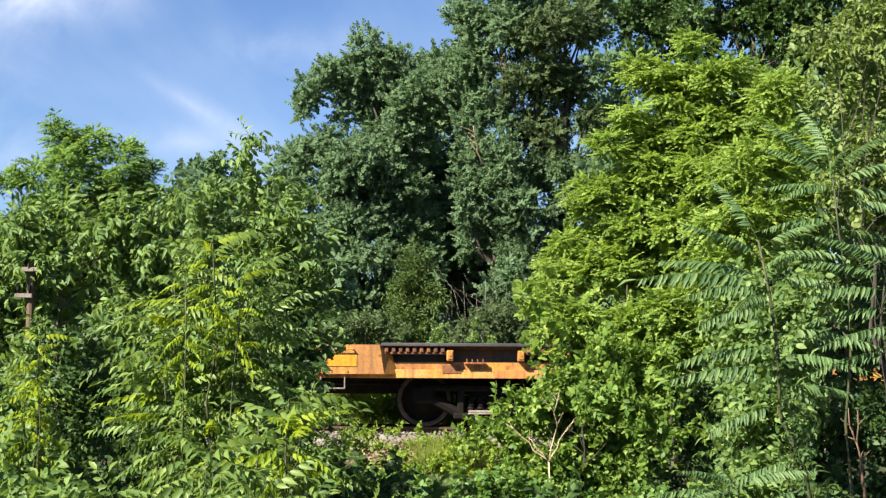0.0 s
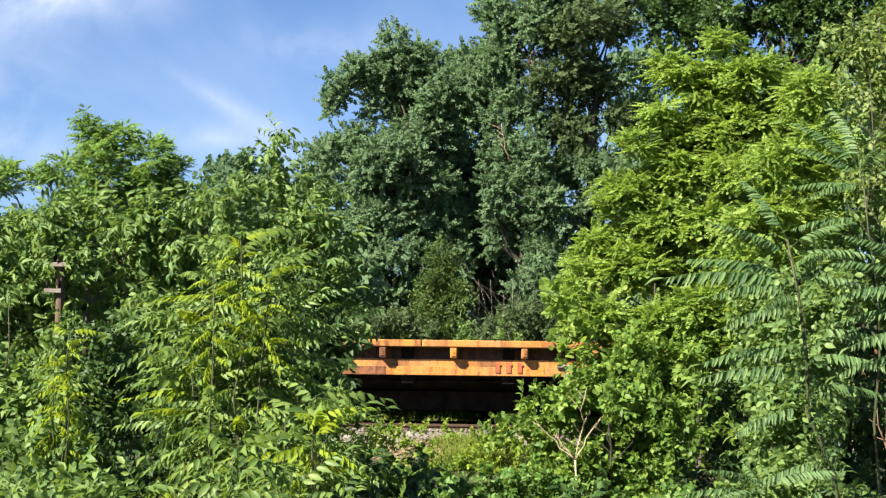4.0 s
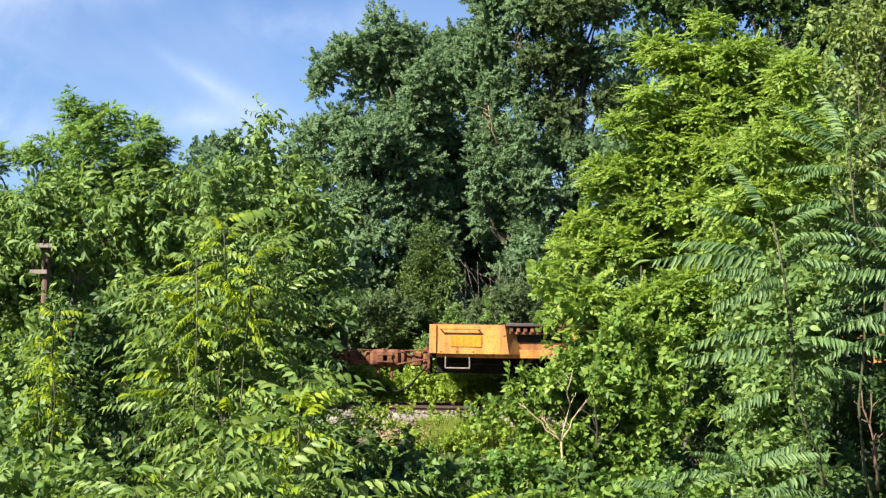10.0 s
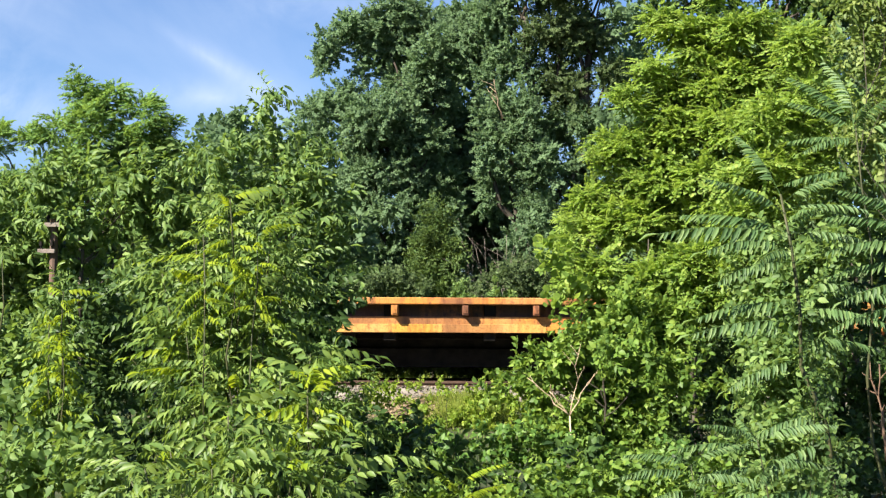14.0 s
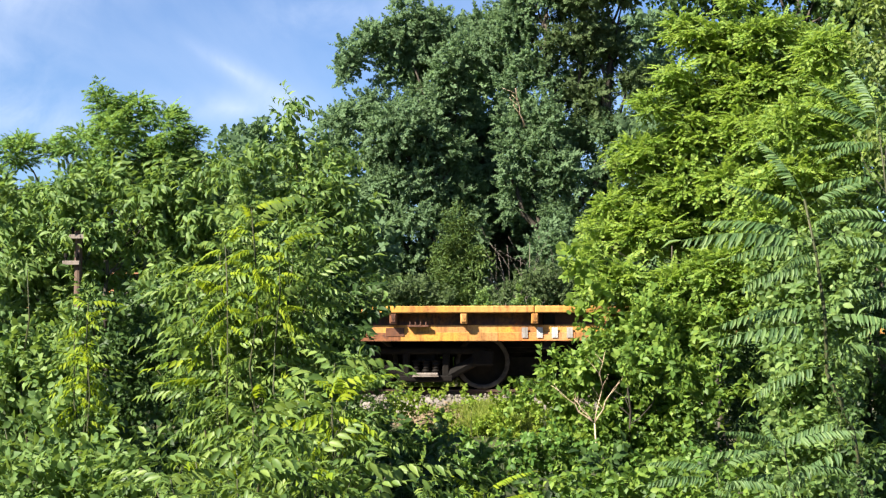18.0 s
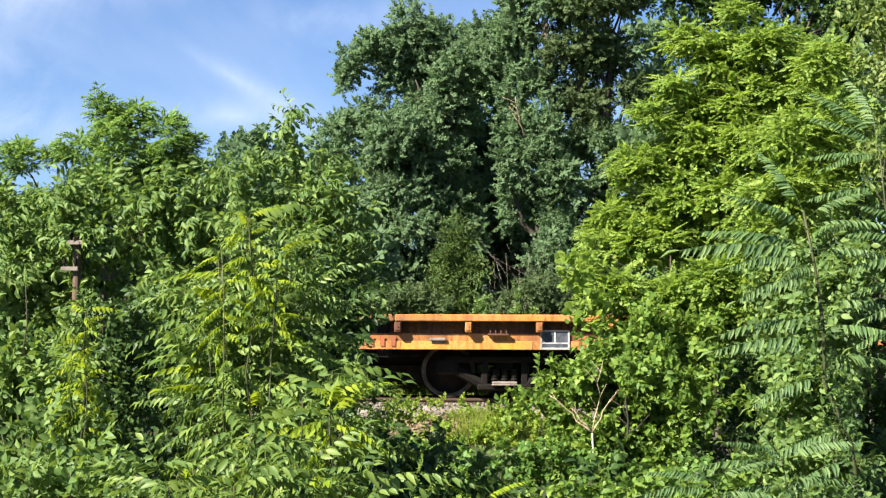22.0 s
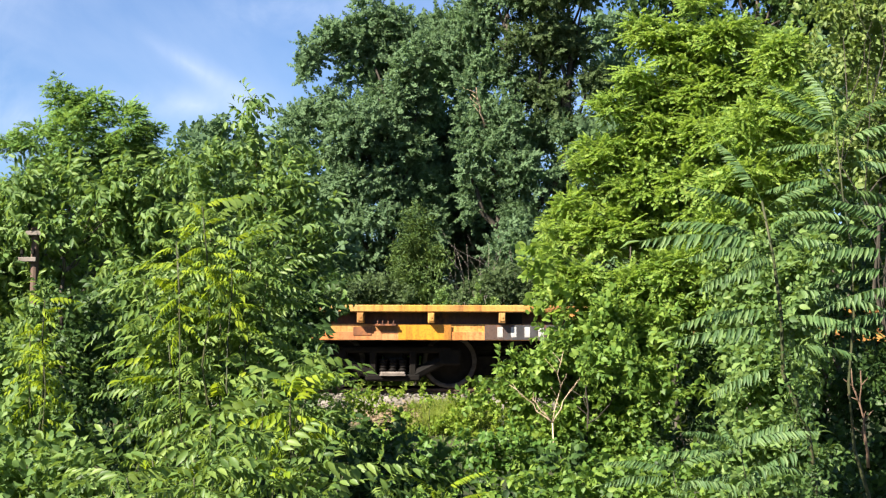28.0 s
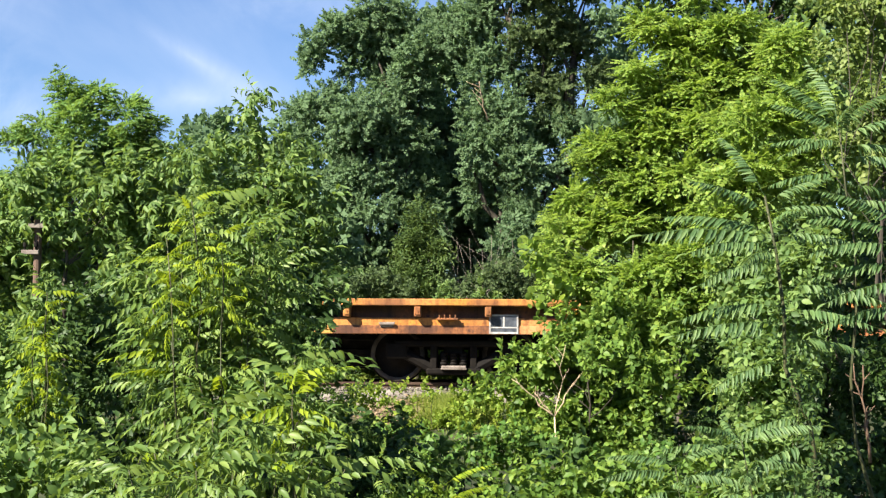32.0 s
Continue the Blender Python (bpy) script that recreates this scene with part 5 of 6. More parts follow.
SCREEN = [
    (3.25, 13.60, 3.30, 0.42), (3.65, 13.90, 3.90, 0.42), (4.05, 13.70, 3.20, 0.46), (3.40, 13.70, 2.60, 0.42), (3.95, 13.80, 2.45, 0.46), (4.40, 13.90, 3.80, 0.46),
    (3.35, 14.00, 4.40, 0.36), (4.50, 13.80, 2.20, 0.46), (2.95, 13.60, 2.25, 0.36), (4.10, 14.10, 4.60, 0.42), (2.75, 13.70, 1.85, 0.36), (3.30, 13.70, 1.75, 0.42),
]
SHADE_L = [
    (-1.22, 12.30, 2.22, 0.20), (-1.06, 12.30, 2.05, 0.17), (-1.22, 12.30, 1.88, 0.22), (-1.02, 12.35, 1.82, 0.15), (-1.16, 12.30, 1.62, 0.19), (-1.36, 12.30, 1.66, 0.22), (-1.45, 12.30, 2.0, 0.22),
]
BRUSH_R = [
    (1.52, 17.24, 1.31, 0.27), (1.86, 17.31, 1.18, 0.34), (2.28, 17.40, 1.24, 0.34), (2.68, 17.41, 1.21, 0.34), (3.10, 17.45, 1.28, 0.37),
    (3.51, 17.16, 1.26, 0.40), (3.98, 17.20, 1.29, 0.40), (4.48, 17.30, 1.23, 0.40), (5.05, 17.41, 1.26, 0.41), (5.51, 17.16, 1.27, 0.40),
    (3.11, 17.18, 0.86, 0.33), (2.47, 17.31, 0.85, 0.34),
]
BRUSH_L = [
    (-1.62, 17.27, 1.19, 0.30), (-2.04, 17.42, 1.22, 0.34), (-2.44, 17.39, 1.18, 0.34), (-2.92, 17.45, 1.21, 0.37), (-3.36, 17.25, 1.18, 0.37),
    (-3.95, 17.52, 1.20, 0.41), (-4.48, 17.48, 1.17, 0.41), (-4.94, 17.17, 1.17, 0.40), (-5.61, 17.41, 1.16, 0.41), (-6.14, 17.37, 1.19, 0.41),
    (-4.27, 17.45, 0.87, 0.34), (-2.60, 17.40, 1.72, 0.34), (-3.05, 17.35, 1.80, 0.36),
    (-3.50, 17.40, 1.78, 0.36), (-3.95, 17.45, 1.82, 0.38), (-4.40, 17.40, 1.76, 0.38), (-4.90, 17.35, 1.80, 0.40), (-5.40, 17.40, 1.78, 0.40), (-5.95, 17.40, 1.80, 0.40),
]
STEM_VINE = [
    (1.70, 7.43, 1.71, 0.04), (1.75, 7.42, 1.57, 0.04), (1.78, 7.40, 1.42, 0.05), (1.81, 7.41, 1.28, 0.05), (1.84, 7.44, 1.14, 0.05),
    (1.86, 7.42, 1.00, 0.05), (1.86, 7.40, 0.86, 0.06),
]
UNDER_L = [
    (-2.27, 9.60, 0.94, 0.18), (-1.99, 9.60, 0.88, 0.18), (-1.71, 9.60, 0.94, 0.18), (-1.43, 9.60, 0.88, 0.18), (-1.15, 9.60, 0.95, 0.18),
    (-0.88, 9.60, 0.88, 0.18), (-0.60, 9.60, 0.95, 0.18), (-0.32, 9.60, 0.89, 0.18), (-2.23, 9.20, 0.69, 0.19), (-1.97, 9.20, 0.63, 0.19),
    (-1.70, 9.20, 0.69, 0.19), (-1.44, 9.20, 0.63, 0.19), (-1.17, 9.20, 0.69, 0.19), (-0.91, 9.20, 0.63, 0.19), (-0.64, 9.20, 0.70, 0.19),
    (-0.38, 9.20, 0.64, 0.19), (-0.11, 9.20, 0.70, 0.19), (-1.98, 8.60, 0.52, 0.18), (-1.72, 8.60, 0.46, 0.18), (-1.45, 8.60, 0.52, 0.18),
    (-1.19, 8.60, 0.47, 0.18), (-0.93, 8.60, 0.53, 0.18), (-0.66, 8.60, 0.47, 0.18), (-0.40, 8.60, 0.53, 0.18), (-2.08, 9.90, 1.23, 0.17),
    (-1.77, 9.90, 1.16, 0.17), (-1.46, 9.90, 1.23, 0.17), (-1.16, 9.90, 1.16, 0.17),
]
UNDER_R = [
    (0.78, 10.20, 0.67, 0.17), (1.09, 10.20, 0.60, 0.17), (1.41, 10.20, 0.67, 0.17), (1.72, 10.20, 0.60, 0.17), (2.04, 10.20, 0.67, 0.17),
    (2.35, 10.20, 0.61, 0.17), (2.67, 10.20, 0.68, 0.17), (-0.08, 9.60, 0.46, 0.19), (0.22, 9.60, 0.40, 0.19), (0.51, 9.60, 0.46, 0.19),
    (0.81, 9.60, 0.40, 0.19), (1.10, 9.60, 0.47, 0.19), (1.40, 9.60, 0.40, 0.19), (1.69, 9.60, 0.47, 0.19), (1.99, 9.60, 0.41, 0.19),
    (2.28, 9.60, 0.47, 0.19), (2.58, 9.60, 0.41, 0.19),
]
BEHIND_R = [
    (3.57, 30.79, 5.78, 0.72), (3.52, 30.38, 4.64, 0.83), (3.78, 30.55, 3.46, 0.83), (4.79, 30.99, 3.01, 0.97), (4.78, 30.78, 4.69, 1.08),
    (5.05, 30.88, 6.17, 1.08), (5.99, 30.07, 7.01, 0.94), (6.28, 31.01, 5.58, 1.09), (6.18, 30.63, 3.96, 1.08), (7.41, 30.62, 6.14, 1.07),
    (7.24, 30.01, 4.51, 1.05), (7.53, 30.31, 3.12, 1.06), (8.66, 30.70, 7.14, 1.08), (8.79, 30.43, 5.52, 1.07), (9.04, 30.56, 3.97, 1.07),
    (10.11, 30.74, 6.18, 1.08), (10.26, 30.62, 4.35, 1.19), (5.94, 30.08, 2.63, 0.82), (9.01, 30.57, 2.66, 0.95), (10.77, 30.82, 2.80, 1.08),
]
BEHIND_L = [
    (-3.54, 29.77, 3.84, 0.81), (-4.48, 29.95, 3.14, 0.82), (-5.64, 29.91, 2.90, 0.93), (-6.76, 29.72, 3.12, 1.04), (-8.12, 30.44, 3.39, 1.07),
    (-9.06, 29.63, 3.33, 1.04), (-10.27, 29.43, 3.31, 1.03), (-5.52, 30.42, 4.12, 0.83), (-4.29, 30.12, 4.45, 0.59), (-6.85, 29.99, 4.19, 0.82),
    (-8.27, 30.43, 4.46, 0.83), (-9.64, 29.89, 4.28, 0.93), (-3.28, 29.67, 2.79, 0.69), (-2.61, 29.90, 3.39, 0.58), (-4.40, 30.20, 5.10, 0.60), (-5.40, 30.30, 4.95, 0.70), (-6.60, 30.00, 5.00, 0.70), (-3.60, 30.00, 4.75, 0.50),
]
BANK = [
    (-0.66, 18.56, 0.90, 0.09), (-0.56, 18.62, 0.94, 0.07), (-0.30, 18.57, 0.92, 0.06), (-0.91, 18.62, 0.81, 0.12), (-0.88, 18.56, 0.93, 0.07),
    (0.22, 18.64, 0.93, 0.09), (-0.16, 18.60, 0.90, 0.05), (0.88, 18.57, 0.96, 0.12), (-1.13, 18.57, 0.94, 0.09), (-1.02, 18.59, 0.86, 0.12),
    (-1.22, 18.52, 0.84, 0.14), (0.09, 18.62, 0.85, 0.10), (0.49, 18.66, 0.91, 0.15), (0.33, 18.62, 0.81, 0.13), (0.71, 18.64, 0.94, 0.12),
    (-0.45, 18.62, 0.70, 0.07), (-0.79, 18.57, 0.74, 0.12), (-1.02, 18.65, 0.70, 0.13), (0.17, 18.56, 0.71, 0.16), (0.42, 18.53, 0.75, 0.17),
    (-0.08, 18.65, 0.47, 0.19), (0.63, 18.59, 0.67, 0.19), (-0.44, 18.61, 0.40, 0.19), (-0.94, 18.58, 0.49, 0.19), (-1.24, 18.68, 0.66, 0.16),
    (0.06, 18.52, 0.55, 0.17), (-0.26, 18.69, 0.27, 0.20), (0.27, 18.52, 0.43, 0.22), (0.78, 18.59, 0.89, 0.16), (-0.59, 18.55, 0.60, 0.14),
    (0.56, 18.52, 0.36, 0.22), (0.92, 18.60, 0.57, 0.22), (-0.73, 18.69, 0.27, 0.20),
]
GAP = [
    (-0.22, 35.47, 8.23, 0.69), (-0.07, 35.34, 7.07, 0.76), (-0.13, 35.27, 5.94, 0.76), (-0.06, 35.33, 4.98, 0.69), (0.23, 35.75, 4.18, 0.70),
    (-0.55, 35.23, 6.36, 0.62), (0.49, 35.60, 6.83, 0.69), (0.77, 35.33, 5.68, 0.69), (-0.48, 35.64, 5.14, 0.69), (-0.36, 35.60, 9.25, 0.49),
    (-3.20, 35.64, 6.11, 0.42), (-2.93, 35.26, 5.37, 0.47), (-3.36, 35.64, 6.82, 0.31), (4.74, 35.38, 7.74, 0.39), (1.67, 35.38, 6.32, 0.55),
    (4.37, 35.70, 8.44, 0.36), (1.19, 35.28, 4.49, 0.62), (0.93, 35.84, 3.91, 0.63), (3.94, 35.62, 9.28, 0.42), (3.97, 35.33, 7.94, 0.55),
    (3.82, 35.28, 6.81, 0.55),
]
SIDE = [
    (-5.23, 25.34, 1.20, 0.36), (-4.83, 25.29, 1.11, 0.36), (-4.46, 25.43, 1.02, 0.36), (-4.02, 25.11, 1.21, 0.35), (-3.66, 25.37, 1.12, 0.36),
    (-3.24, 25.20, 1.04, 0.35), (-2.85, 25.13, 1.21, 0.35), (-2.46, 25.15, 1.13, 0.35), (-2.08, 25.30, 1.04, 0.36), (-1.68, 25.06, 1.22, 0.35),
    (-1.30, 25.43, 1.13, 0.36), (-0.91, 25.41, 1.05, 0.36), (-0.51, 25.27, 1.23, 0.35), (-0.12, 25.13, 1.14, 0.35), (0.27, 25.14, 1.06, 0.35),
    (0.66, 25.05, 1.24, 0.35), (1.05, 25.14, 1.15, 0.35), (1.44, 25.20, 1.06, 0.35), (1.84, 25.23, 1.24, 0.35), (2.22, 25.15, 1.16, 0.35),
    (2.62, 25.23, 1.07, 0.35), (3.00, 25.14, 1.25, 0.35), (3.41, 25.32, 1.16, 0.36),
]
EDGE = [
    (-5.88, 28.94, 1.96, 0.70), (-5.31, 28.57, 1.40, 0.69), (-4.80, 28.36, 2.29, 0.69), (-4.36, 28.66, 1.96, 0.69), (-3.86, 28.69, 1.41, 0.69),
    (-3.39, 28.74, 2.30, 0.69), (-2.85, 28.29, 1.97, 0.68), (-2.40, 28.79, 1.42, 0.70), (-1.89, 28.43, 2.31, 0.69), (-1.42, 28.80, 1.98, 0.70),
    (-0.92, 28.83, 1.43, 0.70), (-0.44, 28.70, 2.32, 0.69), (0.06, 28.56, 1.99, 0.69), (0.56, 28.96, 1.44, 0.70), (1.05, 28.91, 2.33, 0.70),
    (1.51, 28.37, 1.99, 0.69), (2.02, 28.67, 1.45, 0.69), (2.51, 28.66, 2.34, 0.69), (3.01, 28.76, 2.01, 0.70), (3.52, 28.93, 1.45, 0.70),
    (3.93, 28.25, 2.34, 0.68), (4.42, 28.32, 2.01, 0.68), (4.89, 28.30, 1.46, 0.68), (5.42, 28.50, 2.35, 0.69), (5.98, 28.83, 2.03, 0.70),
]
EDGE_L = [
    (-11.92, 29.36, 2.38, 1.09), (-11.81, 29.94, 1.94, 1.11), (-11.56, 30.04, 2.87, 1.11), (-11.10, 29.75, 2.17, 1.10), (-10.75, 29.66, 2.40, 1.10),
    (-10.40, 29.63, 1.94, 1.10), (-9.94, 29.13, 2.84, 1.08), (-9.67, 29.36, 2.17, 1.09), (-9.31, 29.20, 2.39, 1.08), (-8.91, 28.98, 1.94, 1.07),
    (-8.70, 29.23, 2.85, 1.08), (-8.41, 29.42, 2.18, 1.09), (-8.11, 29.48, 2.41, 1.09), (-7.90, 29.95, 1.96, 1.11), (-7.50, 29.54, 2.87, 1.09),
    (-7.17, 29.58, 2.19, 1.10), (-6.83, 29.46, 2.42, 1.09), (-6.55, 29.73, 1.96, 1.10), (-6.20, 29.51, 2.88, 1.09), (-5.94, 29.90, 2.20, 1.11),
    (-5.65, 30.06, 2.44, 1.11), (-5.29, 29.94, 1.97, 1.11), (-4.88, 29.27, 2.88, 1.08), (-4.59, 29.56, 2.20, 1.10), (-4.29, 29.69, 2.44, 1.10),
]
EDGE_R = [
    (4.57, 29.56, 2.49, 1.09), (4.94, 29.86, 2.03, 1.11), (5.28, 29.89, 2.97, 1.11), (5.44, 29.04, 2.25, 1.08), (5.87, 29.62, 2.50, 1.10),
    (6.17, 29.53, 2.04, 1.09), (6.49, 29.46, 2.95, 1.09), (6.80, 29.47, 2.27, 1.09), (7.17, 29.66, 2.51, 1.10), (7.58, 30.02, 2.05, 1.11),
    (7.89, 29.89, 2.98, 1.11), (8.24, 30.04, 2.29, 1.11), (8.57, 30.01, 2.52, 1.11), (8.70, 29.40, 2.05, 1.09), (9.20, 29.90, 2.99, 1.11),
    (9.55, 30.05, 2.30, 1.11), (9.76, 29.66, 2.52, 1.10), (9.91, 29.20, 2.05, 1.08), (10.40, 29.61, 2.98, 1.10), (10.83, 29.94, 2.30, 1.11),
    (10.79, 28.95, 2.51, 1.07), (11.47, 29.93, 2.07, 1.11), (11.76, 29.77, 3.00, 1.10), (11.85, 29.25, 2.29, 1.08), (12.27, 29.48, 2.53, 1.09),
]
GRAPE = [
    (0.72, 11.89, 2.39, 0.07), (0.77, 11.86, 2.23, 0.08), (0.68, 11.92, 2.14, 0.07), (0.90, 11.88, 2.14, 0.09), (0.83, 11.90, 1.95, 0.08),
    (0.97, 11.88, 1.84, 0.09), (0.75, 11.90, 1.88, 0.07), (1.01, 11.91, 2.05, 0.08), (0.64, 11.92, 2.28, 0.06),
]
SAPLINGS = [
    (-.05, 26.0, 2.30, .22), (.06, 26.0, 2.05, .28), (.30, 26.1, 1.95, .30), (-.35, 26.1, 1.85, .30), (.00, 26.0, 1.65, .36), (.55, 26.0, 2.35, .15), (.80, 26.1, 2.26, .18),
    (.45, 26.1, 1.55, .34), (-.60, 26.1, 1.55, .34), (-.08, 26.0, 2.52, .10), (.58, 26.0, 2.54, .09), (1.55, 26.1, 2.24, .18),
]
WEEDS = [
    (-0.03, 26.44, 2.47, 0.23), (0.89, 26.28, 2.68, 0.43), (-1.28, 26.59, 2.57, 0.47), (-1.88, 26.30, 2.51, 0.39), (1.25, 26.33, 2.48, 0.39),
    (1.78, 26.57, 2.69, 0.57), (0.38, 26.41, 2.52, 0.26), (-2.52, 26.60, 2.46, 0.52), (2.36, 26.74, 2.39, 0.52), (-0.86, 26.47, 2.36, 0.31),
]

TWIG_BROAD = [twig(s, 14, .082, .070, .29, BLADE3, .25, 0) for s in (1, 2, 3, 4)]
TWIG_OAK = [twig(s, 20, .062, .052, .30, BLADE3, .30, 0) for s in (1, 2, 3, 4)]
TWIG_ASH = [twig(s + 10, 9, .094, .034, .21, BLADE, .85, .002) for s in (1, 2, 3, 4)]
TWIG_SHRUB = [twig(s + 20, 9, .054, .034, .15, BLADE, .3, .002) for s in (1, 2, 3, 4)]
TWIG_DOGWOOD = [twig(s + 25, 9, .064, .040, .16, BLADE, .35, .002) for s in (1, 2, 3, 4)]
TWIG_COVER = [twig(s + 30, 8, .048, .034, .12, BLADE, .2, .0015) for s in (1, 2, 3)]
TWIG_WEED = [twig(s + 35, 9, .060, .040, .16, BLADE3, .2, 0) for s in (1, 2, 3)]
TWIG_GRAPE = [twig(s + 110, 4, .085, .080, .16, ROUND, .45, .002) for s in (1, 2, 3)]
TWIG_VINE = [twig(s + 40, 10, .045, .024, .18, BLADE, .5, .0015) for s in (1, 2, 3)]
FROND_FINE = [frond(s + 50, 6, .056, .042, .175, .30, BLADE3, .12, 0) for s in (1, 2, 3)]
FROND_LOCUST = [frond(s + 60, 6, .040, .032, .145, .22, BLADE3, .12, 0) for s in (1, 2, 3, 4)]
FROND_SUMAC = [frond(s + 70, 4, .076, .031, .175, .42, BLADE, .45, .002) for s in (1, 2, 3, 4, 5, 6)]
FROND_AIL = [frond(s + 80, 22, .185, .041, 1.0, .36, BLADE, .95, .006) for s in (1, 2, 3, 4)]
SPRAY_CEDAR = [twig(s + 90, 14, .10, .026, .30, BLADE3, .1, 0) for s in (1, 2, 3)]


def foot(clumps, dx=0.0, dy=0.0):
    x, y = sum(c[0] for c in clumps) / len(clumps) + dx, sum(c[1] for c in clumps) / len(clumps) + dy
    return (x, y, float(ground_z(x, y)) - .05)


plant("oak_tree", "tall dark-green tree with a dense vine-hung crown", "tree", foot(BIG_A, .6, .5), BIG_A, TWIG_OAK, L_OAK, 950, 1, .26, limbs=12, wild=.65, group="trees behind the track", reach=.12)
plant("oak_tree", "tall dark-green tree taller than its neighbour, dense crown", "tree", foot(BIG_B, .2, .6), BIG_B, TWIG_OAK, L_OAK, 950, 2, .30, limbs=14, wild=.65, group="trees behind the track", reach=.12)
plant("oak_tree", "darkest of three tall trees, vines over bare twigs", "tree", foot(BIG_C, .2, .6), BIG_C, TWIG_OAK, L_DEEP, 900, 44, .28, limbs=10, wild=.65, group="trees behind the track", reach=.12)
plant("background_tree", "deep green tree standing far back in shade", "tree", foot(BACK_R, 0, .5), BACK_R, TWIG_BROAD, L_BACK, 250, 3, .3, limbs=8, group="trees behind the track", size=1.4, reach=.1)
plant("understory_thicket", "dark green understory thicket behind the track", "thicket", foot(FOREST, 0, .5), FOREST, TWIG_BROAD, L_OAK, 270, 4, .12, limbs=10, size=1.65, group="thickets behind the track")
plant("understory_thicket", "dense green thicket behind the track", "thicket", foot(BEHIND_R, 0, .5), BEHIND_R, TWIG_BROAD, L_OAK, 170, 18, .14, limbs=10, size=1.9, group="thickets behind the track")
plant("understory_thicket", "dense green thicket behind the track", "thicket", foot(BEHIND_L, 0, .5), BEHIND_L, TWIG_BROAD, L_OAK, 170, 19, .14, limbs=10, size=1.9, group="thickets behind the track")
plant("background_tree", "deep green tree filling the gap between two crowns", "tree", foot(GAP, 0, .3), GAP, TWIG_BROAD, L_OAK, 420, 22, .2, limbs=6, group="trees behind the track", size=1.45)
plant("mimosa_tree", "tree with fine feathery light-green leaves", "tree", foot(FAR_L, .2, .3), FAR_L, FROND_FINE, L_FINE, 1200, 5, .14, limbs=10, lift=.12, wild=.5, flat=.9, ref=.45, pads=14, spray=.38, pull=.6)
plant("trackside_weeds", "tall dense green weeds right behind the rails", "weeds", foot(SIDE), SIDE, TWIG_WEED, L_WEED, 1200, 23, .012, M_STEM, 6, reach=.05, lift=.3, size=1.3)
for clumps, seed, dense, big in ((EDGE, 26, 360, 1.25), (EDGE_L, 27, 100, 2.0), (EDGE_R, 28, 100, 2.0)):
    plant("wood_edge", "dark green brush along the edge of the wood", "thicket", foot(clumps, 0, .3), clumps, TWIG_BROAD, L_DEEP, dense, seed, .06, limbs=6, size=big, group="brush at the wood's edge")
plant("weed_thicket", "green weeds and saplings along the far side of the track", "weeds", foot(WEEDS, 0, .2), WEEDS, TWIG_WEED, L_DEEP, 1900, 6, .03, limbs=5, size=1.0, reach=.1)
plant("young_saplings", "fresh green saplings rising behind the rails", "sapling", foot(SAPLINGS), SAPLINGS, TWIG_WEED, L_ASH, 2400, 53, .012, M_STEM, 6, reach=.05, lift=.55, size=.8)

# woods all round, which close the view behind and beside the camera
rs = np.random.RandomState(77)
BIG_TWIG = [twig(s + 100, 12, .60, .48, 1.5, BLADE3, .25, 0) for s in (1, 2, 3)]
for az in range(0, 360, 24):
    if 330 <= az or az <= 30:
        continue
    a = radians(az)
    dist = 34 + 8 * rs.uniform() + (8 if abs(az - 228) < 40 else 0)
    cx, cy = dist * math.sin(a) * 1.15, 4 + dist * math.cos(a)
    tall = rs.uniform(8.5, 12.0) if abs(az - 228) > 40 else rs.uniform(6.0, 8.0)
    clumps = [(cx + rs.uniform(-5, 5), cy + rs.uniform(-2, 2), tall * (.22 + .7 * rs.uniform()), rs.uniform(2.2, 3.4)) for _ in range(14)]
    if min(abs(c[1] - CAR_Y) - c[3] for c in clumps) < 2.4:
        clumps = [c for c in clumps if abs(c[1] - CAR_Y) - c[3] > 2.4]
    if len(clumps) > 4:
        plant("wood_tree", "green trees of the wood around the clearing", "trees", foot(clumps), clumps, BIG_TWIG, L_BACK, 8, 200 + az, .28, limbs=6, group="wood around the clearing", reach=.5)

# a red cedar and bare brush at the wood's edge
CEDAR = [(-.57 + .10 * math.sin(i * 2.4) * (1 + i * .16), 27.2 + .1 * math.cos(i * 2.4), 4.0 - i * .17, .12 + i * .034) for i in range(15)]
plant("red_cedar", "dark cone-shaped cedar at the edge of the wood", "tree", (-.57, 27.2, .6), CEDAR, SPRAY_CEDAR, L_CEDAR, 2200, 20, .08, limbs=6, lift=.5, reach=.08)


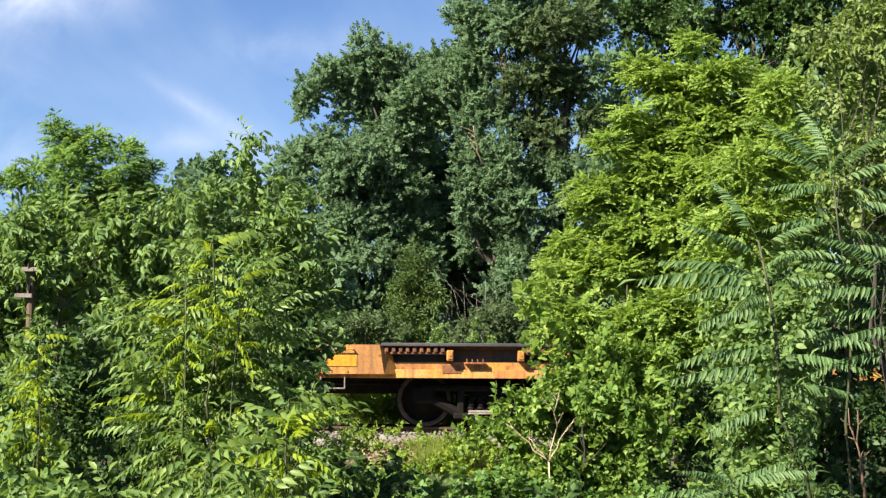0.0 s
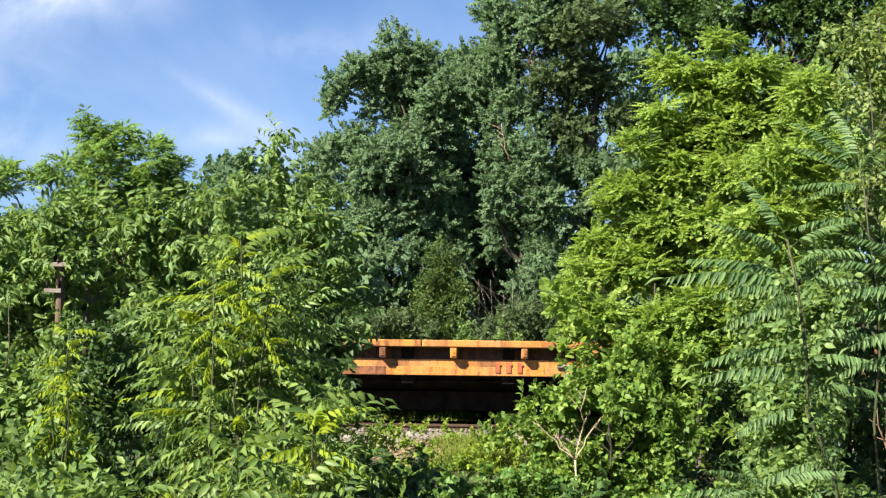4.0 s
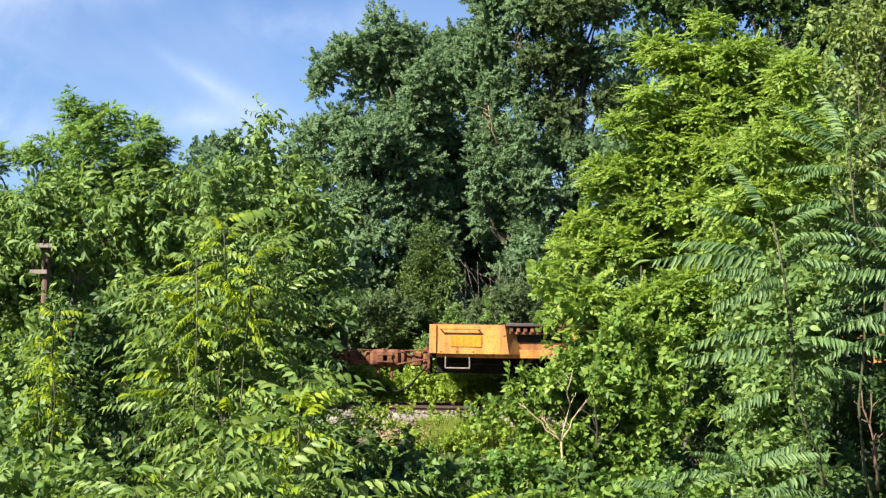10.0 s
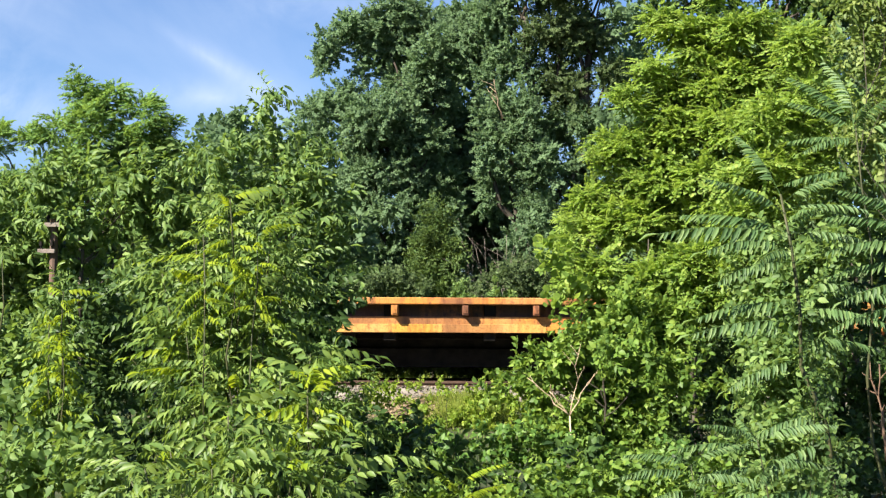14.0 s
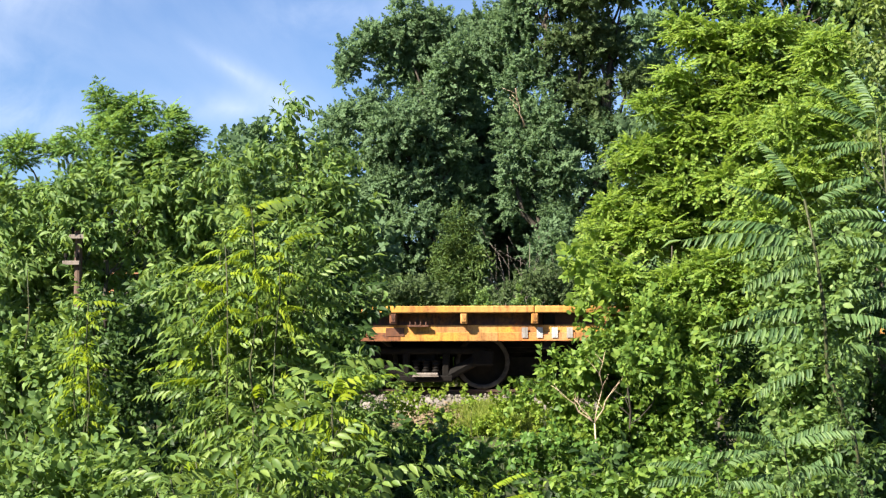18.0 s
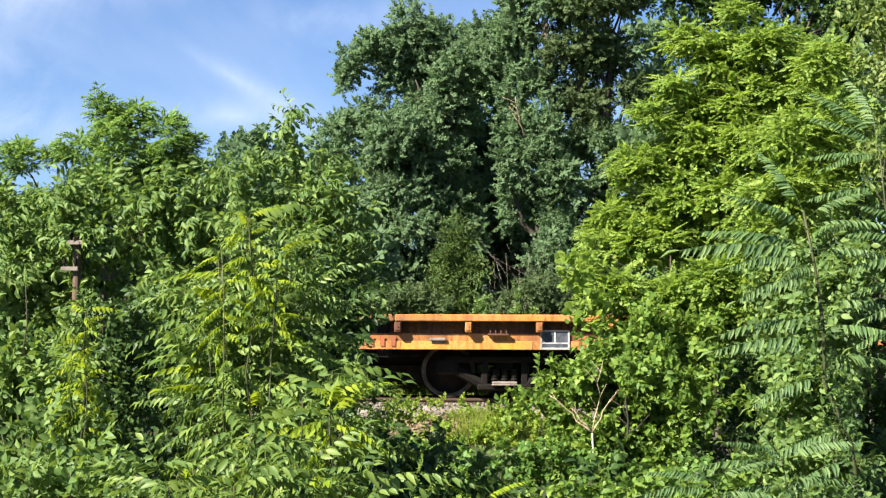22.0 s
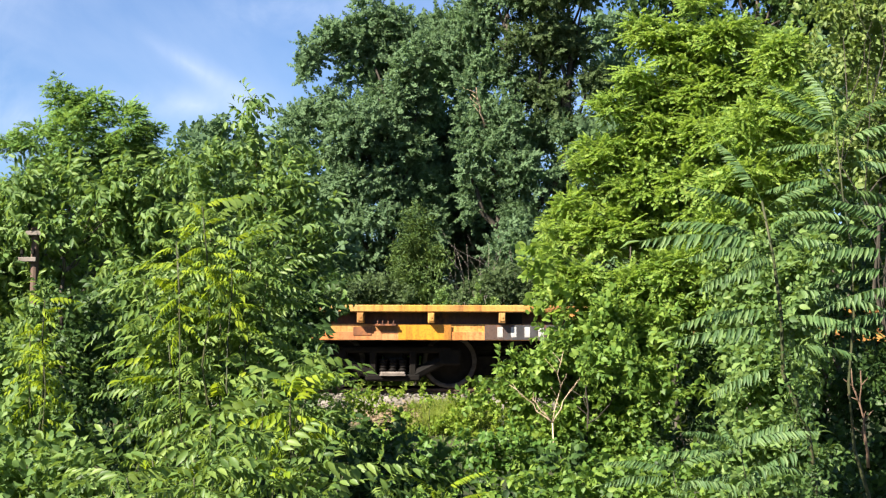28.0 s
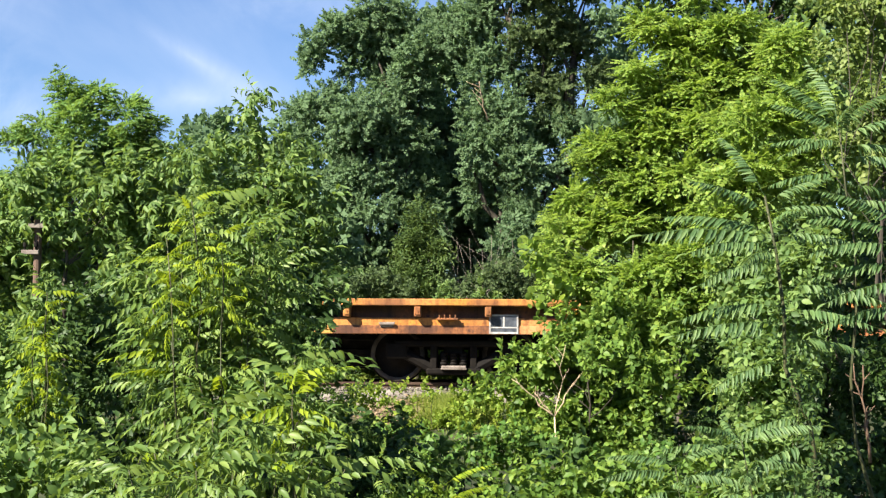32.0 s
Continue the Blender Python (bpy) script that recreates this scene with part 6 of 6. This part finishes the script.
def bare_brush(name, label, base, tips, seed, thick, material=M_DEADWOOD, group="", fork=1.0, crotch=None):
    """Bare stems from one foot, each forking twice."""
    rng = random.Random(seed)
    root = tagged(new(name), label, "dead branches", group)
    root.location = base
    o = Vector(crotch) - Vector(base) if crotch else Vector()
    if crotch:
        bm = bmesh.new()
        tube(bm, limb_pts((0, 0, 0), o, rng, 5, .04), [thick * (1.5 - .1 * i) for i in range(5)], 7)
        part("trunk", bm, material, root)
    for tip in tips:
        end = Vector(tip) - Vector(base) - o
        pts = [o + p for p in limb_pts((0, 0, 0), end, rng, 7, .05)]
        bm = bmesh.new()
        tube(bm, pts, [thick * (1 - .11 * i) for i in range(7)], 7)
        stem = part("stem", bm, material, root)
        for j in (2, 3, 4, 5):
            a = pts[j]
            ln = end.length * rng.uniform(.22, .42) * fork
            b2 = a + Vector((rng.uniform(-1, 1), rng.uniform(-.4, .4), rng.uniform(.3, 1.1))).normalized() * ln
            bm = bmesh.new()
            tube(bm, limb_pts(a, b2, rng, 5, .07), [thick * .5 * (1 - .17 * i) for i in range(5)], 6)
            part("twig", bm, material, stem)
    return root


bare_brush("dead_brush", "grey leafless brush at the edge of the wood", (.55, 27.0, .7), [(.20, 27.0, 3.3), (.62, 26.9, 3.2), (.95, 27.1, 3.3), (1.15, 27.0, 3.0), (.05, 27.1, 3.0), (.38, 27.0, 3.45), (.80, 27.0, 3.5), (1.35, 27.1, 3.1)], 31, .0065, M_ARM)
bare_brush("dead_limb", "pale dead limb hanging in the tree's crown", (.80, 30.6, 6.2), [(.62, 30.1, 6.95)], 32, .018)

ail_meshes = [tri_mesh("leaf", *k) for k in FROND_AIL]
sumac_meshes = [tri_mesh("leaf", *frond(s + 120, 8, .27, .096, 1.0, .25 + .14 * s, BLADE, .4 + .2 * s, .006)) for s in (1, 2, 3, 4, 5)]
broad_meshes = [tri_mesh("leaf", *frond(s + 130, 6, .31, .115, 1.0, .30 + .14 * s, BLADE, .6 + .2 * s, .006)) for s in (1, 2, 3, 4, 5)]


def feathered(root, stems, meshes, material, seed, other=None, often=0.0, roll=0.2):
    """Under one root: stems (base, top, thickness, bow, leaves), with long feathered leaves (how far up the stem, way round, rise in degrees, length)."""
    rng = random.Random(seed)
    o = Vector(root.location)
    for base, top, thick, bow, leaves in stems:
        a0, end = Vector(base) - o, Vector(top) - Vector(base)
        pts = [a0 + p + Vector((bow * math.sin(math.pi * i / 8), 0, 0)) for i, p in enumerate(limb_pts((0, 0, 0), end, rng, 9, .02))]
        bm = bmesh.new()
        tube(bm, pts, [thick * (1 - .085 * i) for i in range(9)], 8)
        part("trunk" if len(stems) == 1 else "stem", bm, M_STEM, root)
        for k, az, el, long in leaves:
            s = min(k, .999) * 8
            p = pts[int(s)].lerp(pts[min(int(s) + 1, 8)], s - int(s))
            a, e = radians(az + rng.uniform(-4, 4)), radians(el)
            d = np.array((math.cos(a) * math.cos(e), math.sin(a) * math.cos(e), math.sin(e)))
            m = frames_of(d, np.array((rng.uniform(-roll, roll), rng.uniform(-roll - .1, roll - .1), 1.0)))
            pm = other if other and rng.random() < often else material
            link_mesh("leaf", meshes[rng.randrange(len(meshes))], pm, root, "", Matrix([[*(m[r] * long), p[r]] for r in range(3)] + [[0, 0, 0, 1]]))
    return root


def tree_of_heaven(base, top, leaves, seed, thick=.010, material=L_AILANTHUS, bow=0.0):
    root = tagged(new("tree_of_heaven"), "young tree of heaven with long feathered blue-green leaves", "sapling", "trees of heaven")
    root.location = base
    return feathered(root, [(base, top, thick, bow, [(k, az, el + (8 if el < 35 else 0), long) for k, az, el, long in leaves])], ail_meshes, material, seed, L_YOUNG, .02)


def whorl(n, long, seed, low=.55, rise=45, wild=10):
    """Leaves in a spiral: the top ones raised, the lower ones level."""
    rng = random.Random(seed)
    return [(1 - (1 - low) * i / n, i * 137.5 + rng.uniform(-12, 12), rise * (1 - i / n) + rng.uniform(-wild, wild), long * rng.uniform(.8, 1.1)) for i in range(n)]


def sumac(name, label, tops, n, long, seed, meshes, material, deep=0.9, other=None, often=0.0, thick=.010):
    """Several slender stems from one foot; leaves cover the upper deep metres of each."""
    rng = random.Random(seed)
    cx, cy = sum(p[0] for p in tops) / len(tops), sum(p[1] for p in tops) / len(tops)
    root = tagged(new(name), label, "sapling" if len(tops) < 4 else "bush", "bushes before the track")
    root.location = (cx, cy, float(ground_z(cx, cy)) - .05)
    stems = [((cx + (x - cx) * .45, cy + (y - cy) * .45, root.location.z), (x, y, z), thick, rng.uniform(-.04, .04), whorl(n, long, seed * 7 + i, max(1 - deep / z, .05), 42, 24)) for i, (x, y, z) in enumerate(tops)]
    return feathered(root, stems, meshes, material, seed, other, often, .6)


# ---- plants before the track ----
plant("bank_weeds", "sunlit yellow-green weeds on the track's bank", "weeds", foot(BANK), BANK, TWIG_COVER, L_WEED, 2600, 21, .01, M_STEM, 5, reach=.06, lift=.4)
# filler brush behind the bushes; its dark leaves paint the shade seen through gaps
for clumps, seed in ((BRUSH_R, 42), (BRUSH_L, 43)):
    plant("bank_brush", "added brush on the bank, leaf colour darkened for shade", "thicket", foot(clumps), clumps, TWIG_BROAD, L_BACK, 700 if clumps is BRUSH_R else 950, seed, .03, limbs=6, group="brush on the bank", reach=.05)
plant("ash_sapling", "leafy sapling with drooping mid-green leaves", "sapling", foot(MID_L, 0, .2), MID_L, TWIG_ASH, L_ASH, 1500, 7, .06, limbs=10, lift=-.1, group="saplings before the track", reach=.07)
plant("ash_sapling", "tall leafy sapling with a bare-tipped leading shoot", "sapling", foot(MID_R, 0, .2), MID_R, TWIG_ASH, L_ASH, 1800, 8, .05, limbs=10, lift=-.1, group="saplings before the track", reach=.09)
plant("sumac_bush", "shaded inner leaves of a large green bush", "bush", foot(BUSH_A, 0, .15), BUSH_A, FROND_SUMAC, L_SUMAC, 750, 9, .02, M_STEM, 9, .16, .40, group="bushes before the track", ref=.2, flat=.5, pads=7, size=.9)
plant("sumac_bush", "shaded inner leaves of a low bush", "bush", foot(BUSH_B, 0, .15), BUSH_B, FROND_SUMAC, L_SUMAC, 450, 10, .018, M_STEM, 8, .16, .40, group="bushes before the track", ref=.2, flat=.5, pads=7, size=.9)
sumac("sumac_bush", "large bush of drooping feathered green leaves", [
    (-1.40, 8.55, 2.42), (-1.14, 8.50, 2.20), (-1.60, 8.60, 2.20), (-1.80, 8.62, 1.96), (-1.06, 8.60, 1.98), (-1.30, 8.40, 1.80), (-1.62, 8.45, 1.64), (-1.48, 8.30, 1.58), (-1.16, 8.40, 1.60), (-1.27, 8.2, 1.35)],
    20, .31, 9, sumac_meshes, L_SUMAC, .8, L_YOUNG, .05)
sumac("sumac_bush", "low bush of broad drooping feathered leaves in sun", [
    (-.80, 7.60, 1.50), (-.72, 7.55, 1.36), (-.95, 7.55, 1.36), (-1.15, 7.10, 1.26), (-1.47, 7.30, 1.02), (-1.66, 7.20, .92), (-.80, 6.80, 1.06), (-1.12, 6.50, 1.0), (-.62, 6.70, 1.04), (-1.42, 6.50, 1.0), (-.50, 7.20, .96)],
    12, .32, 10, broad_meshes, L_SUMAC, .6, L_YOUNG, .10)
young = sumac("young_sumac", "young sumac with yellow-green new leaves", [(-1.29, 8.08, 2.36), (-1.14, 8.10, 2.16), (-1.44, 8.08, 2.16)], 15, .18, 24, sumac_meshes, L_YOUNG, .5, L_SUMAC, .3)
sumac("young_sumac", "bright yellow-green young growth beside darker bushes", [(-2.46, 8.88, 1.86), (-2.56, 8.93, 1.66), (-2.44, 8.8, 1.52)], 18, .17, 25, broad_meshes, L_YOUNG, .5, L_SUMAC, .35)
sumac("young_sumac", "broad yellow-green young leaves at a bush's edge", [(-.78, 7.30, 1.38)], 10, .25, 37, broad_meshes, L_YOUNG, .3)
# the hollow's shade is painted with the darker leaf material
plant("spicebush", "bush in a hollow, the shade put into its leaf colour", "bush", foot(POCKET, 0, .15), POCKET, TWIG_SHRUB, L_BACK, 1500, 38, .018, M_STEM, 6, 0, group="bushes before the track", reach=.05)
# stands for the sapling's shaded lower leaves; the shade is in the colour
plant("spicebush", "added hanging leaves near the track, coloured dark for shade", "bush", foot(SHADE_L), SHADE_L, TWIG_ASH, L_BACK, 1700, 54, .016, M_STEM, 6, -.1, group="bushes before the track", reach=.06, size=.9)
# backing added so gaps between the front leaves look shaded; darkness is leaf colour
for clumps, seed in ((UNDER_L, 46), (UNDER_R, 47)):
    plant("spicebush", "added undergrowth behind bushes, leaf colour darkened for shade", "bush", foot(clumps, 0, .15), clumps, TWIG_SHRUB, L_BACK, 1500, seed, .015, M_STEM, 6, 0, group="bushes before the track", reach=.05, size=1.2)
plant("ground_cover", "low green plants at the foot of the saplings", "weeds", foot(COVER_R, 0, .1), COVER_R, TWIG_COVER, L_SHRUB, 2000, 39, .012, M_STEM, 6, reach=.04)
plant("spicebush", "bush with mixed green leaves, plus unseen clumps for shade", "bush", foot(BUSH_C, 0, .15), BUSH_C, TWIG_DOGWOOD, L_ASH, 1600, 11, .018, M_STEM, 7, 0, group="bushes before the track", reach=.05)
plant("locust_tree", "young tree with bright feathery light-green leaves", "tree", foot(LOCUST, .3, .2), LOCUST, FROND_LOCUST, L_LOCUST, 5400, 12, .05, limbs=12, lift=.08, wild=.6, flat=.7, ref=.27, pads=18, spray=.34, pull=.35, group="locusts before the track")
plant("locust_tree", "slender young tree of soft light-green leaflets", "tree", foot(LOCUST_NEAR, .2, .2), LOCUST_NEAR, FROND_LOCUST, L_LOCUST, 5400, 40, .016, limbs=7, lift=.08, wild=.6, flat=.7, ref=.27, pads=18, spray=.34, pull=.35, group="locusts before the track", size=.85)
plant("locust_tree", "low spreading young tree with feathery leaves", "tree", foot(LOCUST_LOW, .2, .2), LOCUST_LOW, FROND_LOCUST, L_LOCUST, 5400, 13, .03, limbs=8, lift=.08, wild=.6, flat=.7, ref=.27, pads=18, spray=.34, pull=.35, group="locusts before the track")
plant("vine_tangle", "tangle of dusty green vine over bare twigs", "vine", foot(VINES, .2, .3), VINES, TWIG_VINE, L_VINE, 3800, 14, .03, limbs=10, lift=-.25, reach=.06)
plant("vine_tangle", "dark leafy vine climbing a sapling's stem", "vine", foot(STEM_VINE), STEM_VINE, TWIG_VINE, L_BACK, 9000, 45, .006, M_STEM, limbs=5, lift=-.2, reach=.02, size=.7)
plant("hackberry_bush", "dense bush of small pointed green leaves", "bush", foot(BACKING, .1, .2), BACKING, TWIG_SHRUB, L_ASH, 3400, 15, .018, limbs=9, reach=.04, size=.95)
plant("hackberry_bush", "tall leafy bush closing the view beside the trees", "bush", foot(SCREEN, .1, .2), SCREEN, TWIG_DOGWOOD, L_ASH, 600, 52, .04, limbs=8, reach=.06, size=1.3)
# dark leaf colour imitates the deep shade of this hollow
plant("hackberry_bush", "bush behind tall saplings, shade put into its leaf colour", "bush", foot(HOLLOW, .1, .2), HOLLOW, TWIG_SHRUB, L_BACK, 1000, 36, .03, limbs=7, reach=.04)
plant("dogwood_shrub", "rounded shrub of bright oval leaves by the track", "shrub", foot(SHRUB, 0, .15), SHRUB, TWIG_DOGWOOD, L_SHRUB, 3500, 16, .022, limbs=9, reach=.08, size=.86)
plant("ground_cover", "low cool-green ground plants under the bushes", "weeds", foot(COVER, 0, .1), COVER, TWIG_COVER, L_COVER, 1900, 17, .012, M_STEM, 6, reach=.04)
plant("grape_vine", "wild grape vine with large round light leaves", "vine", foot(GRAPE), GRAPE, TWIG_GRAPE, L_LOCUST, 1700, 29, .006, M_STEM, 5, reach=.06, size=.62)
bare_brush("dead_sapling", "bleached leafless sapling among green shrubs", (0.83, 11.20, 0.02), [(0.905, 11.20, 1.54), (0.49, 11.20, 1.28), (0.66, 11.18, 1.18), (1.01, 11.15, 1.32)], 33, .0052, fork=.75, crotch=(0.82, 11.20, 0.99))
bare_brush("bare_sapling", "thin brown leafless sapling in the shade of bushes", (2.43, 8.40, 0.89), [(2.34, 8.40, 1.46), (2.38, 8.35, 1.45)], 35, .010, M_BROKEN, fork=.35)
bare_brush("bare_twigs", "thin bare brown twigs in the vines", (2.75, 9.0, 1.2), [(2.66, 8.9, 3.9), (2.85, 8.95, 3.7), (2.45, 8.85, 3.5)], 34, .006, M_BARK)

tree_of_heaven((2.12, 7.5, 0), (1.64, 7.50, 2.34), [
    (.955, 200, 31, .46), (.90, 188, 12, .64), (.91, 165, 22, .54), (.885, 203, 6, .48), (.85, 197, -4, .44), (.76, 186, 4, .52), (.72, 192, 5, .54),
    (.98, 15, 42, .38), (.965, -10, 10, .40), (.91, -15, 3, .44), (1.0, 150, 72, .40), (.87, 238, 0, .40), (.80, -20, 2, .52), (.64, 192, -10, .40),
    (.52, 186, -8, .42), (.46, 200, -12, .52), (.34, 186, 4, .56), (.31, 197, -8, .52), (.93, 285, 18, .40), (.75, 330, 2, .45), (.68, 20, 6, .46)], 41, .019, bow=-.05)
tree_of_heaven((2.32, 7.9, 0), (2.11, 7.80, 2.76), [
    (1.0, 100, 72, .46), (1.0, 172, 56, .42), (.985, 190, 32, .38), (.965, 172, 10, .36), (.97, 202, -4, .34), (.99, 12, 52, .42), (.975, -10, 24, .46),
    (.955, 5, 8, .46), (.935, -20, 2, .42), (.90, 186, 4, .40), (.97, 262, 30, .40), (.88, 20, 4, .44), (.85, -15, 0, .42)], 42, .013)
tree_of_heaven((2.42, 7.4, 0), (2.26, 7.30, 2.20), [(.99, 200, 40, .42), (.97, 178, 20, .44), (.94, 190, 6, .46), (.90, 170, 2, .44), (.86, 200, -4, .42), (.80, 183, -4, .44), (.98, 20, 35, .4), (.92, -15, 5, .42), (.96, 270, 20, .4)], 45, .012)
tree_of_heaven((1.62, 7.0, 0), (1.41, 7.00, 1.11), [(1.0, 215, 24, .36), (.96, 192, 12, .38), (.88, 172, -2, .35), (1.0, 340, 24, .36), (.90, 12, 8, .32), (.85, 252, 10, .36), (.78, 195, -6, .36), (.97, 100, 40, .32)], 43, .008)
tree_of_heaven((1.22, 6.8, 0), (1.06, 6.80, 1.01), [(1.0, 172, 18, .30), (.96, 196, 8, .33), (.88, 207, -4, .34), (1.0, 22, 28, .30), (.94, -10, 8, .30), (.9, 272, 16, .3)], 49, .007)
tree_of_heaven((-.02, 7.9, 0), (-.02, 7.9, .80), whorl(9, .28, 47, .6), 47, .006, L_YOUNG)

# grass on the bank and behind the track
blade = (np.array([(0, -.5, 0), (0, .5, 0), (.55, -.3, .05), (.55, .3, .05), (1, 0, -.12)]) * (1, .05, 1), np.array([(0, 1, 3), (0, 3, 2), (2, 3, 4)]))
rs = np.random.RandomState(8)
n = 9000
gxs, gys = rs.uniform(-4.5, 4.5, n), np.where(rs.uniform(size=n) < .55, rs.uniform(16.5, 20.3, n), rs.uniform(26.2, 29.5, n))
keep = ~((np.abs(gxs + .48) < .4) & (np.abs(gys - 19.8) < .4) & (rs.uniform(size=n) < .85))
gxs, gys = gxs[keep], gys[keep]
n = len(gxs)
v, t = spread([blade], np.stack([gxs, gys, ground_z(gxs, gys) - .01], 1), unit(np.stack([rs.normal(size=n) * .35, rs.normal(size=n) * .35, np.ones(n)], 1)), rs.normal(size=(n, 3)), np.where(gys < 22, rs.uniform(.06, .17, n), rs.uniform(.12, .36, n)), rs)
tagged(link_mesh("grass", tri_mesh("grass", v, t), L_GRASS), "tufts of sunlit grass on the bank", "grass", kind="stuff")

n = 8000
gxs, gys = rs.normal(.05, .24, n), rs.uniform(18.7, 20.25, n)
v, t = spread([blade], np.stack([gxs, gys, ground_z(gxs, gys) - .01], 1), unit(np.stack([rs.normal(size=n) * .35, rs.normal(size=n) * .35, np.ones(n)], 1)), rs.normal(size=(n, 3)), rs.uniform(.10, .26, n), rs)
tagged(link_mesh("grass", tri_mesh("grass", v, t), L_GRASS), "thick patch of yellow-green grass beside bare soil", "grass", kind="stuff")

# dry litter on the bare soil
n = 1400
lx, ly = rs.normal(-.46, .34, n), rs.normal(19.75, .28, n)
v, t = spread([(BLADE2[0] * (1, .6, 1), BLADE2[1])], np.stack([lx, ly, ground_z(lx, ly) + rs.uniform(.0, .06, n)], 1), unit(rs.normal(size=(n, 3)) * (1, 1, .35)), unit(rs.normal(size=(n, 3)) * .5 + (0, -.3, 1)), rs.uniform(.03, .085, n), rs)
tagged(link_mesh("leaf_litter", tri_mesh("leaf_litter", v, t), M_LITTER), "dry brown leaves and stalks on bare soil", "leaf litter", kind="stuff")

# the old line-side pole
pole = tagged(new("telegraph_pole"), "old brown line-side pole with bleached crossarms among leaves", "pole")
PX, PY, PT = -3.755, 13.2, 2.65
pole.location = (PX, PY, 0)
bm = bmesh.new()
rod(bm, (0, 0, -.1), (0, 0, PT), .045, .036, 12)
part("post", bm, M_POLE, pole)
for z, a, b3 in ((PT - .06, -.07, .09), (PT - .30, -.13, .03)):
    bm = bmesh.new()
    box(bm, a, b3, -.075, -.04, z - .02, z + .02, .004)
    arm = part("crossarm", bm, M_ARM, pole)
    for x in (a + .03, b3 - .03):
        bm = bmesh.new()
        rod(bm, (x, -.058, z + .02), (x, -.058, z + .055), .010, .010, 8)
        rod(bm, (x, -.058, z + .05), (x, -.058, z + .09), .020, .014, 10)
        part("insulator", bm, M_STEEL, arm)


def motions():
    # the tall young sumac slowly leans over in the wind
    lean = ((0, 0), (6, 0), (9, -.5), (13, -.5), (16, -.6), (20, -.9), (25, -1.35), (28, -1.8), (30, -2.2), (31, -2.8), (32, -3.6))
    spot = young.location.copy()
    walk(young, [(t, Matrix.Translation(spot) @ pose(0, 0, 0, 0, a, 0)) for t, a in lean])
    for k, car in enumerate(cars):
        walk(car, [(t, pose(lead_x(k, t), CAR_Y, RAIL_Z)) for t in (0, 4, 8, 12, 16, 20, 24, 28, 32)])
    for w, k, on_car, ax in wheelsets:
        rows, turned = [(0.0, 0.0)], 0.0
        last = None
        for i in range(641):
            t = i / 20
            x = lead_x(k, t) + on_car
            if -5.0 < x < 6.0:
                if last is not None:
                    turned += math.degrees((x - last) / .423)
                if t > 0:
                    rows.append((t, turned))
                last = x
        if rows[-1][0] < 32:
            rows.append((32.0, turned))
        walk(w, [(t, pose(ax, 0, .423) @ pose(0, 0, 0, 0, a, 0)) for t, a in rows])


motions()
